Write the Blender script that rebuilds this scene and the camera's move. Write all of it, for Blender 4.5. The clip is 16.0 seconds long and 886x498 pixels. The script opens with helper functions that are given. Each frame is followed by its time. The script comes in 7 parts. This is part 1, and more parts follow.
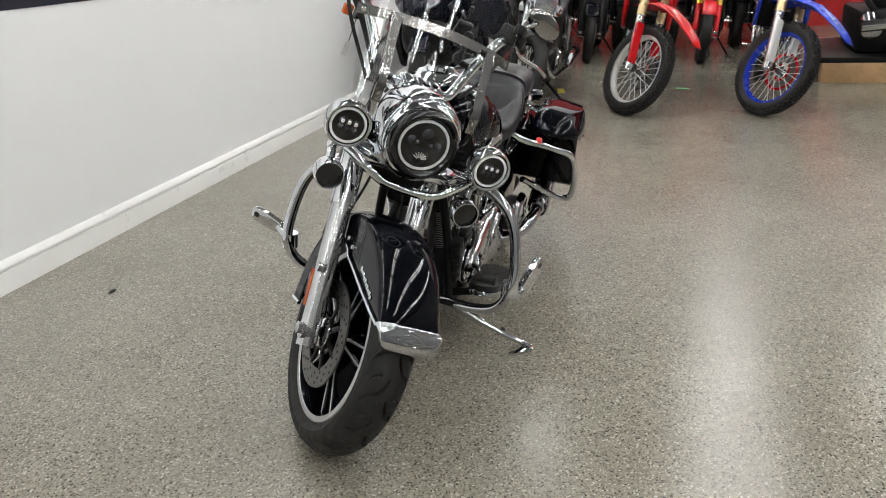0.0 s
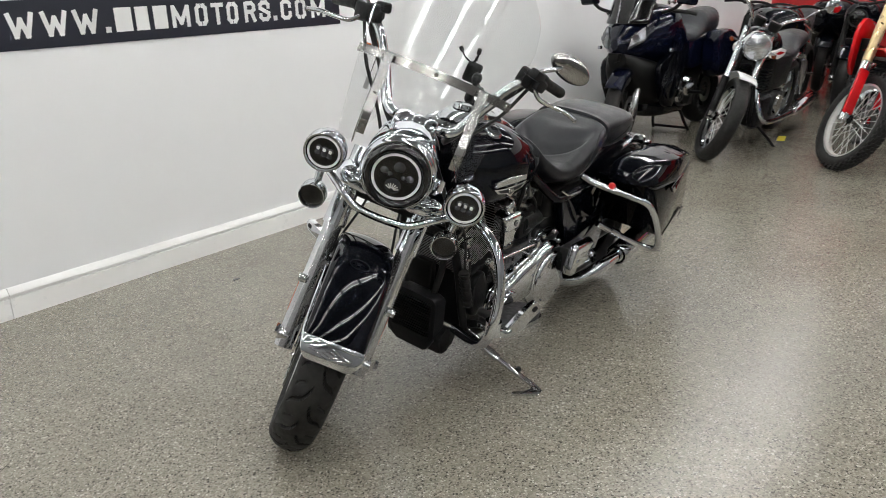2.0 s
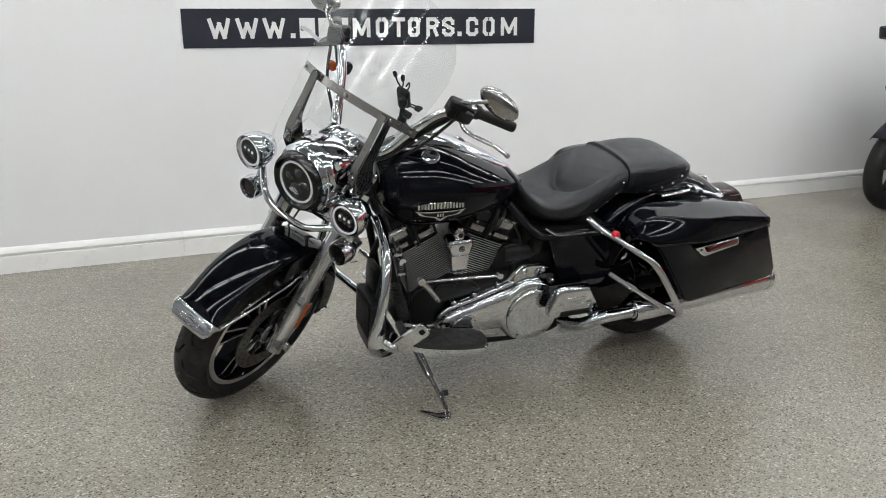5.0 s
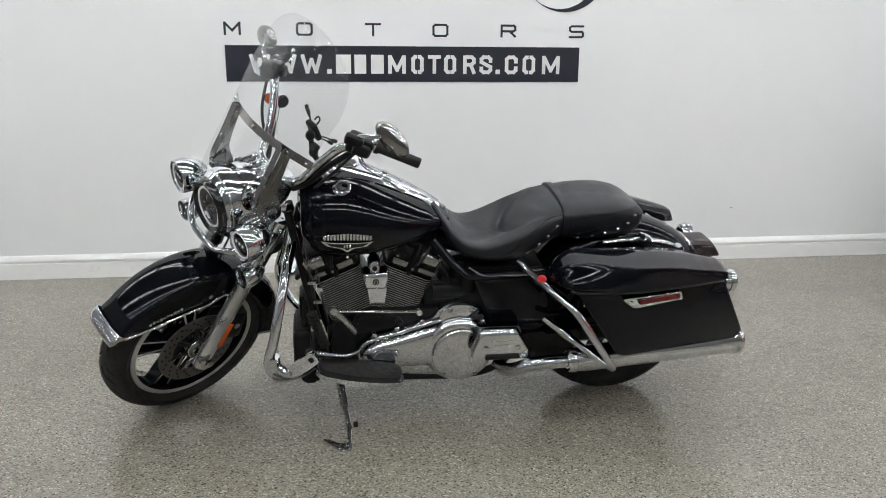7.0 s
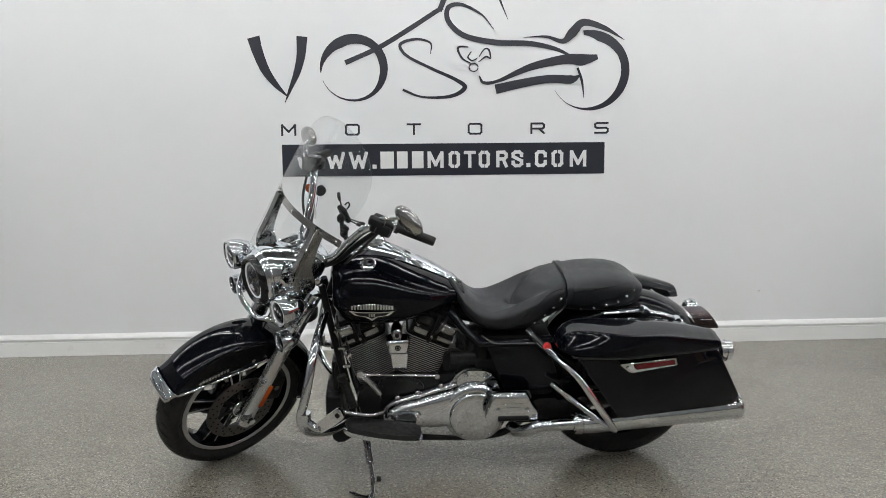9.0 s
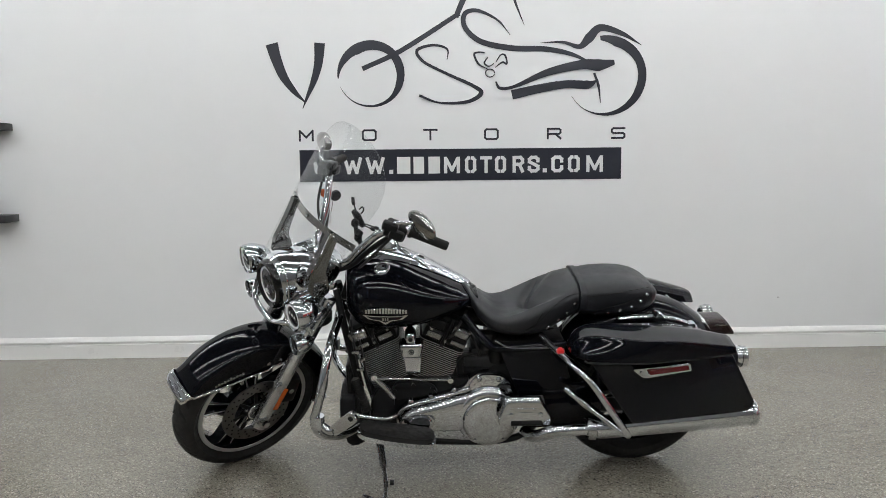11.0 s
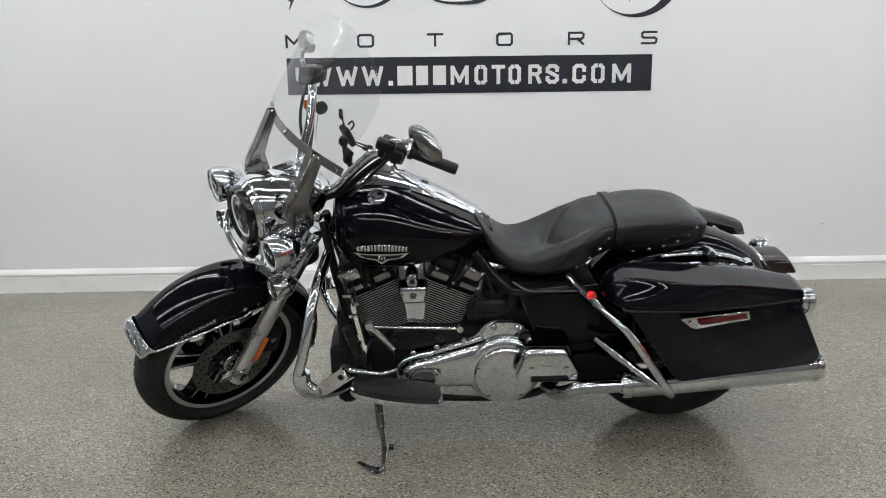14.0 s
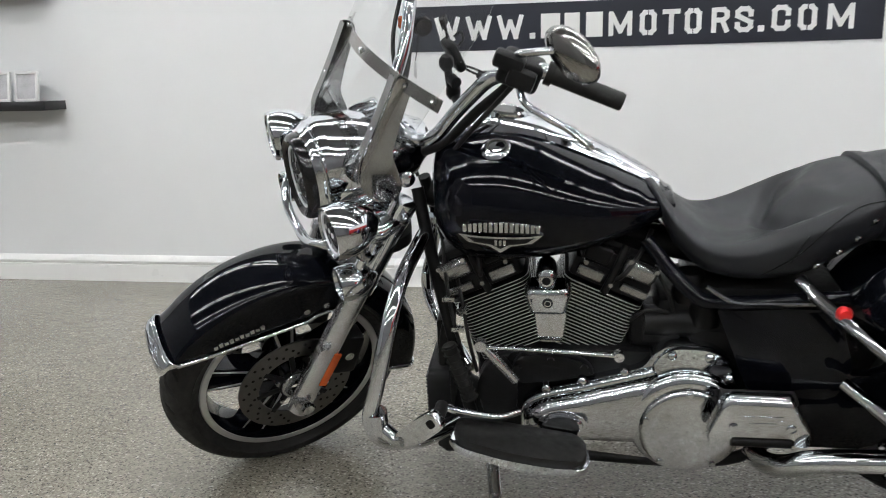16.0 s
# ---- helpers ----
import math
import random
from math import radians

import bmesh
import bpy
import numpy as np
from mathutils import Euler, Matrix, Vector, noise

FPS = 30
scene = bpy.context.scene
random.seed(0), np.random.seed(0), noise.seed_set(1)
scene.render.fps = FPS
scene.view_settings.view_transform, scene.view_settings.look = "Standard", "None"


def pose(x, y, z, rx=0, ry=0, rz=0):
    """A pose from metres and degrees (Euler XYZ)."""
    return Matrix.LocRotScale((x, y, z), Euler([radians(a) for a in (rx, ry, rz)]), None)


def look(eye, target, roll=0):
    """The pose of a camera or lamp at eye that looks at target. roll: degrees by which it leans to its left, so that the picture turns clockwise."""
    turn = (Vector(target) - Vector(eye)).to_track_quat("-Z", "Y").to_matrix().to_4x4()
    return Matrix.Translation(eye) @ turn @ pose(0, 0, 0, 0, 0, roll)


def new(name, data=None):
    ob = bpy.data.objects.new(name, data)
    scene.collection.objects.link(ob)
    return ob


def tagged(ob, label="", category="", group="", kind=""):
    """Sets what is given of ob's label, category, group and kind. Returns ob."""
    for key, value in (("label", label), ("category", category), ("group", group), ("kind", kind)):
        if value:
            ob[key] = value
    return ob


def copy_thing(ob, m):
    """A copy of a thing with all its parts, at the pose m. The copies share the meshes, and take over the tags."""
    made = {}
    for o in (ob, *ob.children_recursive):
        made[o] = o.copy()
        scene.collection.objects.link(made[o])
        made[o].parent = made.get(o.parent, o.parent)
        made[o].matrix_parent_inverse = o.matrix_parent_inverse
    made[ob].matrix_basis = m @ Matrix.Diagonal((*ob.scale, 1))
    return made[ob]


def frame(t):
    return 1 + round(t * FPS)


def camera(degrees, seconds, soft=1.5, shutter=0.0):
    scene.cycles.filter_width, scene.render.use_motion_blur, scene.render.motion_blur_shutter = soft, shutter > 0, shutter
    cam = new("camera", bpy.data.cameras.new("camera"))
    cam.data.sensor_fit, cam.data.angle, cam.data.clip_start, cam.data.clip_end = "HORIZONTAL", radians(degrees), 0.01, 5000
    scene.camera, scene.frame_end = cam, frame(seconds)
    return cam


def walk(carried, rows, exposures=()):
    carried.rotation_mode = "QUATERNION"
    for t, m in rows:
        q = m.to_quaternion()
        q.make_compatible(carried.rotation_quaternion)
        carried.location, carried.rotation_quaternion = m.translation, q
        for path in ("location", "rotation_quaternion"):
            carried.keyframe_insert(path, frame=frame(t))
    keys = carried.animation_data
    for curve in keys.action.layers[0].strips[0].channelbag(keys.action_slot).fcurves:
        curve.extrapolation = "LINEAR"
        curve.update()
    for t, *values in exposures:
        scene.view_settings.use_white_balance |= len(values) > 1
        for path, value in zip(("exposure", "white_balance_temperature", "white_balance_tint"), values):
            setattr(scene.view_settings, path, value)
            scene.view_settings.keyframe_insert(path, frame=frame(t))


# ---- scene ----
cam = camera(58.3, 16.0, 0.5, 0.3)
PATH = [
    (0, (0.391, 0.4, 1.312), (2.171, 0.963, 0.592), -3.0),
    (0.5, (0.409, 0.212, 1.315), (2.153, 0.919, 0.64), -2.3),
    (1, (0.526, 0.045, 1.314), (2.228, 0.867, 0.66), -2.3),
    (1.5, (0.628, -0.149, 1.302), (2.24, 0.852, 0.667), -2.7),
    (2, (0.721, -0.415, 1.312), (2.198, 0.781, 0.689), -2.5),
    (2.5, (0.891, -0.588, 1.305), (2.267, 0.722, 0.681), -2.5),
    (3, (1.074, -0.746, 1.318), (2.355, 0.662, 0.704), -1.8),
    (3.5, (1.239, -0.983, 1.311), (2.382, 0.545, 0.713), -0.9),
    (3.7, (1.311, -1.045, 1.318), (2.399, 0.522, 0.718), -0.4),
    (5.8, (2.291, -1.489, 1.334), (2.764, 0.372, 0.775), -0.2),
    (6, (2.382, -1.482, 1.333), (2.817, 0.388, 0.775), -0.1),
    (6.5, (2.576, -1.511, 1.329), (2.903, 0.388, 0.791), -0.1),
    (7, (2.758, -1.615, 1.329), (3.023, 0.306, 0.839), 0.4),
    (7.5, (2.797, -1.682, 1.309), (3.013, 0.262, 0.893), 0.0),
    (8, (2.837, -1.83, 1.321), (3.004, 0.131, 0.968), -0.1),
    (8.5, (2.886, -1.932, 1.317), (3.017, 0.041, 1.018), -0.2),
    (9, (2.909, -1.983, 1.314), (3.013, -0.002, 1.06), -0.5),
    (11.5, (2.934, -1.997, 1.308), (2.986, -0.012, 1.069), -0.5),
    (12, (2.926, -1.984, 1.301), (2.986, -0.002, 1.043), -0.5),
    (12.5, (2.926, -1.963, 1.302), (2.996, 0.015, 1.01), -0.4),
    (13, (2.954, -1.888, 1.299), (3.031, 0.082, 0.961), -0.4),
    (13.5, (2.948, -1.687, 1.286), (3.007, 0.274, 0.9), -0.5),
    (14, (2.939, -1.473, 1.261), (2.977, 0.478, 0.823), -0.7),
    (14.5, (2.984, -1.236, 1.232), (2.921, 0.708, 0.77), -0.2),
    (15, (3.011, -1.023, 1.182), (2.826, 0.917, 0.732), 0.2),
    (15.5, (2.964, -0.815, 1.136), (2.742, 1.124, 0.699), -0.2),
    (16.0, (2.943, -0.624, 1.024), (2.617, 1.303, 0.599), -1.4),
]
walk(cam, [(t, look(eye, target, roll)) for t, eye, target, roll in PATH],
     [(0, 0.13, 6540, 10), (2, 0.11, 6500, 10), (3.5, 0.12, 6430, 10), (6, 0.09, 6340, 10), (7, 0.05, 6310, 10), (9, -0.16, 6340, 10), (12.5, -0.20, 6340, 10), (14, -0.02, 6320, 10), (15, 0.05, 6330, 10), (16, 0.14, 6340, 10)])

# ---------- world, lights ----------
world = bpy.data.worlds.new("world")
scene.world = world
world.use_nodes = True
world.node_tree.nodes["Background"].inputs[0].default_value = (0.9, 0.95, 1.0, 1)
world.node_tree.nodes["Background"].inputs[1].default_value = 0.02
TUBE_POWER = 57.5
WALL_Y, CEIL_Z, EAST_X, WEST_X, SOUTH_Y = 3.15, 4.2, 12.6, -4.5, -7.0

# ---------- materials ----------


class Mat:
    """A small builder round a node material."""

    def __init__(self, name, base=(0.5, 0.5, 0.5), rough=0.5, metal=0.0, **more):
        self.m = bpy.data.materials.new(name)
        self.m.use_nodes = True
        self.n, self.l = self.m.node_tree.nodes, self.m.node_tree.links
        self.b = self.n["Principled BSDF"]
        self.set("Base Color", (*base, 1))
        self.set("Roughness", rough)
        self.set("Metallic", metal)
        for k, v in more.items():
            self.set(k.replace("_", " "), v)

    def set(self, key, v):
        self.b.inputs[key].default_value = v

    def node(self, kind, **props):
        nd = self.n.new(kind)
        for k, v in props.items():
            if k in nd.inputs:
                nd.inputs[k].default_value = v
        return nd

    def coords(self):
        return self.node("ShaderNodeTexCoord").outputs["Object"]

    def noise(self, scale, detail=3.0, co=None, rough=0.5):
        t = self.node("ShaderNodeTexNoise", Scale=scale, Detail=detail, Roughness=rough)
        self.l.new(co or self.coords(), t.inputs["Vector"])
        return t.outputs["Fac"]

    def ramp(self, fac, stops, kind="LINEAR"):
        r = self.n.new("ShaderNodeValToRGB")
        r.color_ramp.interpolation = kind
        e = r.color_ramp.elements
        while len(e) < len(stops):
            e.new(0.5)
        for s, (p, c) in zip(e, stops):
            s.position = p
            s.color = (*c, 1) if isinstance(c, tuple) else (c, c, c, 1)
        self.l.new(fac, r.inputs[0])
        return r.outputs[0]

    def mix(self, a, b, fac, mode="MIX"):
        x = self.n.new("ShaderNodeMixRGB")
        x.blend_type = mode
        for s, v in ((0, fac), (1, a), (2, b)):
            if isinstance(v, bpy.types.NodeSocket):
                self.l.new(v, x.inputs[s])
            else:
                x.inputs[s].default_value = v if s == 0 else (*v, 1)
        return x.outputs[0]

    def link(self, out, key):
        self.l.new(out, self.b.inputs[key])

    def bump(self, height, strength=0.2, dist=0.01):
        b = self.node("ShaderNodeBump", Strength=strength, Distance=dist)
        self.l.new(height, b.inputs["Height"])
        self.l.new(b.outputs[0], self.b.inputs["Normal"])


def vary(mt, base, amount, scale, rough=None, rough_span=0.0, bump=0.0, bump_scale=None, dist=0.002):
    """Two scales of variation in colour, and in gloss and relief where asked."""
    c = mt.coords()
    f = mt.noise(scale, 4, c)
    lo = tuple(max(0, v * (1 - amount)) for v in base)
    hi = tuple(v * (1 + amount) for v in base)
    col = mt.ramp(f, [(0.3, lo), (0.7, hi)])
    g = mt.noise(scale * 9, 2, c)
    col = mt.mix(col, mt.ramp(g, [(0.3, tuple(v * (1 - amount * 0.6) for v in base)), (0.7, tuple(v * (1 + amount * 0.6) for v in base))]), 0.4)
    mt.link(col, "Base Color")
    if rough is not None:
        r = mt.ramp(mt.noise(scale * 3, 4, c), [(0.3, rough - rough_span), (0.7, rough + rough_span)])
        mt.link(r, "Roughness")
    if bump:
        mt.bump(mt.noise(bump_scale or scale * 12, 3, c), bump, dist)
    return mt.m


chrome = vary(Mat("chrome", (0.62, 0.64, 0.665), 0.04, 1.0), (0.62, 0.64, 0.665), 0.03, 9, 0.035, 0.008)
chrome_dull = vary(Mat("polished_metal", (0.59, 0.60, 0.615), 0.09, 1.0), (0.59, 0.60, 0.615), 0.03, 14, 0.085, 0.012)
fin_metal = vary(Mat("machined_edge", (0.75, 0.75, 0.74), 0.4, 0.7), (0.75, 0.75, 0.74), 0.08, 40, 0.42, 0.05)
fork_metal = vary(Mat("fork_metal", (0.5, 0.5, 0.5), 0.32, 0.9), (0.55, 0.555, 0.56), 0.06, 20, 0.2, 0.03)
steel = vary(Mat("brushed_steel", (0.5, 0.5, 0.49), 0.3, 1.0), (0.38, 0.37, 0.355), 0.03, 12, 0.22, 0.006)
rocker_metal = vary(Mat("satin_metal", (0.3, 0.3, 0.3), 0.3, 0.9), (0.30, 0.30, 0.30), 0.05, 20, 0.2, 0.02)
flange_metal = vary(Mat("brushed_flange", (0.52, 0.515, 0.505), 0.27, 1.0), (0.34, 0.335, 0.33), 0.03, 30, 0.18, 0.008)
disc_metal = vary(Mat("disc_metal", (0.3, 0.3, 0.29), 0.35, 1.0), (0.17, 0.165, 0.158), 0.15, 40, 0.34, 0.06)
bracket_metal = vary(Mat("polished_steel", (0.42, 0.415, 0.405), 0.12, 1.0), (0.33, 0.325, 0.315), 0.03, 12, 0.10, 0.006)
rim_metal = vary(Mat("machined_rim", (0.6, 0.6, 0.6), 0.35, 0.8), (0.6, 0.6, 0.6), 0.06, 40, 0.36, 0.04)
paint = Mat("black_paint", (0.0025, 0.003, 0.0048), 0.04)
paint.set("Specular IOR Level", 0.22)
black_paint = vary(paint, (0.0025, 0.003, 0.0048), 0.2, 6, 0.028, 0.008)
satin_black = vary(Mat("satin_black", (0.006, 0.006, 0.006), 0.42, Specular_IOR_Level=0.16), (0.006, 0.006, 0.006), 0.3, 25, 0.4, 0.1, 0.08)
engine_black = vary(Mat("engine_black", (0.007, 0.007, 0.0075), 0.45, Specular_IOR_Level=0.22), (0.007, 0.007, 0.0075), 0.4, 30, 0.42, 0.12, 0.2)
plastic = vary(Mat("black_plastic", (0.010, 0.010, 0.011), 0.4, Specular_IOR_Level=0.16), (0.010, 0.010, 0.011), 0.25, 30, 0.42, 0.08, 0.12)
rubber = vary(Mat("tyre_rubber", (0.0125, 0.0122, 0.0118), 0.6, Specular_IOR_Level=0.3), (0.0125, 0.0122, 0.0118), 0.3, 18, 0.6, 0.12, 0.12)
leather = vary(Mat("seat_leather", (0.0135, 0.0145, 0.0175), 0.42, Specular_IOR_Level=0.32), (0.0125, 0.0135, 0.0165), 0.2, 8, 0.40, 0.06, 0.35, 420, 0.0012)
white_paint = vary(Mat("white_wall_paint", (0.8, 0.8, 0.8), 0.55), (0.79, 0.80, 0.81), 0.018, 0.7, 0.55, 0.08, 0.06, 160, 0.001)
trim_paint = vary(Mat("white_trim_paint", (0.82, 0.82, 0.81), 0.35), (0.83, 0.83, 0.82), 0.02, 3, 0.32, 0.06)
ceiling_paint = vary(Mat("ceiling_paint", (0.6, 0.6, 0.6), 0.8), (0.12, 0.12, 0.12), 0.10, 0.8, 0.8, 0.05)
side_paint = vary(Mat("grey_wall_paint", (0.6, 0.6, 0.6), 0.6), (0.22, 0.22, 0.223), 0.08, 0.6, 0.6, 0.05)
back_paint = vary(Mat("dark_grey_wall_paint", (0.11, 0.11, 0.113), 0.6), (0.11, 0.11, 0.113), 0.10, 0.6, 0.6, 0.05)
red_paint = vary(Mat("red_wall_paint", (0.5, 0.01, 0.01), 0.4), (0.38, 0.010, 0.010), 0.08, 1.2, 0.4, 0.08)
sign_vinyl = vary(Mat("navy_vinyl", (0.012, 0.014, 0.024), 0.35), (0.012, 0.014, 0.024), 0.15, 5, 0.35, 0.05)
sign_white = vary(Mat("white_vinyl", (0.75, 0.75, 0.74), 0.4), (0.76, 0.76, 0.75), 0.03, 6, 0.4, 0.05)
red_plastic = Mat("red_plastic", (0.6, 0.012, 0.01), 0.3).m
red_lens = Mat("red_lens", (0.085, 0.004, 0.006), 0.1).m
tail_glass = vary(Mat("smoked_red_lens", (0.016, 0.004, 0.004), 0.08), (0.017, 0.0045, 0.0045), 0.4, 14, 0.08, 0.02)
amber_lens = Mat("amber_lens", (0.50, 0.085, 0.015), 0.2).m
dark_lens = Mat("dark_lens", (0.006, 0.006, 0.006), 0.08).m
clear_lens = vary(Mat("clear_lens", (0.55, 0.57, 0.6), 0.1, 0.85), (0.55, 0.57, 0.6), 0.35, 60, 0.1, 0.05, 0.4, 90, 0.006)
lens_core = vary(Mat("lamp_projector", (0.05, 0.05, 0.055), 0.12, 0.5), (0.05, 0.05, 0.055), 0.2, 60, 0.12, 0.04)
lamp_black = Mat("lamp_housing_black", (0.006, 0.006, 0.006), 0.12).m
halo_white = vary(Mat("halo_ring", (0.75, 0.76, 0.77), 0.3), (0.72, 0.73, 0.75), 0.03, 20, 0.3, 0.05)
navy_coat = Mat("navy_paint", (0.002, 0.003, 0.010), 0.08)
navy_coat.set("Specular IOR Level", 0.25)
navy_paint = vary(navy_coat, (0.002, 0.003, 0.010), 0.2, 6, 0.1, 0.03)
red_gloss = vary(Mat("red_gloss", (0.6, 0.01, 0.012), 0.22), (0.52, 0.007, 0.010), 0.06, 6, 0.22, 0.05)
blue_gloss = vary(Mat("blue_gloss", (0.01, 0.04, 0.4), 0.25), (0.01, 0.035, 0.42), 0.06, 6, 0.25, 0.05)
white_plastic = vary(Mat("white_plastic", (0.7, 0.7, 0.7), 0.35), (0.72, 0.72, 0.72), 0.04, 6, 0.35, 0.05)
gold_metal = vary(Mat("gold_fork", (0.6, 0.45, 0.22), 0.3, 0.8), (0.6, 0.46, 0.26), 0.06, 10, 0.3, 0.05)
yellow_paint = vary(Mat("yellow_paint", (0.7, 0.42, 0.02), 0.3), (0.7, 0.42, 0.02), 0.06, 8, 0.3, 0.05)
brown_lens = Mat("dark_amber_lens", (0.15, 0.028, 0.008), 0.2).m
lamp_cover = vary(Mat("lamp_cover", (0.15, 0.155, 0.17), 0.12, 0.6), (0.15, 0.155, 0.17), 0.4, 40, 0.12, 0.05, 0.4, 60, 0.006)
tape_yellow = Mat("yellow_tape", (0.75, 0.6, 0.03), 0.5).m
tape_green = Mat("green_tape", (0.05, 0.45, 0.12), 0.5).m
timber = vary(Mat("timber", (0.4, 0.24, 0.12), 0.7), (0.42, 0.26, 0.13), 0.25, 4, 0.7, 0.1, 0.3)
shelf_black = vary(Mat("black_shelf", (0.012, 0.012, 0.014), 0.4), (0.012, 0.012, 0.014), 0.2, 6, 0.4, 0.08)
paper = vary(Mat("paper", (0.5, 0.5, 0.5), 0.6), (0.45, 0.45, 0.47), 0.25, 18, 0.6, 0.05)

tube_glow = Mat("lamp_tube", (0.9, 0.9, 0.9), 0.5)
tube_glow.set("Emission Color", (0.99, 0.99, 0.965, 1))
tube_glow.set("Emission Strength", TUBE_POWER)
tube_glow = tube_glow.m

# epoxy floor with coloured flakes under a glossy coat
fl = Mat("flake_floor", (0.3, 0.29, 0.26), 0.3)
co = fl.coords()
vor = fl.node("ShaderNodeTexVoronoi", Scale=200.0, Randomness=1.0)
fl.l.new(co, vor.inputs["Vector"])
sep = fl.n.new("ShaderNodeSeparateColor")
fl.l.new(vor.outputs["Color"], sep.inputs[0])
chips = fl.ramp(sep.outputs[0], [(0.0, (0.074, 0.070, 0.059)), (0.055, (0.168, 0.157, 0.132)), (0.165, (0.228, 0.214, 0.18)), (0.43, (0.288, 0.272, 0.232)), (0.78, (0.350, 0.333, 0.288)), (0.95, (0.51, 0.49, 0.44))], "CONSTANT")
cover = fl.mix(chips, fl.ramp(fl.noise(1.3, 4, co, 0.6), [(0.36, (0.86, 0.85, 0.835)), (0.62, (1.0, 1.0, 1.0))]), 1.0, "MULTIPLY")
scuff = fl.ramp(fl.noise(4.0, 6, co, 0.7), [(0.28, (0.90, 0.895, 0.88)), (0.5, (1.0, 1.0, 1.0))])
cover = fl.mix(cover, scuff, 1.0, "MULTIPLY")
cover = fl.mix(cover, (0.87, 0.856, 0.826), 1.0, "MULTIPLY")
fl.link(cover, "Base Color")
fl.link(fl.ramp(fl.noise(5.0, 5, co), [(0.3, 0.135), (0.7, 0.205)]), "Roughness")
hgt = fl.mix(fl.noise(110, 3, co), vor.outputs["Distance"], 0.6)
fl.bump(hgt, 0.4, 0.0012)
floor_mat = fl.m

# windscreen: clear sheet, gloss by Fresnel
gm = bpy.data.materials.new("clear_acrylic")
gm.use_nodes = True
gn, gl = gm.node_tree.nodes, gm.node_tree.links
gn.remove(gn["Principled BSDF"])
tr, gs, fr, mx = gn.new("ShaderNodeBsdfTransparent"), gn.new("ShaderNodeBsdfGlossy"), gn.new("ShaderNodeLayerWeight"), gn.new("ShaderNodeMixShader")
tr.inputs[0].default_value = (0.97, 0.975, 0.975, 1)
gs.inputs["Roughness"].default_value = 0.004
fr.inputs["Blend"].default_value = 0.5
pw, md = gn.new("ShaderNodeMath"), gn.new("ShaderNodeMath")
pw.operation, md.operation = "POWER", "MULTIPLY_ADD"
pw.inputs[1].default_value = 5.0
md.inputs[1].default_value, md.inputs[2].default_value = 0.6, 0.05
gl.new(fr.outputs["Facing"], pw.inputs[0])
gl.new(pw.outputs[0], md.inputs[0])
gl.new(md.outputs[0], mx.inputs[0])
gl.new(tr.outputs[0], mx.inputs[1])
gl.new(gs.outputs[0], mx.inputs[2])
gl.new(mx.outputs[0], gn["Material Output"].inputs[0])
acrylic = gm

# ---------- building helpers ----------


def link_mesh(name, bm, mat, parent=None, label="", m=None, sharp=38):
    """One bmesh as one mesh object."""
    if m is not None:
        bm.transform(m)
    bmesh.ops.recalc_face_normals(bm, faces=bm.faces)
    lim = radians(sharp)
    for f in bm.faces:
        f.smooth = True
    for e in bm.edges:
        if len(e.link_faces) == 2 and e.calc_face_angle(0) > lim:
            e.smooth = False
    me = bpy.data.meshes.new(name)
    bm.to_mesh(me)
    bm.free()
    me.materials.append(mat)
    ob = new(name, me)
    if parent is not None:
        ob.parent = parent
    if label:
        ob["label"] = label
    return ob


def part(name, bm, mat, parent, label="", m=None, sharp=38):
    return link_mesh(name, bm, mat, parent, label, m, sharp)


def join(*bms):
    """Several bmeshes of one part as one."""
    out = bmesh.new()
    for b in bms:
        me = bpy.data.meshes.new("tmp")
        b.to_mesh(me)
        b.free()
        out.from_mesh(me)
        bpy.data.meshes.remove(me)
    return out


def from_rings(rings, closed=True, cap=True, loop=False):
    """A skin over rings of equal count. closed: each ring is a loop. loop: the last ring joins the first."""
    bm = bmesh.new()
    vs = [[bm.verts.new(p) for p in r] for r in rings]
    k = len(vs[0])
    n = len(vs)
    for i in range(n if loop else n - 1):
        a, b = vs[i], vs[(i + 1) % n]
        for j in range(k if closed else k - 1):
            q = (a[j], a[(j + 1) % k], b[(j + 1) % k], b[j])
            if len(set(q)) == 4:
                bm.faces.new(q)
    if cap and closed and not loop:
        bm.faces.new(vs[0][::-1])
        bm.faces.new(vs[-1])
    return bm


def smooth_path(pts, per=8):
    """Catmull-Rom through points."""
    p = [Vector(q) for q in pts]
    p = [2 * p[0] - p[1]] + p + [2 * p[-1] - p[-2]]
    out = []
    for i in range(1, len(p) - 2):
        for s in range(per):
            t = s / per
            a, b, c, d = p[i - 1:i + 3]
            out.append(0.5 * (2 * b + (c - a) * t + (2 * a - 5 * b + 4 * c - d) * t * t + (3 * b - a - 3 * c + d) * t ** 3))
    out.append(p[-2])
    return out


def tube(pts, r, seg=12, per=8, smooth=True, r2=None, flat=1.0):
    """A round bar along a path; r2: the radius at its end."""
    p = smooth_path(pts, per) if smooth and len(pts) > 2 else [Vector(q) for q in pts]
    rings = []
    up = None
    for i, q in enumerate(p):
        d = (p[min(i + 1, len(p) - 1)] - p[max(i - 1, 0)]).normalized()
        if up is None:
            up = d.orthogonal().normalized()
        side = d.cross(up).normalized()
        up = side.cross(d).normalized()
        k = i / (len(p) - 1)
        rr = r if r2 is None else r + (r2 - r) * k
        rings.append([q + rr * (math.cos(2 * math.pi * j / seg) * side + flat * math.sin(2 * math.pi * j / seg) * up) for j in range(seg)])
    return from_rings(rings)


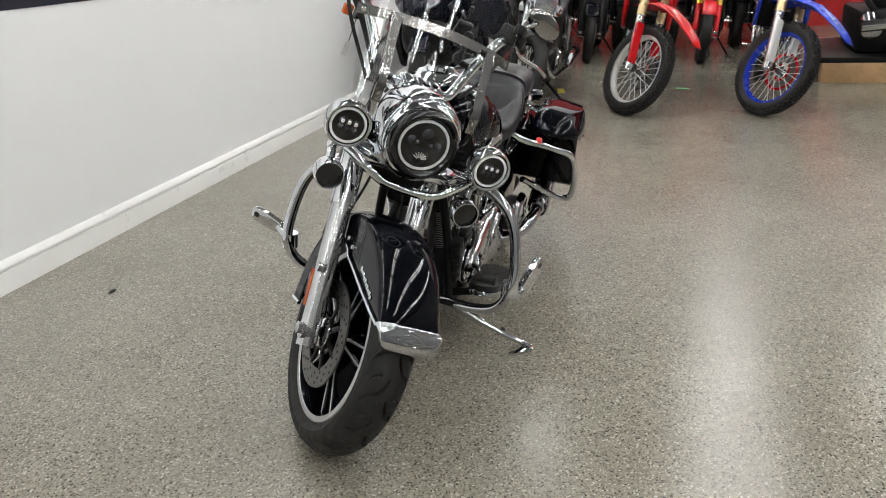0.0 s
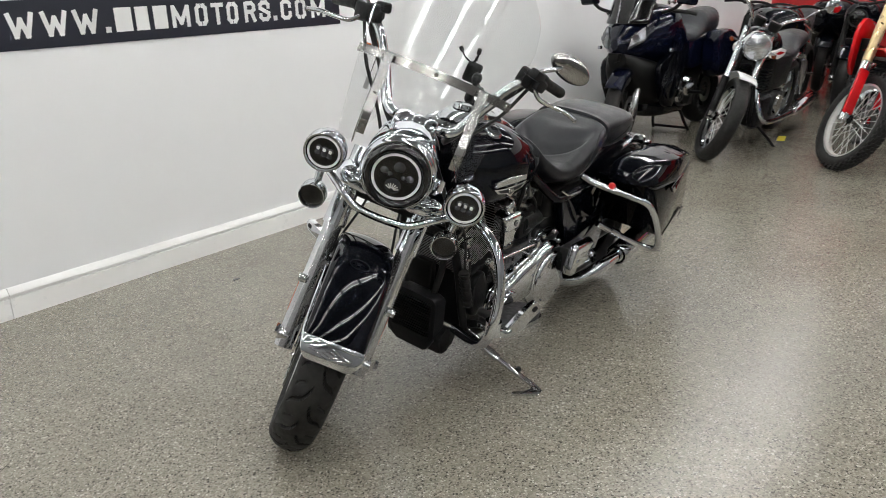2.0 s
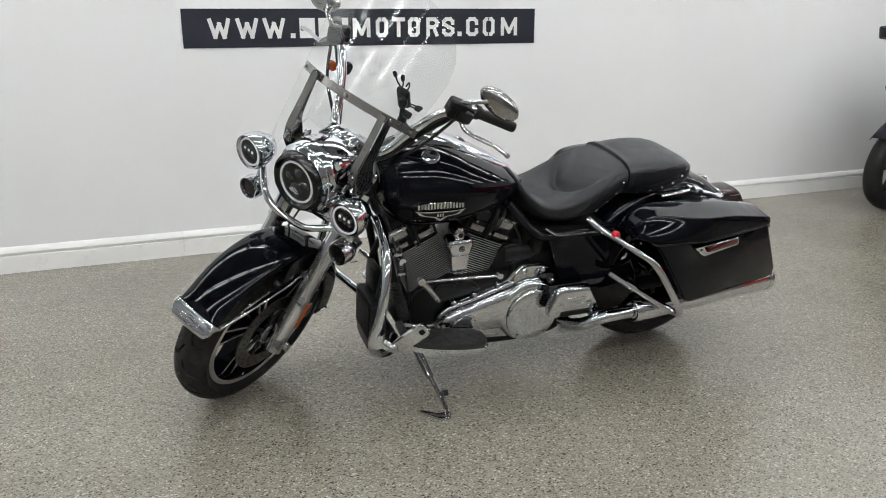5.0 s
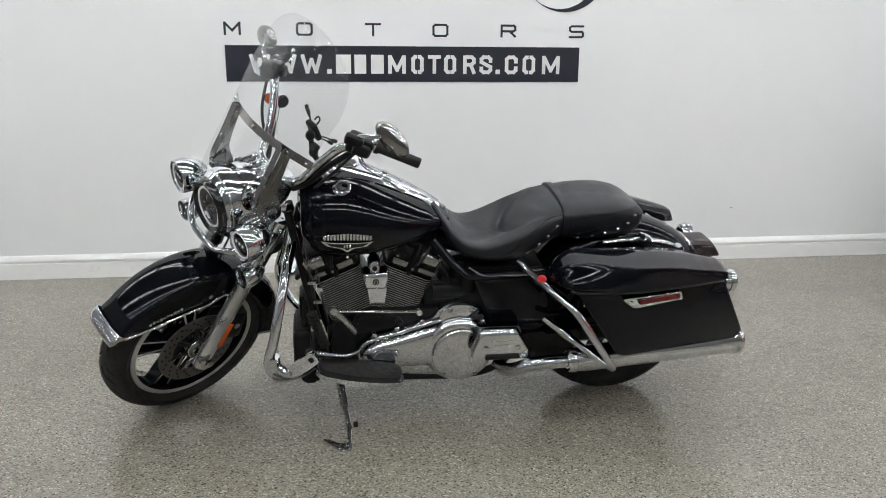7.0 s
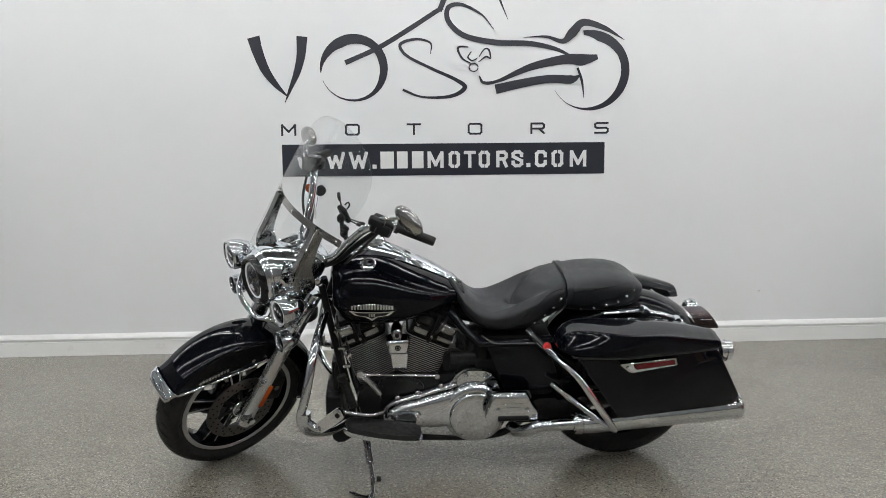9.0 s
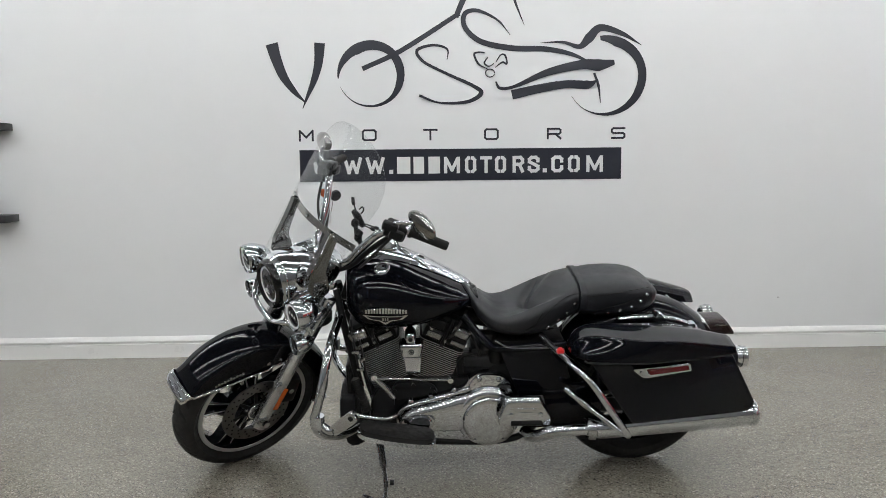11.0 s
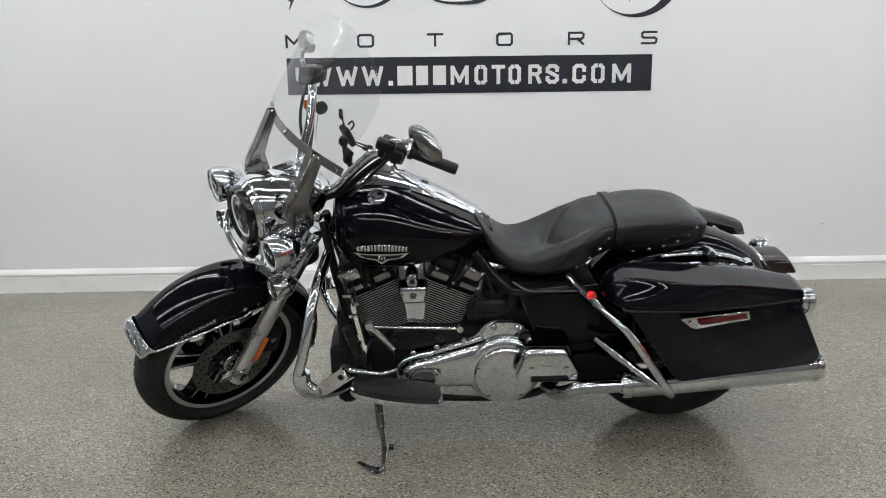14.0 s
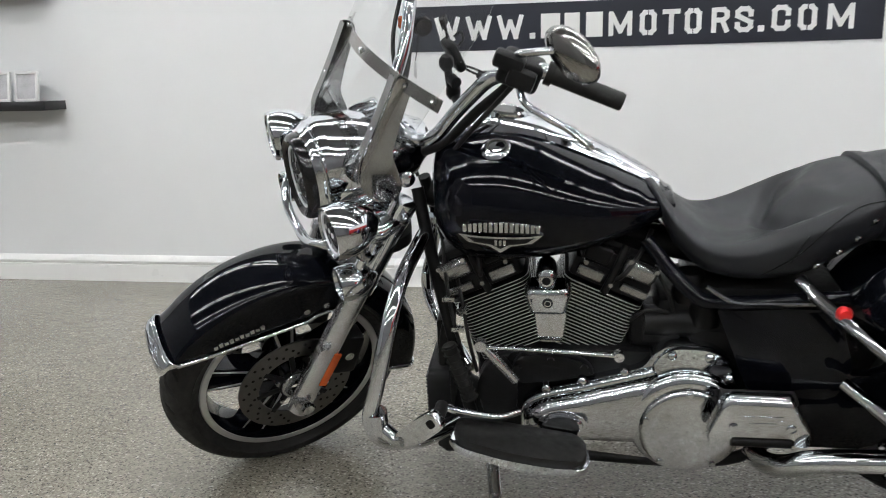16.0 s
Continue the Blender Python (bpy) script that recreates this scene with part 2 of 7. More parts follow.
def lathe(profile, centre=(0, 0, 0), axis="y", seg=48, closed=False, rot=None):
    """Turned shape: profile of (along, radius) round an axis through centre."""
    rings = []
    for i in range(seg):
        a = 2 * math.pi * i / seg
        c, s = math.cos(a), math.sin(a)
        ring = []
        for h, r in profile:
            v = {"y": (r * c, h, r * s), "x": (h, r * c, r * s), "z": (r * c, r * s, h)}[axis]
            ring.append(v)
        rings.append(ring)
    bm = from_rings(rings, closed=closed, cap=False, loop=True)
    bmesh.ops.remove_doubles(bm, verts=bm.verts, dist=1e-6)
    m = Matrix.Translation(centre)
    if rot is not None:
        m = m @ rot
    bm.transform(m)
    return bm


def box(x0, x1, y0, y1, z0, z1, bev=0.0, seg=2):
    bm = bmesh.new()
    bmesh.ops.create_cube(bm, size=1)
    bm.transform(Matrix.Translation(((x0 + x1) / 2, (y0 + y1) / 2, (z0 + z1) / 2)) @ Matrix.Diagonal((x1 - x0, y1 - y0, z1 - z0, 1)))
    if bev:
        bmesh.ops.bevel(bm, geom=bm.edges[:], offset=bev, segments=seg, affect="EDGES", profile=0.5)
    return bm


def slab(outline, lo, hi, axis="y", bev=0.0, seg=2):
    """A plate cut to an outline. axis y: outline in (x, z); axis z: (x, y); axis x: (y, z)."""
    def at(p, h):
        return {"y": (p[0], h, p[1]), "z": (p[0], p[1], h), "x": (h, p[0], p[1])}[axis]
    bm = from_rings([[at(p, lo) for p in outline], [at(p, hi) for p in outline]])
    if bev:
        es = [e for e in bm.edges if any(len(f.verts) > 4 for f in e.link_faces)] if len(outline) > 4 else bm.edges[:]
        bmesh.ops.bevel(bm, geom=es, offset=bev, segments=seg, affect="EDGES", profile=0.5)
    return bm


def round_poly(pts, r=0.01, n=4):
    """Rounds the corners of a flat outline."""
    out = []
    k = len(pts)
    for i in range(k):
        a, b, c = Vector((*pts[i - 1], 0)), Vector((*pts[i], 0)), Vector((*pts[(i + 1) % k], 0))
        d1, d2 = (a - b), (c - b)
        q = min(r, d1.length * 0.45, d2.length * 0.45)
        s, e = b + d1.normalized() * q, b + d2.normalized() * q
        for j in range(n + 1):
            t = j / n
            v = (1 - t) ** 2 * s + 2 * t * (1 - t) * b + t * t * e
            out.append((v.x, v.y))
    return out


def squircle(hw, zt, zb, n=32, mid=0.45, e=2.4, cy=0.0):
    """A rounded cross-section: half width, top, bottom, height of the widest place."""
    zc = zb + mid * (zt - zb)
    out = []
    for j in range(n):
        a = 2 * math.pi * j / n
        c, s = math.cos(a), math.sin(a)
        h = (zt - zc) if s >= 0 else (zc - zb)
        out.append((cy + hw * math.copysign(abs(c) ** (2 / e), c), zc + h * math.copysign(abs(s) ** (2 / e), s)))
    return out


def lerp_table(tab, x):
    if x <= tab[0][0]:
        return tab[0][1:]
    for a, b in zip(tab, tab[1:]):
        if x <= b[0]:
            k = (x - a[0]) / (b[0] - a[0])
            k2 = k
            return tuple(u + (v - u) * k2 for u, v in zip(a[1:], b[1:]))
    return tab[-1][1:]


def smooth_table(tab, per=5):
    pts = np.array(tab, float)
    out = []
    n = len(pts)
    for i in range(n - 1):
        a, b, c, d = pts[max(i - 1, 0)], pts[i], pts[i + 1], pts[min(i + 2, n - 1)]
        for s in range(per):
            t = s / per
            q = 0.5 * (2 * b + (c - a) * t + (2 * a - 5 * b + 4 * c - d) * t * t + (3 * b - a - 3 * c + d) * t ** 3)
            q[0] = b[0] + (c[0] - b[0]) * t
            out.append(tuple(q))
    out.append(tuple(pts[-1]))
    return out


def thing(name, m, label, category, group="", kind=""):
    e = new(name)
    e.empty_display_size = 0.1
    e.matrix_world = m
    return tagged(e, label, category, group, kind)


def aim(at, direction):
    """Pose whose +y runs along direction, for turned shapes."""
    q = Vector(direction).to_track_quat("Y", "Z")
    return Matrix.Translation(at) @ q.to_matrix().to_4x4()


def place_bm(bm, m):
    bm.transform(m)
    return bm


def mirror_y(bm):
    bm.transform(Matrix.Diagonal((1, -1, 1, 1)))
    return bm


def sides(make):
    """The same piece on both sides."""
    return ((make(), -1), (mirror_y(make()), 1))

# ---------- the room ----------
T = 0.2
floor = link_mesh("floor", box(WEST_X - T, EAST_X + T, SOUTH_Y - T, WALL_Y + T, -0.2, 0.0), floor_mat)
tagged(floor, "grey speckled flake epoxy floor, glossy and slightly scuffed", "floor", kind="structure")
wn = link_mesh("wall_north", box(WEST_X - T, EAST_X + T, WALL_Y, WALL_Y + T, 0.0, CEIL_Z), white_paint)
tagged(wn, "smooth white painted showroom wall with a dark printed sign", "wall", kind="structure")
we = link_mesh("wall_east", box(EAST_X, EAST_X + T, SOUTH_Y, WALL_Y, 0.0, 2.5), red_paint)
tagged(we, "bright red painted wall behind the row of motorcycles", "wall", kind="structure")
# Unseen upper part, added white to keep red out of the floor's reflections.
wu = link_mesh("wall_east", box(EAST_X, EAST_X + T, SOUTH_Y, WALL_Y, 2.5, CEIL_Z), white_paint)
tagged(wu, "unseen white upper wall, added to brighten the floor reflections", "wall", kind="structure")
ww = link_mesh("wall_west", box(WEST_X - T, WEST_X, SOUTH_Y, WALL_Y, 0.0, CEIL_Z), side_paint)
tagged(ww, "plain grey painted wall", "wall", kind="structure")
ws = link_mesh("wall_south", box(WEST_X - T, EAST_X + T, SOUTH_Y - T, SOUTH_Y, 0.0, CEIL_Z), back_paint)
tagged(ws, "plain dark grey painted wall", "wall", kind="structure")
ce = link_mesh("ceiling", box(WEST_X - T, EAST_X + T, SOUTH_Y - T, WALL_Y + T, CEIL_Z, CEIL_Z + 0.2), ceiling_paint)
tagged(ce, "grey painted ceiling with rows of tube lights", "ceiling", kind="structure")

# baseboard: moulded profile, two lengths that meet in a joint
BB = [(0.0, 0.0), (-0.018, 0.0), (-0.018, 0.090), (-0.0165, 0.0925), (-0.009, 0.0935), (-0.009, 0.1015), (-0.0195, 0.1035), (-0.0205, 0.111), (-0.0165, 0.121), (-0.0105, 0.130), (-0.006, 0.1365), (-0.003, 0.1399), (0.0, 0.1399)]


def baseboard(x0, x1):
    bm = from_rings([[(x, WALL_Y + p[0], p[1]) for p in BB] for x in (x0, x1)])
    ob = link_mesh("baseboard", bm, trim_paint, sharp=20)
    return tagged(ob, "white moulded baseboard along the foot of the wall", "baseboard", kind="structure")


baseboard(WEST_X, 2.062)
baseboard(2.0645, 8.6)
baseboard(9.75, EAST_X)

# ceiling lights: rows of tube fixtures that run along the wall
LIGHT_ROWS = (2.15, -0.3, -2.75, -5.2)


def ceiling_light(x, y):
    t = thing("ceiling_light", Matrix.Translation((x, y, CEIL_Z)), "white twin tube light on the ceiling, switched on", "ceiling light", "ceiling lights")
    part("housing", box(-0.72, 0.72, -0.16, 0.16, -0.05, 0.0, 0.006), white_plastic, t)
    for y0 in (-0.12, 0.12):
        part("tube", place_bm(lathe([(-0.68, 0.0), (-0.68, 0.0125), (0.68, 0.0125), (0.68, 0.0)], axis="x", seg=10), Matrix.Translation((0, y0, -0.068))), tube_glow, t, "glowing white tube")
    return t


first_light = ceiling_light(-3.4, LIGHT_ROWS[0])
for y in LIGHT_ROWS:
    for i in range(10):
        if (y, i) != (LIGHT_ROWS[0], 0):
            copy_thing(first_light, Matrix.Translation((-3.4 + 1.62 * i, y, CEIL_Z)))

# printed wall sign: dark band with pale lettering
SX0, SX1, SZ0, SZ1 = 2.16, 4.233, 1.136, 1.339
sign = link_mesh("sign_band", box(SX0, SX1, WALL_Y - 0.004, WALL_Y - 0.0005, SZ0, SZ1), sign_vinyl)
tagged(sign, "long navy sign band with pale block lettering on the wall", "wall sign")


def bar_letter(bits, cx, cz, hw, hh, width, y0, y1):
    """A block letter from straight strokes in units of its half width and half height."""
    out = []
    for (x0, z0), (x1, z1) in bits:
        p0, p1 = Vector((cx + hw * x0, 0, cz + hh * z0)), Vector((cx + hw * x1, 0, cz + hh * z1))
        d = (p1 - p0).normalized()
        e, s = d * width * 0.42, Vector((-d.z, 0, d.x)) * width / 2
        q = [p0 - e - s, p1 + e - s, p1 + e + s, p0 - e + s]
        k = y0 - 0.0001 * len(out)
        out.append(from_rings([[(v.x, k, v.z) for v in q], [(v.x, y1, v.z) for v in q]]))
    return join(*out)


LETTERS = {
    "M": (((-1, -1), (-1, 1)), ((-1, 1), (0, -0.35)), ((0, -0.35), (1, 1)), ((1, 1), (1, -1))),
    "O": (((-0.75, 1), (0.75, 1)), ((1, 0.7), (1, -0.7)), ((0.75, -1), (-0.75, -1)), ((-1, -0.7), (-1, 0.7)), ((0.75, 1), (1, 0.7)), ((1, -0.7), (0.75, -1)), ((-0.75, -1), (-1, -0.7)), ((-1, 0.7), (-0.75, 1))),
    "T": (((-1, 1), (1, 1)), ((0, 1), (0, -1))),
    "R": (((-1, -1), (-1, 1)), ((-1, 1), (0.75, 1)), ((0.75, 1), (1, 0.75)), ((1, 0.75), (1, 0.2)), ((1, 0.2), (0.75, -0.05)), ((0.75, -0.05), (-1, -0.05)), ((0.2, -0.05), (1, -1))),
    "S": (((1, 1), (-0.75, 1)), ((-0.75, 1), (-1, 0.75)), ((-1, 0.75), (-1, 0.25)), ((-1, 0.25), (-0.75, 0)), ((-0.75, 0), (0.75, 0)), ((0.75, 0), (1, -0.25)), ((1, -0.25), (1, -0.75)), ((1, -0.75), (0.75, -1)), ((0.75, -1), (-1, -1))),
}
# tall condensed stencil forms for the band
TALL = {
    "W": (((-1, 1.03), (-0.5, -1)), ((-0.5, -1), (0, 0.55)), ((0, 0.55), (0.5, -1)), ((0.5, -1), (1, 1.03))),
    "M": (((-1, -1.03), (-1, 1)), ((-0.9, 0.9), (0, -0.75)), ((0, -0.75), (0.9, 0.9)), ((1, 1), (1, -1.03))),
    "O": (((-0.42, 1), (-0.55, 1)), ((-0.6, 0.98), (-1, 0.7)), ((-1, 0.7), (-1, -0.7)), ((-1, -0.7), (-0.6, -0.98)), ((-0.55, -1), (-0.42, -1)), ((0.42, 1), (0.55, 1)), ((0.6, 0.98), (1, 0.7)), ((1, 0.7), (1, -0.7)), ((1, -0.7), (0.6, -0.98)), ((0.55, -1), (0.42, -1))),
    "T": (((-1, 1), (1, 1)), ((0, 0.9), (0, -1.03))),
    "R": (((-1, -1.03), (-1, 1)), ((-0.6, 1), (0.5, 1)), ((0.5, 1), (1, 0.72)), ((1, 0.72), (1, 0.3)), ((1, 0.3), (0.5, 0.0)), ((0.5, 0.0), (-0.5, 0.0)), ((0.35, -0.1), (1, -1.03))),
    "S": (((1, 0.45), (1, 0.72)), ((1, 0.72), (0.5, 1)), ((0.5, 1), (-0.5, 1)), ((-0.5, 1), (-1, 0.72)), ((-1, 0.72), (-1, 0.35)), ((-1, 0.35), (1, -0.3)), ((1, -0.3), (1, -0.72)), ((1, -0.72), (0.5, -1)), ((0.5, -1), (-0.5, -1)), ((-0.5, -1), (-1, -0.72)), ((-1, -0.72), (-1, -0.45))),
    "C": (((1, 0.4), (1, 0.72)), ((1, 0.72), (0.5, 1)), ((0.5, 1), (-0.5, 1)), ((-0.5, 1), (-1, 0.72)), ((-1, 0.72), (-1, -0.72)), ((-1, -0.72), (-0.5, -1)), ((-0.5, -1), (0.5, -1)), ((0.5, -1), (1, -0.72)), ((1, -0.72), (1, -0.4))),
}
LZ0, LZ1 = 1.182, 1.290
BAND_TEXT = (("W", 2.292, 2.410), ("W", 2.438, 2.558), ("W", 2.582, 2.703), (".", 2.731, 2.757), ("#", 2.782, 2.868), ("#", 2.888, 2.956), ("#", 2.984, 3.058), ("M", 3.084, 3.187), ("O", 3.220, 3.292), ("T", 3.316, 3.396), ("O", 3.414, 3.485), ("R", 3.527, 3.602), ("S", 3.626, 3.702), (".", 3.723, 3.749), ("C", 3.779, 3.856), ("O", 3.887, 3.963), ("M", 4.006, 4.114))
for ch, x0, x1 in BAND_TEXT:
    cx, wide = (x0 + x1) / 2, 0.021
    if ch == "#":
        part("bar", box(x0, x1, WALL_Y - 0.0062, WALL_Y - 0.0042, LZ0, LZ1), sign_white, sign)
    elif ch == ".":
        part("dot", box(x0, x1, WALL_Y - 0.0062, WALL_Y - 0.0042, LZ0, LZ0 + 0.026), sign_white, sign)
    else:
        part("letter", bar_letter(TALL[ch], cx, (LZ0 + LZ1) / 2, (x1 - x0 - wide) / 2, (LZ1 - LZ0 - wide) / 2, wide, WALL_Y - 0.0052, WALL_Y - 0.0042), sign_white, sign)

# spaced word over the band
word = thing("sign_word", Matrix(), "spaced dark capital letters on the white wall", "wall lettering")
# line drawing of a motorcycle over the word, cut from dark vinyl
def stroke(pts, widths, per=10, up=0.003):
    p = smooth_path([(x, 0, z) for x, z in pts], per)
    n = len(p)
    w = [lerp_table([(i / (len(widths) - 1), v) for i, v in enumerate(widths)], j / (n - 1))[0] for j in range(n)]
    left, right = [], []
    for i, q in enumerate(p):
        d = (p[min(i + 1, n - 1)] - p[max(i - 1, 0)]).normalized()
        nrm = Vector((-d.z, 0, d.x))
        left.append(q + nrm * max(w[i], 0.0006) / 2)
        right.append(q - nrm * max(w[i], 0.0006) / 2)
    rings = []
    for a, b in zip(left, right):
        rings.append([(a.x, WALL_Y - 0.0004, a.z), (a.x, WALL_Y - up, a.z), (b.x, WALL_Y - up, b.z), (b.x, WALL_Y - 0.0004, b.z)])
    return from_rings(rings)


for ch, cx in zip("MOTORS", (2.206, 2.608, 2.999, 3.391, 3.796, 4.211)):
    part("letter", bar_letter(LETTERS[ch], cx, 1.430, 0.041, 0.031, 0.0124, WALL_Y - 0.0016, WALL_Y - 0.0004), sign_vinyl, word)


def wallpx(x, y):
    """Drawing units of the emblem to metres on the wall."""
    return 1.974 + (x - 473) * 0.003585, 2.019 - (y - 73) * 0.003515


def arc(cx, cy, rx, ry, a0, a1, n=14):
    return [wallpx(cx + rx * math.cos(radians(a0 + (a1 - a0) * i / n)), cy - ry * math.sin(radians(a0 + (a1 - a0) * i / n))) for i in range(n + 1)]


def crescent(cx, cy, r, a0, a1, widths, n=40):
    """A ring piece of changing width inside a circle."""
    rings = []
    for i in range(n + 1):
        k = i / n
        a = radians(a0 + (a1 - a0) * k)
        w = lerp_table([(j / (len(widths) - 1), v) for j, v in enumerate(widths)], k)[0]
        o = wallpx(cx + r * math.cos(a), cy - r * math.sin(a))
        q = wallpx(cx + (r - w) * math.cos(a), cy - (r - w) * math.sin(a))
        rings.append([(o[0], WALL_Y - 0.0004, o[1]), (o[0], WALL_Y - 0.003, o[1]), (q[0], WALL_Y - 0.003, q[1]), (q[0], WALL_Y - 0.0004, q[1])])
    return from_rings(rings)


emblem = thing("sign_emblem", Matrix(), "dark line drawing of a motorcycle as a wall emblem", "wall emblem")
W = wallpx
strokes = [
    ([W(482, 77), W(489, 104), W(501, 135), W(518, 160), W(537, 180)], (0.078, 0.066, 0.055, 0.036, 0.008)),
    ([W(566, 76), W(563, 110), W(555, 140), W(543, 168), W(533, 192)], (0.068, 0.054, 0.042, 0.022, 0.003)),
    ([W(640, 122), W(700, 95), W(755, 62), W(800, 33), W(812, 26)], (0.03, 0.03, 0.03, 0.028, 0.026)),
    ([W(806, 32), W(820, 0), W(838, -30), W(852, -55)], (0.032, 0.036, 0.04, 0.04)),
    ([W(790, 107), W(790, 88), W(765, 81), W(737, 90), W(748, 110), W(790, 132), W(835, 153), W(850, 167), W(825, 182), W(775, 183), W(740, 170)], (0.004, 0.012, 0.016, 0.02, 0.018, 0.018, 0.022, 0.03, 0.022, 0.012, 0.016)),
    ([W(902, 64), W(880, 38), W(845, 21), W(822, 26), W(822, 50), W(850, 75), W(905, 87), W(965, 89), W(1010, 98), W(1042, 112)], (0.003, 0.012, 0.022, 0.03, 0.032, 0.034, 0.036, 0.034, 0.026, 0.012)),
    ([W(895, -40), W(912, 10), W(927, 47)], (0.02, 0.014, 0.002)),
    ([W(955, 78), W(995, 77), W(1025, 85), W(1042, 70), W(1062, 52), W(1100, 62), W(1136, 83)], (0.002, 0.016, 0.03, 0.06, 0.045, 0.03, 0.002)),
    ([W(876, 146), W(884, 158), W(910, 155), W(970, 130), W(1030, 117), W(1060, 118), W(1088, 113)], (0.008, 0.02, 0.02, 0.045, 0.06, 0.075, 0.03)),
    ([W(905, 170), W(950, 160), W(1000, 152), W(1040, 153), W(1056, 146)], (0.06, 0.055, 0.05, 0.055, 0.008)),
    ([W(1052, 132), W(1060, 155), W(1064, 186)], (0.014, 0.016, 0.002)),
    ([W(857, 95), W(846, 94), W(838, 98), W(846, 115), W(862, 124)], (0.006, 0.01, 0.014, 0.012, 0.004)),
    ([W(875, 121), W(888, 112), W(896, 115), W(893, 100), W(885, 99), W(876, 112)], (0.004, 0.012, 0.008, 0.012, 0.008, 0.006)),
    ([W(862, 103), W(856, 113), W(864, 119), W(873, 114)], (0.006, 0.01, 0.008, 0.004)),
    (arc(866, 131, 8, 7, 0, 350), (0.006, 0.006)),
]
for cx, cy, r, a0, a1, w in ((655, 131, 59.5, 188, -158, (1.5, 12, 19, 17, 14, 15, 13, 7, 4, 2, 0.6)), (1074, 137, 72, 100, -150, (8, 18, 17, 15, 15, 15, 12, 8, 4, 1, 0.5))):
    part("stroke", crescent(cx, cy, r, a0, a1, w), sign_vinyl, emblem)
for i, (pts, w) in enumerate(strokes):
    part("stroke", stroke(pts, w, up=0.0032 + 0.0002 * i), sign_vinyl, emblem)

# floating shelves with framed cards
def shelf(z, frames):
    t = link_mesh("wall_shelf", box(-0.75, 0.362, WALL_Y - 0.17, WALL_Y - 0.001, z - 0.045, z, 0.002), shelf_black)
    tagged(t, "black floating shelf on the white wall", "shelf", "wall shelves")
    for x in frames:
        f = thing("photo_frame", Matrix.Translation((x, WALL_Y - 0.12, z)) @ pose(0, 0, 0, -8), "small white picture frame standing on a black shelf", "picture frame", "picture frames")
        part("frame", join(box(-0.065, -0.052, 0, 0.018, 0, 0.15, 0.002), box(0.052, 0.065, 0, 0.018, 0, 0.15, 0.002), box(-0.052, 0.052, 0, 0.018, 0, 0.014, 0.002), box(-0.052, 0.052, 0, 0.018, 0.136, 0.15, 0.002)), white_plastic, f)
        part("picture", box(-0.052, 0.052, 0.008, 0.014, 0.014, 0.136), paper, f, "pale printed card")


shelf(0.95, (0.225, 0.07, -0.3))
shelf(1.522, ())

# marks: small scuff on the wall, tape on the floor, dropped bits
tagged(link_mesh("wall_scuff", box(5.294, 5.309, WALL_Y - 0.0012, WALL_Y - 0.0003, 0.338, 0.3415), disc_metal), "small dark scuff mark on the white wall", "scuff mark")
tagged(link_mesh("floor_scrap", slab([(-0.02, -0.006), (0.0, -0.011), (0.022, -0.004), (0.018, 0.008), (-0.012, 0.01)], 0.0, 0.003, "z"), satin_black, m=Matrix.Translation((2.928, 2.683, 0.0))), "small dark scrap lying on the floor", "scrap")
tagged(link_mesh("floor_tape", box(-0.11, 0.11, -0.03, 0.03, 0.0005, 0.0015), tape_yellow, m=pose(7.64, 1.49, 0, 0, 0, 12)), "yellow tape mark on the floor", "floor tape")
tagged(link_mesh("floor_tape", box(-0.055, 0.055, -0.028, 0.028, 0.0005, 0.0015), tape_green, m=pose(7.77, 0.43, 0, 0, 0, 80)), "green tape mark on the floor", "floor tape")

# ---------- the cruiser in the middle ----------
BIKE = Matrix.Translation((2.191, 1.295, 0.0)) @ Matrix.Rotation(radians(0.712), 4, "Z") @ Matrix.Rotation(radians(9.926), 4, "X")


def steered(deg):
    """The fork and what it carries, turned about the steering head."""
    axis = Vector((math.sin(radians(27.75)), 0, math.cos(radians(27.75))))
    return Matrix.Translation((-0.133, 0, 0)) @ Matrix.Rotation(radians(deg), 4, axis) @ Matrix.Translation((0.133, 0, 0))


STEER = steered(37.34)
FRONT = STEER @ Matrix.Translation((0, 0.010, 0))
LOWER = Matrix.Translation((-0.014, 0, 0.86)) @ Matrix.Rotation(radians(1.6), 4, "X") @ Matrix.Translation((0, 0, -0.86)) @ steered(39.5)
AX, AZ = 0.022, 0.297
bike = thing("motorcycle", BIKE, "glossy black touring cruiser with chrome trim, leaning on its side stand", "motorcycle")


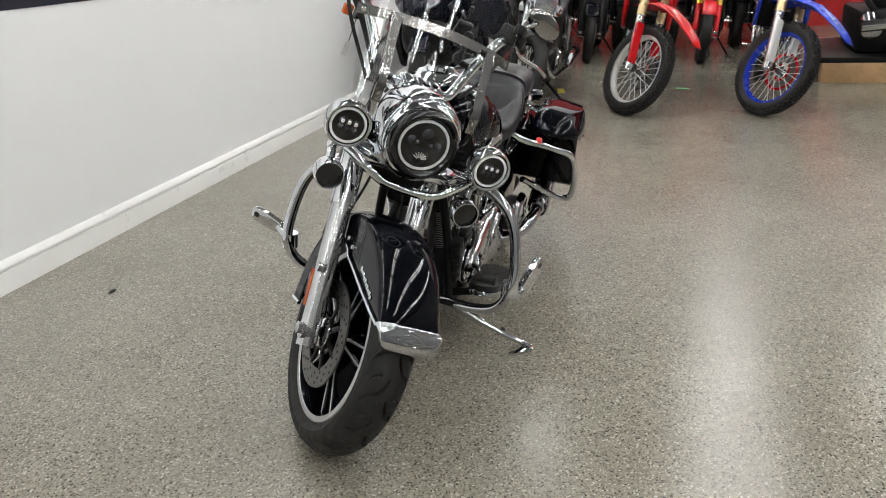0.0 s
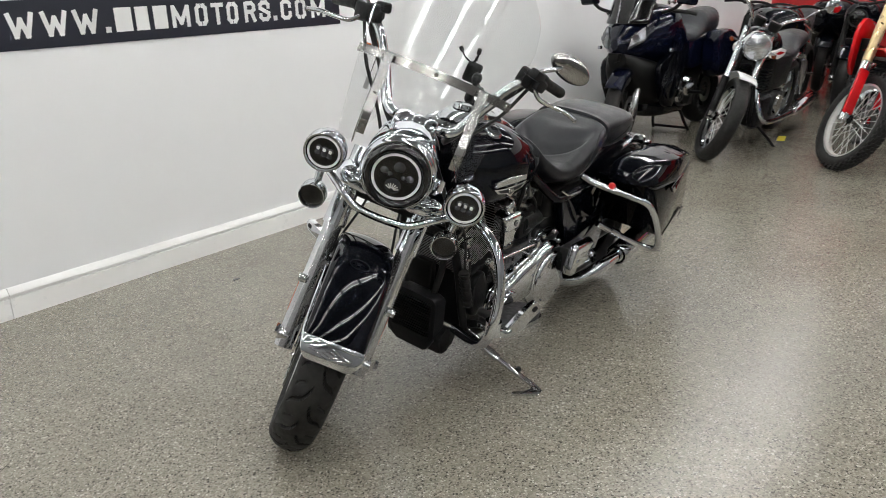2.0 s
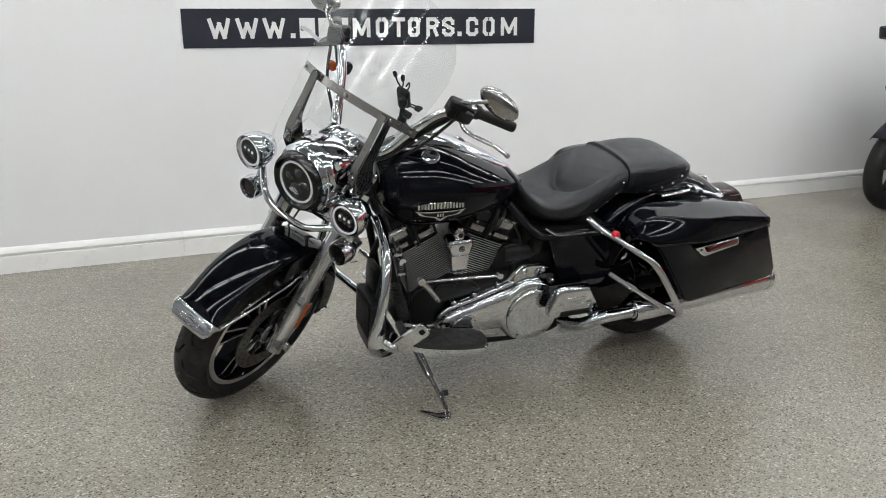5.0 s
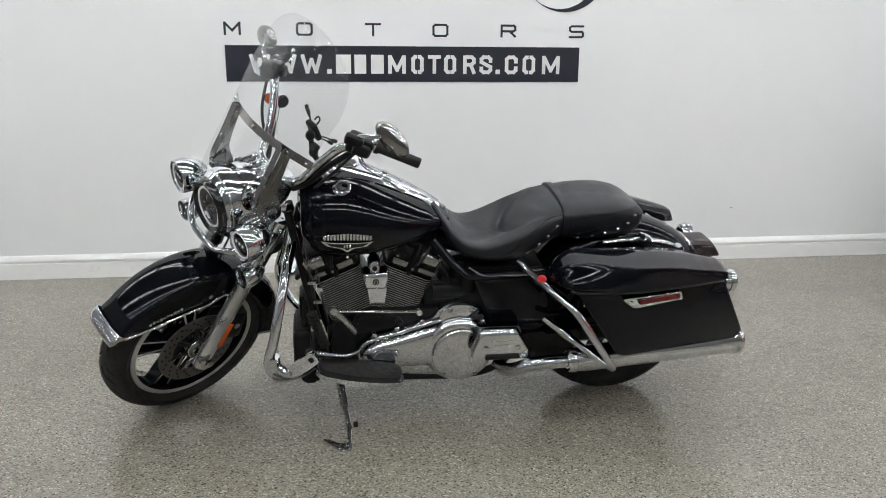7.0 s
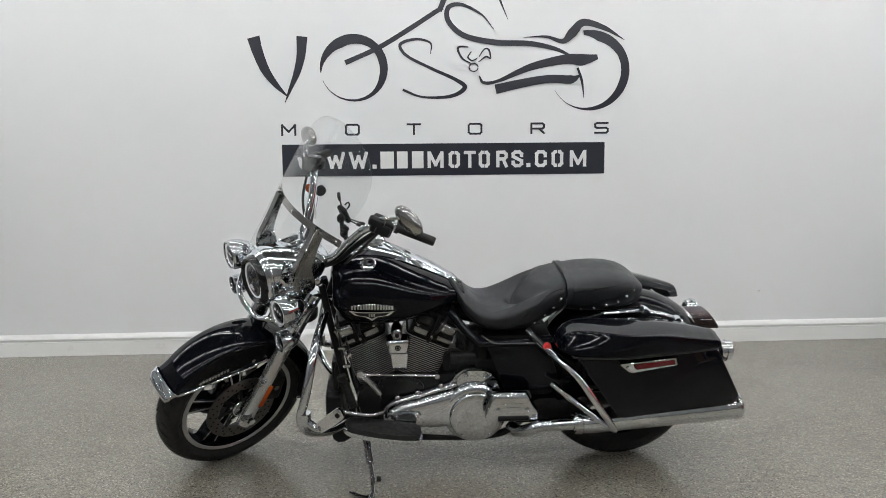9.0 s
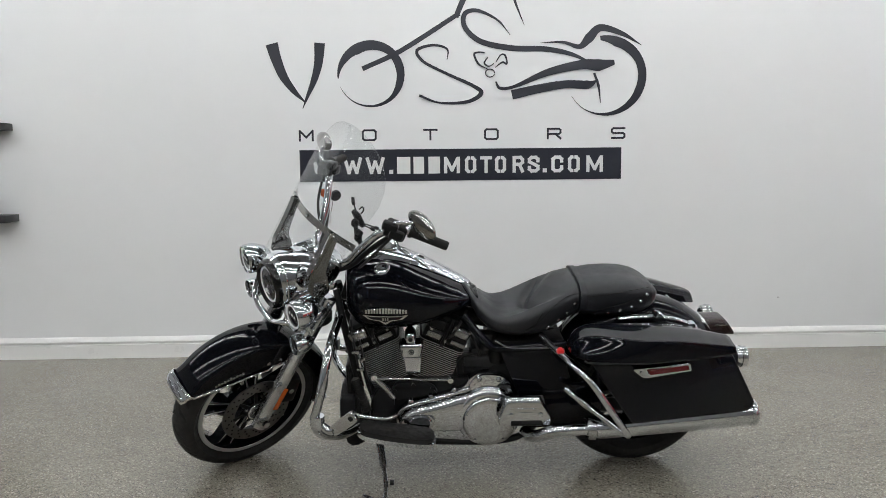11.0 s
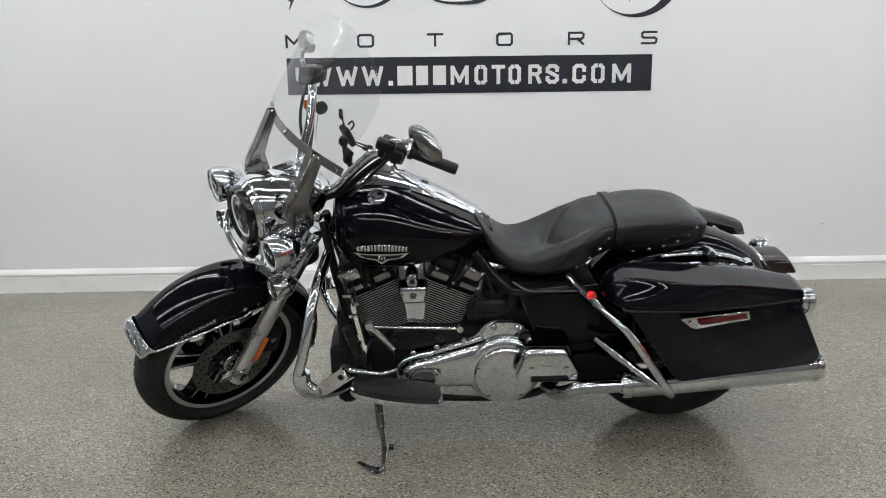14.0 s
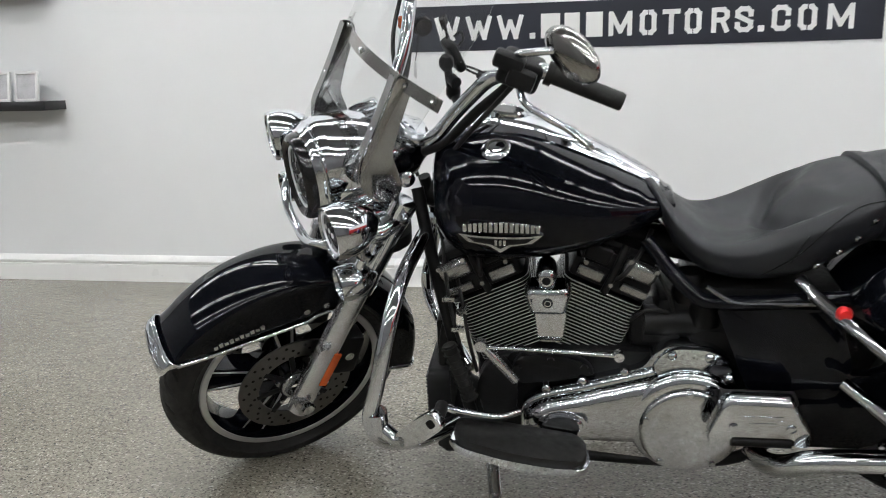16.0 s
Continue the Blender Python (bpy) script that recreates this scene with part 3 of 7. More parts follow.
def tyre_bm(R, hw, rin, segs=96, grooves=0):
    """A tyre round y. grooves: curved tread cuts per side."""
    prof = []
    n = 56 if grooves else 14
    for i in range(n + 1):
        u = -1 + 2 * i / n
        a = u * 1.25
        y = hw * math.sin(a) / math.sin(1.25)
        r = R - (R - (R - 0.62 * hw)) * (1 - math.cos(a)) / (1 - math.cos(1.25))
        prof.append((y, r))
    side = [(-hw * 1.02, R - 0.9 * hw), (-hw * 0.93, rin + 0.022), (-hw * 0.72, rin)]
    side = side[::-1]
    full = side + prof + [(-a, b) for a, b in side[::-1]]
    rings = []
    for k in range(segs):
        th = 2 * math.pi * k / segs
        ring = []
        for y, r in full:
            rr = r
            if grooves and r > R - 0.62 * hw - 0.001:
                v = y / hw
                s = 1 if v > 0 else -1
                w = abs(v)
                if 0.04 < w < 0.9:
                    ph = th * grooves / (2 * math.pi) + (0.5 if s > 0 else 0.0) - 1.05 * w - 0.13 * math.sin(6.0 * w)
                    d = abs((ph + 0.5) % 1.0 - 0.5)
                    if d < 0.066 * min(1.0, (0.97 - w) * 3) and 0.08 < w < 0.90:
                        rr -= 0.0095
                    d2 = abs((ph + 0.97) % 1.0 - 0.5)
                    if d2 < 0.028 and 0.44 < w < 0.80:
                        rr -= 0.005
            ring.append((rr * math.cos(th), y, rr * math.sin(th)))
        rings.append(ring)
    return from_rings(rings, closed=False, cap=False, loop=True)


def spoke_bm(r0, r1, w0, w1, hy0, hy1, ang, split):
    """One flat cast spoke from the hub to the rim."""
    c, s = math.cos(ang), math.sin(ang)
    d0, d1 = split * 0.35, split
    rings = []
    for k in range(5):
        t = k / 4
        r = r0 + (r1 - r0) * t
        off = d0 + (d1 - d0) * t
        w = w0 + (w1 - w0) * t
        h = hy0 + (hy1 - hy0) * t
        ring = []
        for a, b in ((-1, -1), (1, -1), (1, 1), (-1, 1)):
            tx, ty = r, off + a * w
            ring.append((tx * c - ty * s, b * h, tx * s + ty * c))
        rings.append(ring)
    bm = from_rings(rings)
    bmesh.ops.bevel(bm, geom=bm.edges[:], offset=0.002, segments=1, affect="EDGES")
    return bm


def brake_disc(r0, r1, y, holes, parent, m, at):
    d = part("brake_disc", lathe([(y - 0.0025, r0), (y - 0.0025, r1), (y + 0.0025, r1), (y + 0.0025, r0), (y - 0.0025, r0)], seg=72), disc_metal, parent, "drilled steel brake disc", m @ Matrix.Translation(at))
    dots = []
    for i in range(holes):
        a = 2 * math.pi * i / holes
        r = r0 + (r1 - r0) * (0.25, 0.5, 0.75)[i % 3]
        dots.append(lathe([(y - 0.0031, 0), (y - 0.0031, 0.0042), (y + 0.0031, 0.0042), (y + 0.0031, 0)], (r * math.cos(a), 0, r * math.sin(a)), seg=8))
    part("drill_hole", join(*dots), satin_black, d, m=m @ Matrix.Translation(at))
    return d


# front wheel
FW = LOWER @ Matrix.Translation((AX, 0, AZ))
wheel = part("front_wheel", join(lathe([(-0.052, 0.0), (-0.052, 0.03), (-0.035, 0.045), (0.035, 0.045), (0.052, 0.03), (0.052, 0.0)], seg=32),
             lathe([(-0.05, 0.223), (-0.044, 0.240), (-0.03, 0.230), (0.03, 0.230), (0.044, 0.240), (0.05, 0.223), (0.03, 0.214), (-0.03, 0.214), (-0.05, 0.223)], seg=72)), black_paint, bike, "black cast wheel", FW)
part("tyre", tyre_bm(0.321, 0.064, 0.236, 960, 17), rubber, wheel, "black road tyre with curved tread grooves", FW)
part("rim_edge", join(lathe([(-0.051, 0.2225), (-0.0525, 0.224), (-0.0525, 0.2385), (-0.049, 0.241)], seg=90), lathe([(0.051, 0.2225), (0.0525, 0.224), (0.0525, 0.2385), (0.049, 0.241)], seg=90)), rim_metal, wheel, "machined silver rim edge", FW)
for i in range(5):
    for sgn in (-1, 1):
        part("spoke", spoke_bm(0.035, 0.222, 0.013, 0.0105, 0.034, 0.026, 2 * math.pi * i / 5 + 0.3, sgn * 0.027), black_paint, wheel, "", FW)
        part("spoke_edge", spoke_bm(0.06, 0.221, 0.0046, 0.0038, 0.0348, 0.0270, 2 * math.pi * i / 5 + 0.3, sgn * 0.031), rim_metal, wheel, "bright machined spoke edge", FW)
for y in (-0.074, 0.074):
    dsc = brake_disc(0.098, 0.150, y, 54, wheel, FW, (0, 0, 0))
    part("disc_carrier", lathe([(y - 0.006, 0.02), (y - 0.006, 0.045), (y + 0.006, 0.045), (y + 0.006, 0.02)], seg=32), satin_black, wheel, "", FW)
    sg = 1 if y > 0 else -1
    hc = part("hub_cap", lathe([(y + sg * 0.002, 0.043), (y + sg * 0.009, 0.040), (y + sg * 0.012, 0.030), (y + sg * 0.012, 0.016)], seg=36), chrome_dull, wheel, "polished hub cap", FW)
    for i in range(5):
        a = 2 * math.pi * i / 5
        part("hub_bolt", lathe([(y + sg * 0.006, 0.0065), (y + sg * 0.013, 0.006), (y + sg * 0.0135, 0)], (0.058 * math.cos(a), 0, 0.058 * math.sin(a)), "y", 10), chrome, hc, "", FW)
    for i in range(8):
        part("carrier_arm", place_bm(box(0.03, 0.104, -0.007, 0.007, -0.003, 0.003, 0.001), Matrix.Translation((0, y, 0)) @ Matrix.Rotation(2 * math.pi * i / 8, 4, "Y") @ pose(0, 0, 0, -90)), satin_black, wheel, "", FW)

# fork
LEG = Vector((0.57, 0, 1.0)).normalized()
for sy in (-1, 1):
    base = Vector((AX - 0.006, sy * 0.118, AZ - 0.025))
    leg = part("fork_leg", join(tube([base - LEG * 0.02, base + LEG * 0.02, base + LEG * 0.10, base + LEG * 0.40], 0.0285, 20, 4, False),
               tube([base + Vector((0, 0, 0.02)), base + Vector((0, -sy * 0.001, 0.021)) + Vector((0, sy * 0.030, 0))], 0.021, 16, 4, False)), fork_metal, bike, "grey metal fork slider", LOWER)
    top = base + LEG * 0.39
    part("fork_cover", tube([top, top + LEG * 0.008, top + LEG * 0.235], 0.0345, 24, 4, False), chrome, leg, "chrome fork cover", LOWER)
    part("collar", tube([top - LEG * 0.012, top + LEG * 0.006], 0.0355, 24, 4, False), chrome_dull, leg, "", LOWER)
    part("axle_nut", lathe([(-0.012, 0), (-0.012, 0.015), (0.0, 0.017), (0.0, 0)], (AX, sy * 0.158, AZ), seg=6), chrome_dull, leg, "", LOWER)
    mid = base + LEG * 0.20
    part("lug", tube([mid + Vector((-0.03, sy * 0.012, 0.012)), mid + Vector((-0.03, sy * 0.036, 0.012))], 0.013, 14, 2, False), fork_metal, leg, "", LOWER)
    rc = base + LEG * 0.125 + Vector((0.018, sy * 0.0265, 0.004))
    rm = Matrix.Translation(rc) @ Matrix.Rotation(math.atan2(0.57, 1.0), 4, "Y")
    part("reflector", place_bm(box(-0.011, 0.011, -0.0035, 0.0035, -0.052, 0.052, 0.002), rm), amber_lens, leg, "amber side reflector", LOWER)
    cal = base + LEG * 0.13 + Vector((0.075, -sy * 0.022, 0.0))
    caliper = part("brake_caliper", place_bm(box(-0.035, 0.032, -0.032, 0.032, -0.06, 0.06, 0.012), Matrix.Translation(cal) @ Matrix.Rotation(0.35, 4, "Y")), satin_black, bike, "black brake caliper", LOWER)
    part("caliper_badge", place_bm(lathe([(0, 0), (0, 0.012), (0.003, 0.012), (0.003, 0)], seg=16), Matrix.Translation(cal + Vector((0.0, sy * 0.033, 0)))), chrome_dull, caliper, "", LOWER)
    part("brake_hose", tube([cal + Vector((0, 0, 0.05)), cal + Vector((0.06, -sy * 0.01, 0.16)), cal + Vector((0.10, -sy * 0.04, 0.3)), cal + Vector((0.15, -sy * 0.05, 0.45))], 0.004, 8), rubber, caliper, "", LOWER)
part("triple_clamp", slab(round_poly([(0.24, -0.15), (0.24, 0.15), (0.33, 0.15), (0.37, 0.05), (0.37, -0.05), (0.33, -0.15)], 0.03), 0.70, 0.735, "z", 0.004), satin_black, bike, "black lower fork clamp", LOWER)


# front fender: an arched sheet, deep at the sides
def fender_ring(th, r, rin, hw, n=44, lift=0.0):
    ring = []
    drop = min(0.45 * (r - rin), 0.032)
    for j in range(n + 1):
        u = -1 + 2 * j / n
        k = min(abs(u) / 0.8, 1.0)
        y = math.copysign(hw * math.sin(k * math.pi / 2) ** 0.90, u)
        rr = r - drop * (1 - max(math.cos(k * math.pi / 2), 0.0) ** 0.90)
        if abs(u) > 0.8:
            rr = r - drop + (rin - r + drop) * (abs(u) - 0.8) / 0.2
        rr += lift
        y *= 1 + lift * 6
        ring.append((AX + rr * math.cos(th), y, AZ + rr * math.sin(th)))
    return ring


FENDER_R = smooth_table([(-20, 0.357), (20, 0.358), (60, 0.359), (90, 0.3595), (115, 0.360), (132, 0.3605), (138, 0.3605), (144, 0.360), (146.5, 0.358), (148, 0.350), (149, 0.338)], 8)
FENDER_W = smooth_table([(-20, 0.078), (20, 0.083), (60, 0.086), (110, 0.0868), (132, 0.0855), (138, 0.083), (142, 0.080), (145, 0.074), (147, 0.065), (148.2, 0.056), (149, 0.046)], 8)


def fender_dims(deg):
    """Outer radius, lower edge radius and half width at an angle from the axle."""
    r = lerp_table(FENDER_R, deg)[0]
    s = math.sin(radians(max(deg, 5)))
    rin = lerp_table([(-20, 0.262), (30, 0.268), (50, 0.28)], deg)[0] if deg < 48 else min(0.215 / s, r - 0.012)
    if 48 <= deg < 75:
        rin = max(rin, 0.28 - (deg - 48) / 27 * 0.05)
    hw = lerp_table(FENDER_W, deg)[0]
    return r, rin, hw


def fender_sheet(d0, d1, step=2, lift=0.0):
    n = max(2, int((d1 - d0) / step))
    rings = []
    for i in range(n + 1):
        d = d0 + (d1 - d0) * i / n
        rings.append(fender_ring(radians(d), *fender_dims(d), lift=lift))
    return from_rings(rings, closed=False, cap=False)


fender = part("front_fender", fender_sheet(-18, 146), black_paint, bike, "glossy black front fender", LOWER, sharp=60)
sm = fender.modifiers.new("thickness", "SOLIDIFY")
sm.thickness, sm.offset = 0.004, -1
tip = part("fender_tip", fender_sheet(138.5, 149, 0.7, 0.0065), chrome, fender, "chrome fender tip", LOWER, sharp=60)


def tip_point(d, u):
    ring = fender_ring(radians(d), *fender_dims(d), n=80, lift=0.0098)
    return ring[int(round((u + 1) * 40))]


for line in (((141.2, 0.0), (143.0, 0.22), (143.6, 0.42), (144.2, 0.22), (146.0, 0.0), (144.2, -0.22), (143.6, -0.42), (143.0, -0.22), (141.2, 0.0)), ((142.4, 0.0), (143.6, 0.12), (144.8, 0.0), (143.6, -0.12), (142.4, 0.0)), ((140.0, -0.6), (140.2, -0.3), (140.0, 0.0), (140.2, 0.3), (140.0, 0.6))):
    part("tip_emblem", tube([tip_point(*q) for q in line], 0.0016, 8, 2, False), chrome, tip, "raised chrome emblem line", LOWER)
sm = tip.modifiers.new("thickness", "SOLIDIFY")
sm.thickness, sm.offset = 0.003, 1
for sy in (-1, 1):
    edge = []
    for d in range(64, 144, 4):
        r, rin, hw = fender_dims(d)
        edge.append((AX + (rin + 0.004) * math.cos(radians(d)), sy * (hw + 0.003), AZ + (rin + 0.004) * math.sin(radians(d))))
    part("edge_trim", tube(edge, 0.0052, 10, 3), chrome, fender, "chrome edge trim", LOWER)
    badge = part("badge", join(*[box(-0.150 + 0.0125 * i, -0.150 + 0.0125 * i + 0.0100, sy * 0.0875 - 0.0015, sy * 0.0875 + 0.0015, 0.529 + 0.0013 * i - 0.002 * (i % 3 == 0), 0.538 + 0.0013 * i + 0.003 * (i % 2), 0.0008, 1) for i in range(10)]), chrome, fender, "small chrome script badge", LOWER)
    for k in (0.055, 0.105):
        part("bolt", lathe([(0, 0), (0, 0.008), (0.006, 0.006), (0.007, 0)], (AX + k, sy * 0.088, 0.545), seg=10), chrome_dull, fender, "", LOWER)
part("rear_trim", tube([fender_ring(radians(-17), *fender_dims(-17), lift=0.002)[j] for j in range(0, 45, 2)], 0.0055, 8, 2), chrome, fender, "chrome rear trim", LOWER)

# headlamp nacelle and lamps
HX, HZ = 0.12, 0.858
nac_tab = smooth_table([(0.134, 0.099, 0.959, 0.756), (0.146, 0.105, 0.968, 0.746), (0.18, 0.110, 0.980, 0.742), (0.25, 0.106, 0.978, 0.752), (0.32, 0.093, 0.962, 0.775), (0.38, 0.076, 0.945, 0.81), (0.42, 0.05, 0.925, 0.84)], 5)
rings = [[(x, p[0], p[1]) for p in squircle(hw, zt, zb, 48, 0.5, 2.15)] for x, hw, zt, zb in nac_tab]
nac = part("headlamp_nacelle", from_rings(rings), chrome, bike, "chrome headlamp nacelle", FRONT, sharp=60)
part("nacelle_band", join(*[from_rings([[(x + dx, p[0], p[1]) for p in squircle(*[v + q for v, q in zip(lerp_table(nac_tab, x), (e, e, -e))], 48, 0.5, 2.15)] for dx, e in ((-0.004, 0.0), (-0.002, 0.003), (0.002, 0.003), (0.004, 0.0))]) for x in (0.155, 0.30)]), chrome, nac, "", FRONT, sharp=60)


def lamp(at, r, parent, name, rot=None, deep=0.11, halo=True, style="main"):
    """A round lamp that faces forwards: bezel, dark glass, pale ring, inner lenses."""
    m = FRONT @ Matrix.Translation(at)
    if rot is not None:
        m = m @ rot
    ring = [(-0.004, r * 0.76), (-0.014, r * 0.82), (-0.017, r * 0.90), (-0.012, r * 0.97), (-0.004, r * 1.0)] if style == "main" else [(-0.004, r * 0.84), (-0.012, r * 0.88), (-0.013, r * 0.95), (-0.006, r * 1.0)]
    body = part(name, lathe(ring + [(0.02, r * 1.02), (deep * 0.45, r * 0.93), (deep * 0.75, r * 0.68), (deep, r * 0.18), (deep + 0.004, 0)], axis="x", seg=56), lamp_black if style == "main" else chrome, parent, "glossy black lamp housing" if style == "main" else "chrome lamp housing", m, sharp=50)
    part("lamp_face", lathe([(-0.003, 0), (-0.004, r * 0.5), (-0.003, r * 0.885)], axis="x", seg=48), dark_lens, body, "dark lamp glass", m)
    part("dark_ring", lathe([(-0.005, r * 0.885), (-0.0105, r * 0.90), (-0.0105, r * 0.94), (-0.005, r * 0.95)], axis="x", seg=48), satin_black, body, "", m)
    h0, h1 = (0.655, 0.735) if style == "main" else (0.69, 0.80)
    if halo:
        part("halo_ring", lathe([(-0.005, r * h0), (-0.0085, r * (h0 + 0.012)), (-0.0085, r * (h1 - 0.012)), (-0.005, r * h1)], axis="x", seg=48), halo_white, body, "pale ring inside the lamp", m)
    lenses = []
    if style == "main":
        for y, z, q in ((0, 0.030, 0.017), (0, -0.030, 0.024), (-0.038, 0.006, 0.012), (0.038, 0.006, 0.012), (-0.02, 0.002, 0.008), (0.02, 0.002, 0.008)):
            lenses.append(lathe([(-0.012, 0), (-0.010, q * 0.5), (-0.004, q)], (0, y, z), "x", 18))
    else:
        for y in (-0.018, 0, 0.018):
            for z, q in ((0.008, 0.0085), (-0.008, 0.0085)):
                lenses.append(lathe([(-0.010, 0), (-0.008, q * 0.5), (-0.004, q)], (0, y, z), "x", 14))
    if style != "turn":
        for b in lenses:
            part("projector_lens", b, lens_core, body, "", m)
        if style == "main":
            ribs = [place_bm(box(-0.0135, -0.0100, -0.0013, 0.0013, 0.006, 0.021, 0.0005, 1), Matrix.Translation((0, 0, -0.040)) @ Matrix.Rotation(radians(a), 4, "X")) for a in (-66, -44, -22, 0, 22, 44, 66)]
        else:
            ribs = [box(-0.0115, -0.0085, y - 0.0045, y + 0.0045, 0.003, 0.013, 0.0015, 1) for y in (-0.018, 0, 0.018)]
        for b in ribs:
            part("reflector_rib", b, rim_metal, body, "", m)
    else:
        for b in lenses:
            b.free()
    return body


head = lamp((HX + 0.006, 0, HZ), 0.097, nac, "headlamp", deep=0.05)
bar = part("lamp_bar", tube([(0.19, -0.215, 0.79), (0.155, -0.175, 0.775), (0.115, -0.125, 0.758), (0.10, -0.075, 0.735), (0.098, 0, 0.728), (0.10, 0.075, 0.735), (0.115, 0.125, 0.758), (0.155, 0.175, 0.775), (0.19, 0.215, 0.79)], 0.0115, 14), chrome, bike, "chrome lamp bar", FRONT)
part("lower_panel", from_rings([[(x, p[0], p[1]) for p in squircle(hw, zt, zb, 32, 0.5, 3.0)] for x, hw, zt, zb in ((0.155, 0.12, 0.79, 0.752), (0.19, 0.165, 0.80, 0.735), (0.25, 0.172, 0.80, 0.728), (0.30, 0.15, 0.80, 0.74))]), chrome, bike, "chrome panel under the headlamp", FRONT, sharp=60)
for sy in (-1, 1):
    aux = lamp((0.125, sy * 0.212, 0.847), 0.060, bike, "passing_lamp", Matrix.Rotation(radians(-3 * sy), 4, "Z"), 0.10, True, "aux")
    part("lamp_stalk", tube([(0.175, sy * 0.212, 0.80), (0.178, sy * 0.213, 0.775), (0.19, sy * 0.213, 0.76)], 0.014, 12), chrome, aux, "", FRONT)
    sig = lamp((0.135, sy * 0.206, 0.700), 0.040, bike, "turn_signal", None, 0.075, False, "turn")
    part("signal_stalk", tube([(0.165, sy * 0.206, 0.72), (0.18, sy * 0.21, 0.75), (0.19, sy * 0.21, 0.77)], 0.012, 12), chrome, sig, "", FRONT)

# windscreen with its steel straps
def screen_x(y, z):
    return 0.291 + 0.60 * (z - 1.124) + 1.19 * y * y


def screen_outline(y):
    k = min(1.0, abs(y) / 0.25)
    top = 1.25 + 0.200 * math.sqrt(max(0.0, 1 - k ** 2.0))
    a = abs(y)
    low = 1.010 if a < 0.09 else 1.010 - 0.125 * min(1, (a - 0.09) / 0.075) if a < 0.205 else 0.885 + (a - 0.205) / 0.045 * 0.365
    return min(low, top - 0.002), top


cols = []
for i in range(61):
    y = -0.25 + 0.5 * i / 60
    lo, hi = screen_outline(y)
    cols.append([(screen_x(y, lo + (hi - lo) * j / 24), y, lo + (hi - lo) * j / 24) for j in range(25)])
screen = part("windscreen", from_rings(cols, closed=False, cap=False), acrylic, bike, "clear acrylic windscreen", FRONT, sharp=60)
sm = screen.modifiers.new("thickness", "SOLIDIFY")
sm.thickness = 0.0045
screen.visible_shadow = False


def strap(pts, width, thick, normal=(1, 0, 0)):
    rings = []
    P = smooth_path(pts, 8)
    for i, q in enumerate(P):
        d = (P[min(i + 1, len(P) - 1)] - P[max(i - 1, 0)]).normalized()
        n = Vector(normal)
        n = (n - d * n.dot(d)).normalized()
        s = d.cross(n)
        w = width if isinstance(width, (int, float)) else width[0] + (width[1] - width[0]) * i / (len(P) - 1)
        rings.append([q + s * a * w / 2 + n * b * thick / 2 for a, b in ((-1, -1), (1, -1), (1, 1), (-1, 1))])
    return from_rings(rings)


def band_at(y):
    z = 1.124 - 0.56 * y * y
    return Vector((0.291 + 1.19 * y * y - 0.004, y, z))


band = part("screen_band", strap([band_at(y) for y in (-0.238, -0.18, -0.12, -0.06, 0, 0.06, 0.12, 0.18, 0.238)], 0.027, 0.003, (1, 0, -0.5)), steel, screen, "brushed steel band", FRONT)
for y in (-0.222, -0.157, 0.0, 0.157, 0.222):
    q = band_at(y)
    part("band_bolt", lathe([(0.0, 0), (0.0, 0.0075), (-0.005, 0.006), (-0.006, 0)], (q.x - 0.0015, q.y, q.z), "x", 10), chrome, band, "", FRONT)
for sy in (-1, 1):
    plate = round_poly([(0.300, 1.130), (0.326, 1.118), (0.330, 1.098), (0.296, 1.01), (0.280, 0.958), (0.294, 0.91), (0.302, 0.862), (0.266, 0.846), (0.228, 0.858), (0.206, 0.905), (0.214, 0.959), (0.268, 1.06)], 0.016, 4)
    br = part("screen_bracket", slab(plate, sy * 0.1565, sy * 0.1590, "y", 0.0008), bracket_metal, screen, "polished steel bracket", FRONT)
    part("bracket_flange", strap([(0.297, sy * 0.143, 1.128), (0.265, sy * 0.143, 1.06), (0.237, sy * 0.143, 1.005), (0.212, sy * 0.143, 0.957), (0.204, sy * 0.143, 0.905)], 0.024, 0.0025, (1, 0, -0.4)), flange_metal, br, "", FRONT)
    for x, z in ((0.270, 1.02), (0.232, 0.93)):
        part("bracket_bolt", lathe([(0.0, 0), (0.0, 0.0065), (-0.005, 0.005), (-0.006, 0)], (x - 0.022, sy * 0.143, z), "x", 10), chrome, br, "", FRONT)
    part("bracket_latch", lathe([(0, 0.018), (0.006, 0.018), (0.012, 0.012), (0.014, 0)], (0.315, sy * 0.150, 0.885), "y", 18, rot=Matrix.Rotation(math.pi if sy < 0 else 0, 4, "X")), chrome, br, "", FRONT)

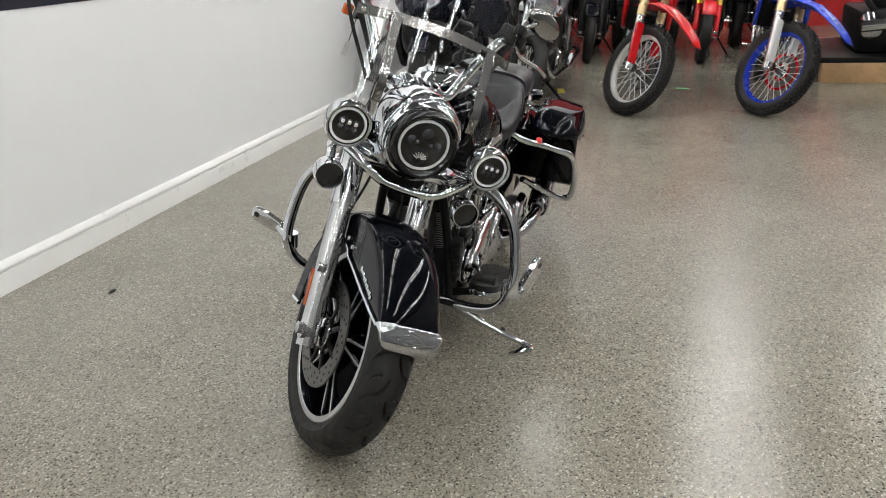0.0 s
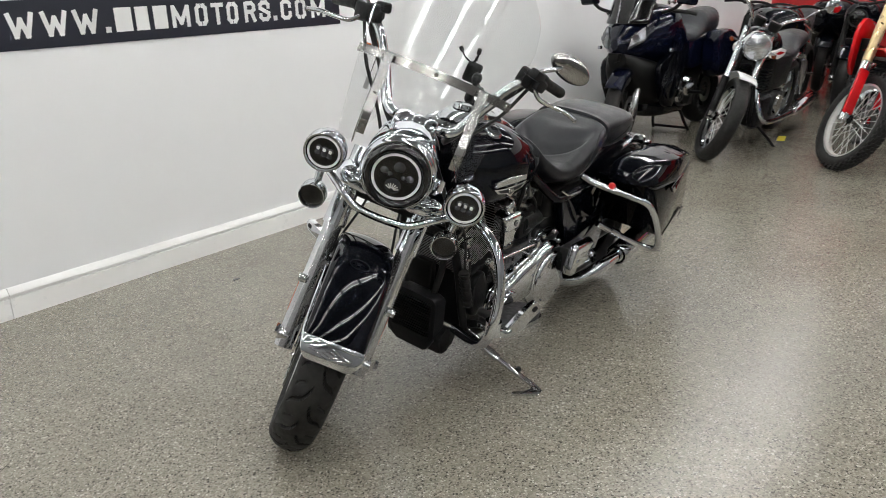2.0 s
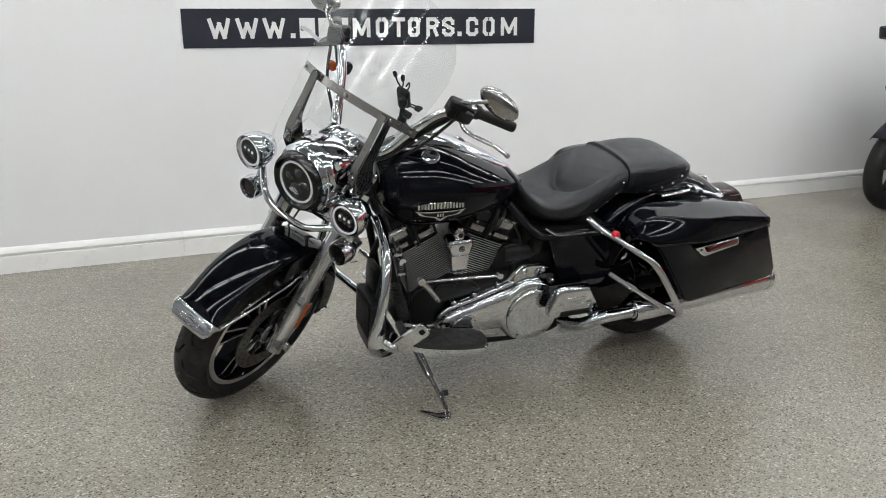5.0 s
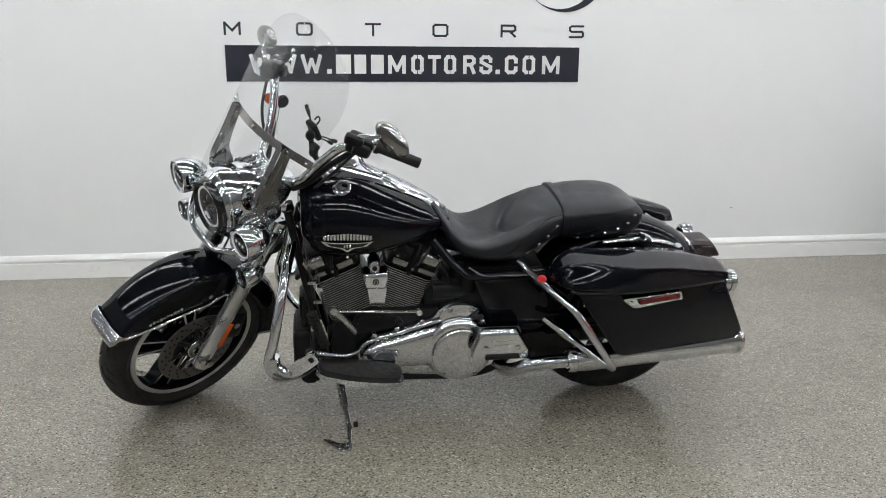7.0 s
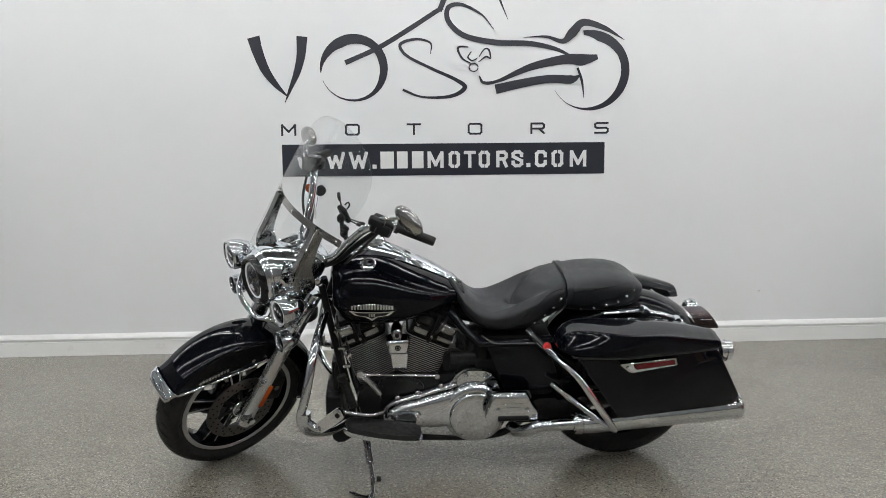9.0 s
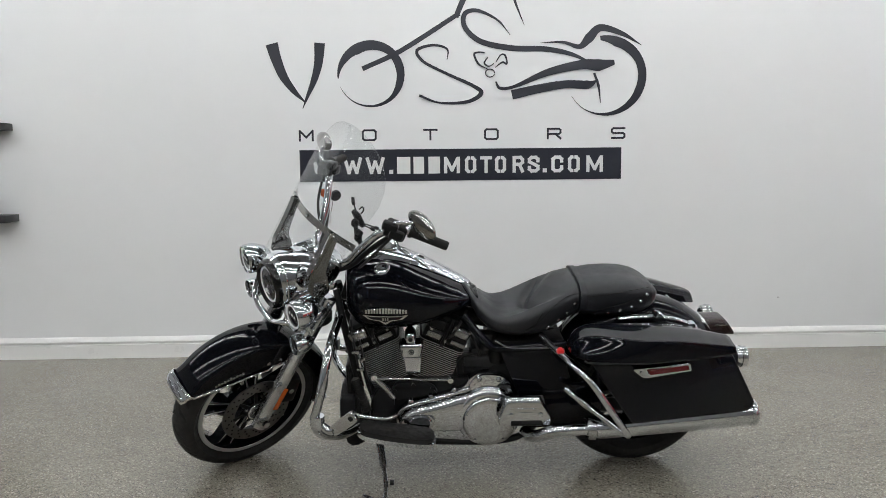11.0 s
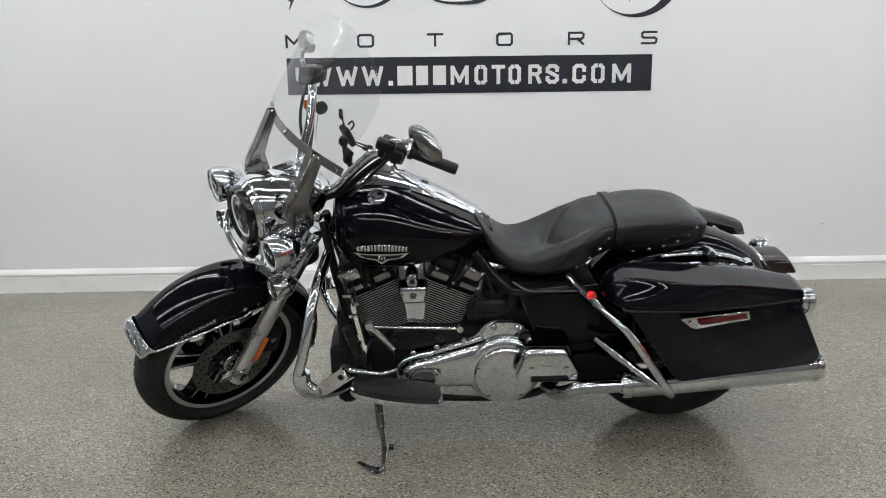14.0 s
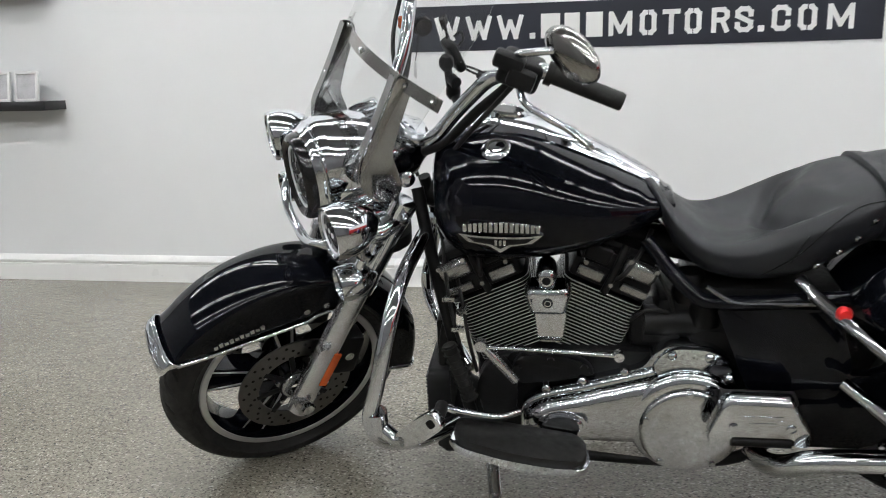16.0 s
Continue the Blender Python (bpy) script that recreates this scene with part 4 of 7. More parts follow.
# handlebar and what it carries
for sy, back in ((-1, 0.0), (1, 0.022)):
    bar_side = part("handlebar", tube([(0.350, 0, 0.945), (0.352, sy * 0.06, 0.943), (0.370, sy * 0.098, 0.945), (0.395, sy * 0.122, 0.965), (0.419 + back * 0.6, sy * 0.150, 1.018), (0.442 + back, sy * 0.183, 1.072), (0.466 + back, sy * 0.218, 1.122), (0.500 + back * 0.4, sy * 0.258, 1.148), (0.54, sy * 0.30, 1.158), (0.60, sy * 0.35, 1.135)], 0.0155, 18), chrome, bike, "chrome handlebar", STEER)
    g0, g1 = Vector((0.545, sy * 0.305, 1.156)), Vector((0.652, sy * 0.392, 1.114))
    gd = (g1 - g0).normalized()
    part("grip", join(tube([g0, g0 + gd * 0.012, g0 + gd * 0.0125, g1 - gd * 0.006, g1], 0.0175, 18, 2, False), tube([g0 - gd * 0.006, g0 + gd * 0.008], 0.023, 18, 2, False), tube([g1 - gd * 0.004, g1 + gd * 0.004], 0.0165, 18, 2, False)), rubber, bar_side, "black rubber grip", STEER)
    hm = Matrix.Translation((0.508, sy * 0.268, 1.152)) @ Vector((gd.x, gd.y, gd.z)).to_track_quat("X", "Z").to_matrix().to_4x4()
    sw = part("switch_housing", place_bm(box(-0.045, 0.038, -0.030, 0.030, -0.028, 0.030, 0.011, 3), hm), plastic, bar_side, "black switch housing", STEER)
    for i in range(3):
        part("switch_button", place_bm(box(-0.02 + 0.018 * i, -0.008 + 0.018 * i, 0.028 * -sy - 0.006, 0.028 * -sy + 0.006, -0.012, 0.006, 0.002), hm), satin_black, sw, "", STEER)
    perch = part("lever_perch", join(place_bm(box(-0.025, 0.03, -0.048, -0.015, -0.016, 0.022, 0.008), hm), place_bm(box(-0.06, 0.0, -0.045, -0.012, 0.008, 0.040, 0.008), hm)), plastic, bar_side, "", STEER)
    part("lever", tube([(0.490, sy * 0.285, 1.138), (0.488, sy * 0.315, 1.114), (0.504, sy * 0.36, 1.104), (0.528, sy * 0.41, 1.095), (0.546, sy * 0.451, 1.080)], 0.0078, 10, 6, flat=0.9), chrome, perch, "chrome lever", STEER)
    part("lever_ball", lathe([(-0.009, 0), (-0.0065, 0.0065), (0, 0.009), (0.0065, 0.0065), (0.009, 0)], (0.547, sy * 0.454, 1.078), "z", 14), chrome, perch, "", STEER)
    stem = part("mirror_stem", tube([(0.492, sy * 0.272, 1.168), (0.486, sy * 0.282, 1.195), (0.500, sy * 0.315, 1.212), (0.532, sy * 0.345, 1.222)], 0.0075, 10), chrome, bar_side, "chrome mirror stem", STEER)
    # mirror head: teardrop shell
    oval = [(0.072 * math.cos(a) * (1.0 + 0.16 * math.cos(a)), 0.0375 * math.sin(a) * (1 + 0.22 * math.cos(a))) for a in [2 * math.pi * i / 28 for i in range(28)]]
    mm = Matrix.Translation((0.540, sy * 0.360, 1.226)) @ Matrix.Rotation(radians(sy * -9), 4, "Z") @ Matrix.Rotation(radians(7), 4, "Y") @ Matrix.Rotation(radians(-sy * 14), 4, "X")
    shell = from_rings([[(x, sy * p[0] * k, p[1] * k) for p in oval] for x, k in ((0.012, 0.97), (0.010, 1.0), (0.002, 1.0), (-0.006, 0.93), (-0.012, 0.7), (-0.015, 0.3))])
    mir = part("mirror", shell, bracket_metal, bar_side, "chrome oval mirror", STEER @ mm, sharp=60)
    part("mirror_glass", from_rings([[(0.0125, sy * p[0] * 0.92, p[1] * 0.9) for p in oval], [(0.0135, sy * p[0] * 0.9, p[1] * 0.88) for p in oval]]), chrome, stem, "mirror glass", STEER @ mm)
    part("wire_loom", tube([(0.380, sy * 0.085, 0.905), (0.412, sy * 0.120, 0.936), (0.440, sy * 0.148, 0.985), (0.464, sy * 0.182, 1.038), (0.492, sy * 0.235, 1.105), (0.500, sy * 0.255, 1.135)], 0.0105, 10), rubber, bar_side, "black wire loom under the bar", STEER)
    part("cable", tube([(0.49, sy * 0.27, 1.13), (0.44, sy * 0.22, 1.03), (0.42, sy * 0.15, 0.93), (0.40, sy * 0.10, 0.84), (0.44, sy * 0.09, 0.72)], 0.0055, 8), rubber, bar_side, "", STEER)
part("riser", join(box(0.332, 0.372, -0.052, -0.022, 0.90, 0.958, 0.010), box(0.332, 0.372, 0.022, 0.052, 0.90, 0.958, 0.010)), chrome, bike, "chrome handlebar riser", STEER)
PANEL = Matrix.Translation((0.300, 0.014, 0.972)) @ Matrix.Rotation(radians(-14), 4, "Y")
fb = part("fork_cover_panel", place_bm(box(-0.038, 0.034, -0.066, 0.066, -0.07, 0.0, 0.010, 3), PANEL), chrome, bike, "chrome panel over the fork", STEER)
for y in (-0.040, 0.0, 0.040):
    part("panel_rib", place_bm(box(-0.028, 0.026, y - 0.014, y + 0.014, -0.004, 0.004, 0.003), PANEL), chrome, fb, "", STEER)
# phone holder on the left bar
ph = part("phone_holder", join(tube([(0.430, -0.165, 1.036), (0.438, -0.135, 1.038), (0.441, -0.11, 1.045)], 0.010, 12), tube([(0.441, -0.11, 1.043), (0.432, -0.11, 1.07), (0.428, -0.11, 1.10), (0.424, -0.108, 1.128)], 0.0085, 12)), satin_black, bike, "black phone holder", STEER)
for q in ((0.440, -0.11, 1.050), (0.425, -0.108, 1.118)):
    part("arm_socket", lathe([(-0.017, 0), (-0.015, 0.010), (-0.006, 0.0155), (0.006, 0.0155), (0.015, 0.010), (0.017, 0)], q, "z", 18), satin_black, ph, "", STEER)
part("clamp_knob", lathe([(-0.012, 0), (-0.012, 0.012), (0.010, 0.012), (0.012, 0)], (0.432, -0.128, 1.085), "y", 14), plastic, ph, "", STEER)
part("holder_body", place_bm(box(-0.011, 0.011, -0.024, 0.024, -0.036, 0.036, 0.009, 3), Matrix.Translation((0.450, -0.090, 1.122)) @ Matrix.Rotation(radians(-24), 4, "Y")), satin_black, ph, "", STEER)
for q in (((0.440, -0.078, 1.150), (0.436, -0.086, 1.170), (0.430, -0.084, 1.190)), ((0.448, -0.072, 1.150), (0.452, -0.052, 1.158), (0.456, -0.036, 1.172)), ((0.460, -0.095, 1.10), (0.475, -0.108, 1.09), (0.494, -0.12, 1.08)), ((0.462, -0.095, 1.10), (0.485, -0.105, 1.092), (0.514, -0.115, 1.077))):
    arm = part("holder_arm", tube(q, 0.0026, 8), satin_black, ph, "", STEER)
    e0 = Vector(q[2])
    ed = (e0 - Vector(q[1])).normalized()
    part("rubber_tip", tube([e0 - ed * 0.004, e0 + ed * 0.004, e0 + ed * 0.012], 0.0065, 10, 2, False), rubber, arm, "", STEER)
part("holder_loop", tube([(0.452, -0.088, 1.16), (0.468, -0.085, 1.166), (0.474, -0.085, 1.15), (0.462, -0.088, 1.138)], 0.003, 8), satin_black, ph, "", STEER)
part("mirror_tag", tube([(0.500, 0.200, 1.05), (0.495, 0.20, 1.01), (0.489, 0.20, 0.974)], 0.0012, 6), plastic, bike, "", STEER)
part("cable_disc", lathe([(-0.006, 0), (-0.006, 0.022), (0.006, 0.024), (0.008, 0)], (0.511, 0.200, 1.058), "y", 20), plastic, bike, "round black cap below the lever", STEER)
part("amber_tab", box(0.466, 0.488, 0.224, 0.252, 1.044, 1.074, 0.005), amber_lens, bike, "small amber tab on the bar", STEER)
part("price_tag", box(0.488, 0.4895, 0.192, 0.208, 0.930, 0.972, 0.0004, 1), white_plastic, bike, "small white tag", STEER)

# tank
tank_tab = smooth_table([(0.435, 0.045, 0.86, 0.745), (0.447, 0.105, 0.893, 0.705), (0.475, 0.150, 0.918, 0.672), (0.525, 0.183, 0.933, 0.648), (0.60, 0.202, 0.940, 0.648), (0.68, 0.206, 0.922, 0.657), (0.76, 0.192, 0.888, 0.672), (0.83, 0.167, 0.855, 0.693), (0.89, 0.135, 0.824, 0.716), (0.935, 0.098, 0.798, 0.738), (0.962, 0.066, 0.780, 0.752)], 4)


def tank_section(hw, zt, zb, n=44):
    out = []
    zc = zb + 0.40 * (zt - zb)
    for j in range(n):
        a = 2 * math.pi * j / n
        c, s = math.cos(a), math.sin(a)
        if s >= 0:
            out.append((hw * math.copysign(abs(c) ** 0.86, c), zc + (zt - zc) * s ** 0.92))
        else:
            out.append((hw * math.copysign(abs(c) ** 0.75, c), zc + (zc - zb) * -(abs(s) ** 0.8)))
    return out


tank = part("fuel_tank", from_rings([[(x, p[0], p[1]) for p in tank_section(hw, zt, zb)] for x, hw, zt, zb in tank_tab]), black_paint, bike, "glossy black teardrop fuel tank", sharp=70)


def console_ring(x, hw, h):
    _, zt, _ = lerp_table(tank_tab, x)
    return [(x, -hw, zt - 0.016), (x, -hw * 0.93, zt - 0.002 + h * 0.5), (x, -hw * 0.6, zt + h), (x, 0, zt + h * 1.15), (x, hw * 0.6, zt + h), (x, hw * 0.93, zt - 0.002 + h * 0.5), (x, hw, zt - 0.016)]


con = part("dash_console", from_rings([console_ring(*q) for q in ((0.505, 0.036, 0.006), (0.53, 0.066, 0.016), (0.60, 0.076, 0.021), (0.68, 0.072, 0.020), (0.76, 0.064, 0.019), (0.84, 0.053, 0.018), (0.90, 0.043, 0.015), (0.93, 0.036, 0.012))], closed=False, cap=False), chrome, tank, "chrome tank console", sharp=50)
part("speedometer", lathe([(0, 0.048), (0.012, 0.047), (0.016, 0.042), (0.013, 0.038), (0.012, 0)], (0.60, 0, 0.952), "z", 36, rot=Matrix.Rotation(radians(8), 4, "Y")), chrome, con)
part("dial", lathe([(0, 0), (0, 0.038)], (0.602, 0, 0.966), "z", 36, rot=Matrix.Rotation(radians(8), 4, "Y")), dark_lens, con, "dark instrument dial")
part("ignition_switch", lathe([(0, 0.022), (0.012, 0.021), (0.018, 0.014), (0.018, 0)], (0.735, 0, 0.908), "z", 24, rot=Matrix.Rotation(radians(24), 4, "Y")), chrome_dull, con)
for sy in (-1, 1):
    cm = Matrix.Translation((0.588, sy * 0.112, 0.898)) @ Matrix.Rotation(radians(sy * -26), 4, "X")
    cap = part("fuel_cap", place_bm(lathe([(0, 0.043), (0.006, 0.0425), (0.008, 0.036), (0.013, 0.033), (0.018, 0.026), (0.017, 0.012), (0.017, 0)], axis="z", seg=36), cm), chrome, tank, "chrome fuel cap")
    part("cap_ring", place_bm(lathe([(0.0165, 0.0165), (0.0190, 0.017), (0.0190, 0.020), (0.0165, 0.0205)], axis="z", seg=30), cm), satin_black, cap)
    # winged badge on the tank's side, plain shapes
    bmx = Matrix.Translation((0.598, sy * 0.2030, 0.745)) @ Matrix.Rotation(radians(sy * 3.5), 4, "Z") @ Matrix.Rotation(radians(sy * 3.5), 4, "X")
    shield = [(-0.088, 0.006), (-0.06, 0.002), (-0.03, 0.0), (0.03, 0.0), (0.06, 0.002), (0.088, 0.006), (0.066, -0.012), (0.022, -0.020), (0.0, -0.034), (-0.022, -0.020), (-0.066, -0.012)]
    bd = part("tank_badge", place_bm(slab(shield, -0.0035, 0.0035, "y"), bmx), chrome_dull, tank, "silver winged tank badge")
    part("badge_field", place_bm(slab([(p[0] * 0.8, p[1] * 0.62 - 0.004) for p in shield], -0.0052, 0.0052, "y"), bmx), satin_black, bd)
    for i in range(15):
        x = -0.078 + i * 0.0108
        rise = 0.006 * math.cos((i - 7) / 7 * math.pi / 2)
        part("badge_bar", place_bm(box(x, x + 0.0086, -0.005, 0.005, 0.009, 0.026 + rise, 0.001, 1), bmx), chrome_dull, bd, "silver raised bar")
    for i in range(3):
        part("badge_bar", place_bm(box(-0.012 + 0.009 * i, -0.006 + 0.009 * i, -0.0065, 0.0065, -0.018, -0.006, 0.0005, 1), bmx), chrome_dull, bd)

# seat: rider's scoop and pillion pad
seat_tab = smooth_table([(0.900, 0.055, 0.822, 0.782), (0.912, 0.080, 0.819, 0.760), (0.930, 0.102, 0.799, 0.735), (0.96, 0.126, 0.763, 0.680), (1.01, 0.152, 0.728, 0.634), (1.05, 0.166, 0.719, 0.620), (1.09, 0.176, 0.726, 0.613), (1.15, 0.182, 0.752, 0.612), (1.22, 0.182, 0.787, 0.625), (1.29, 0.173, 0.815, 0.666), (1.345, 0.160, 0.832, 0.692), (1.358, 0.150, 0.828, 0.702)], 5)
pill_tab = smooth_table([(1.362, 0.148, 0.830, 0.700), (1.372, 0.158, 0.838, 0.690), (1.43, 0.163, 0.848, 0.683), (1.50, 0.163, 0.852, 0.680), (1.56, 0.160, 0.849, 0.684), (1.61, 0.150, 0.838, 0.697), (1.64, 0.134, 0.823, 0.712), (1.660, 0.112, 0.808, 0.730), (1.674, 0.08, 0.793, 0.748), (1.680, 0.045, 0.780, 0.760)], 5)


def seat_ring(x, hw, zt, zb, dish):
    out = []
    for y, z in squircle(hw, zt, zb, 40, 0.62, 2.7):
        up = max(0.0, (z - zb) / (zt - zb) - 0.5) * 2
        out.append((x, y, z - dish * up * (1 - (y / hw) ** 2)))
    return out


def rider_ring(x):
    """A seat section with the hollowed sitting panel and the fold below the bolster."""
    hw, zt, zb = lerp_table(seat_tab, x)
    out = []
    for y, z in squircle(hw, zt, zb, 72, 0.62, 2.7):
        up = max(0.0, (z - zb) / (zt - zb) - 0.45) / 0.55
        k = min(1.0, abs(y) / 0.145)
        fx = FOLD + 0.075 * k ** 1.4
        rise = min(1.0, max(0.0, (x - 0.97) / (fx - 0.97)))
        fall = min(1.0, max(0.0, (x - fx) / 0.085))
        bowl = rise * rise * (3 - 2 * rise) * (1 - fall * fall * (3 - 2 * fall))
        d = 0.040 * bowl * (1 - k ** 4) + 0.026 * math.exp(-((x - fx) / (0.010 if x > fx else 0.022)) ** 2) * (1 - k ** 3)
        d += 0.008 * max(0.0, 1 - abs(x - 1.28) / 0.10) * (1 - (y / hw) ** 2)
        out.append((x, y, z - d * min(1.0, up * 1.4)))
    return out


FOLD = 1.155
rider_x = [0.900 + 0.458 * i / 150 for i in range(151)]
rider = part("rider_seat", from_rings([rider_ring(x) for x in rider_x]), leather, bike, "black leather rider's seat", sharp=70)
pill = part("pillion_seat", from_rings([seat_ring(x, hw, zt, zb, 0.006) for x, hw, zt, zb in pill_tab]), leather, bike, "black leather pillion seat", sharp=70)
part("seat_strap", from_rings([[(x, p[1] * 1.0, p[2]) for p in [(0, q[0] * k, 0.705 + (q[1] - 0.705) * (1 + (k - 1) * 0.7)) for q in squircle(0.160, 0.840, 0.692, 40, 0.62, 2.7)]] for x, k in ((1.352, 0.985), (1.353, 1.018), (1.376, 1.02), (1.377, 0.985))]), leather, pill, "leather strap across the seat", sharp=50)


def seat_side(x, z, tab):
    """The seat's left skin at a height."""
    hw, zt, zb = lerp_table(tab, x)
    ring = [p for p in squircle(hw, zt, zb, 400, 0.62, 2.7) if p[0] < 0]
    p = min(ring, key=lambda p: abs(p[1] - z))
    return (x, p[0] * 1.003 - 0.0003, p[1])


for tab, ow, line in ((seat_tab, rider, ((1.125, 0.652), (1.16, 0.680), (1.20, 0.714), (1.25, 0.764), (1.30, 0.795), (1.345, 0.805))), (seat_tab, rider, ((1.176, 0.684), (1.186, 0.706), (1.206, 0.740))), (seat_tab, rider, ((1.318, 0.754), (1.333, 0.767), (1.349, 0.775))), (pill_tab, pill, ((1.385, 0.793), (1.45, 0.801), (1.52, 0.811), (1.58, 0.817), (1.63, 0.814))), (pill_tab, pill, ((1.41, 0.732), (1.46, 0.746), (1.53, 0.766), (1.60, 0.795)))):
    s_bm = tube([seat_side(x, z, tab) for x, z in line], 0.0016, 6, 4)
    part("seam", mirror_y(s_bm.copy()), satin_black, ow)
    part("seam", s_bm, satin_black, ow)
for tab, ow, spots in ((seat_tab, rider, ((1.230, 0.671), (1.269, 0.702), (1.300, 0.732), (1.329, 0.767))), (pill_tab, pill, ((1.42, 0.708), (1.466, 0.719), (1.511, 0.732), (1.555, 0.748), (1.590, 0.770), (1.616, 0.794)))):
    for x, z in spots:
        q = seat_side(x, z, tab)
        for sy in (-1, 1):
            part("stud", lathe([(-0.002, 0.0062), (0.0018, 0.0056), (0.004, 0.003), (0.0043, 0)], (q[0], -sy * q[1], q[2]), "y", 12, rot=Matrix.Rotation(math.pi if sy < 0 else 0, 4, "X")), chrome, ow)

# frame, side covers
for sy in (-1, 1):
    part("frame_tube", tube([(0.40, sy * 0.045, 0.80), (0.43, sy * 0.085, 0.66), (0.478, sy * 0.12, 0.45), (0.515, sy * 0.135, 0.27), (0.57, sy * 0.135, 0.185), (0.80, sy * 0.135, 0.165), (1.10, sy * 0.135, 0.17), (1.24, sy * 0.13, 0.27)], 0.0145, 12), satin_black, bike, "black frame tube")
    part("frame_tube", tube([(0.90, sy * 0.10, 0.70), (0.99, sy * 0.15, 0.605), (1.06, sy * 0.165, 0.585), (1.30, sy * 0.165, 0.60)], 0.016, 12), black_paint, bike)
    cov = part("side_cover", slab(round_poly([(1.035, 0.595), (1.10, 0.578), (1.285, 0.575), (1.33, 0.44), (1.31, 0.36), (1.13, 0.36), (1.085, 0.47)], 0.03), sy * 0.135, sy * 0.172, "y", 0.008), black_paint, bike, "glossy black side cover")
    # A chrome tube draws the highlight along the cover's top edge.
    part("cover_highlight", tube([(1.02, sy * 0.172, 0.625), (1.075, sy * 0.178, 0.594), (1.14, sy * 0.178, 0.591), (1.27, sy * 0.178, 0.593)], 0.005, 8), chrome, cov, "thin chrome line drawing the highlight on the cover edge")
    part("fender_strut", tube([(1.50, sy * 0.165, 0.70), (1.62, sy * 0.15, 0.70), (1.74, sy * 0.135, 0.68), (1.83, sy * 0.12, 0.64)], 0.012, 10), chrome, bike, "chrome fender strut")
    part("strut_knob", lathe([(-0.022, 0), (-0.022, 0.014), (-0.016, 0.018), (0.016, 0.018), (0.022, 0.014), (0.022, 0)], (1.66, sy * 0.172, 0.712), "y", 16), chrome, bike)
    part("strut_knob", lathe([(-0.018, 0), (-0.018, 0.012), (0.018, 0.012), (0.018, 0)], (1.80, sy * 0.15, 0.665), "y", 16), chrome, bike)
part("frame_backbone", tube([(0.42, 0, 0.78), (0.60, 0, 0.72), (0.95, 0, 0.66), (1.3, 0, 0.56)], 0.035, 12), satin_black, bike)
part("swing_arm", join(tube([(1.15, -0.13, 0.30), (1.60, -0.135, 0.32)], 0.03, 12, 2, False), tube([(1.15, 0.13, 0.30), (1.60, 0.135, 0.32)], 0.03, 12, 2, False)), satin_black, bike)
part("battery_box", box(1.0, 1.31, -0.12, 0.12, 0.22, 0.60, 0.02), satin_black, bike)
part("rear_panel", slab(round_poly([(1.13, 0.42), (1.40, 0.42), (1.46, 0.50), (1.46, 0.30), (1.40, 0.235), (1.15, 0.235)], 0.03), -0.165, -0.14, "y", 0.006), black_paint, bike, "glossy black lower panel")

# front cooler and its shroud
cool = part("oil_cooler", slab(round_poly([(-0.070, 0.15), (0.070, 0.15), (0.098, 0.20), (0.098, 0.335), (0.085, 0.352), (-0.085, 0.352), (-0.098, 0.335), (-0.098, 0.20)], 0.010), 0.405, 0.46, "x", 0.006), plastic, bike, "black oil cooler shroud")
for i in range(14):
    z = 0.205 + 0.0095 * i
    part("cooler_fin", box(0.398, 0.410, -0.08, 0.08, z, z + 0.004), satin_black, cool)
part("lower_shroud", slab(round_poly([(0.415, 0.21), (0.47, 0.24), (0.52, 0.20), (0.49, 0.145), (0.43, 0.14)], 0.015), -0.115, 0.115, "y", 0.01), plastic, bike, "black plastic lower shroud")
part("regulator", box(0.425, 0.455, -0.05, 0.05, 0.37, 0.47, 0.008), satin_black, bike)
part("coolant_hose", tube([(0.44, -0.06, 0.36), (0.45, -0.075, 0.45), (0.48, -0.06, 0.54)], 0.012, 10), rubber, bike)
part("coolant_hose", tube([(0.44, 0.06, 0.36), (0.45, 0.075, 0.45), (0.48, 0.06, 0.54)], 0.012, 10), rubber, bike)

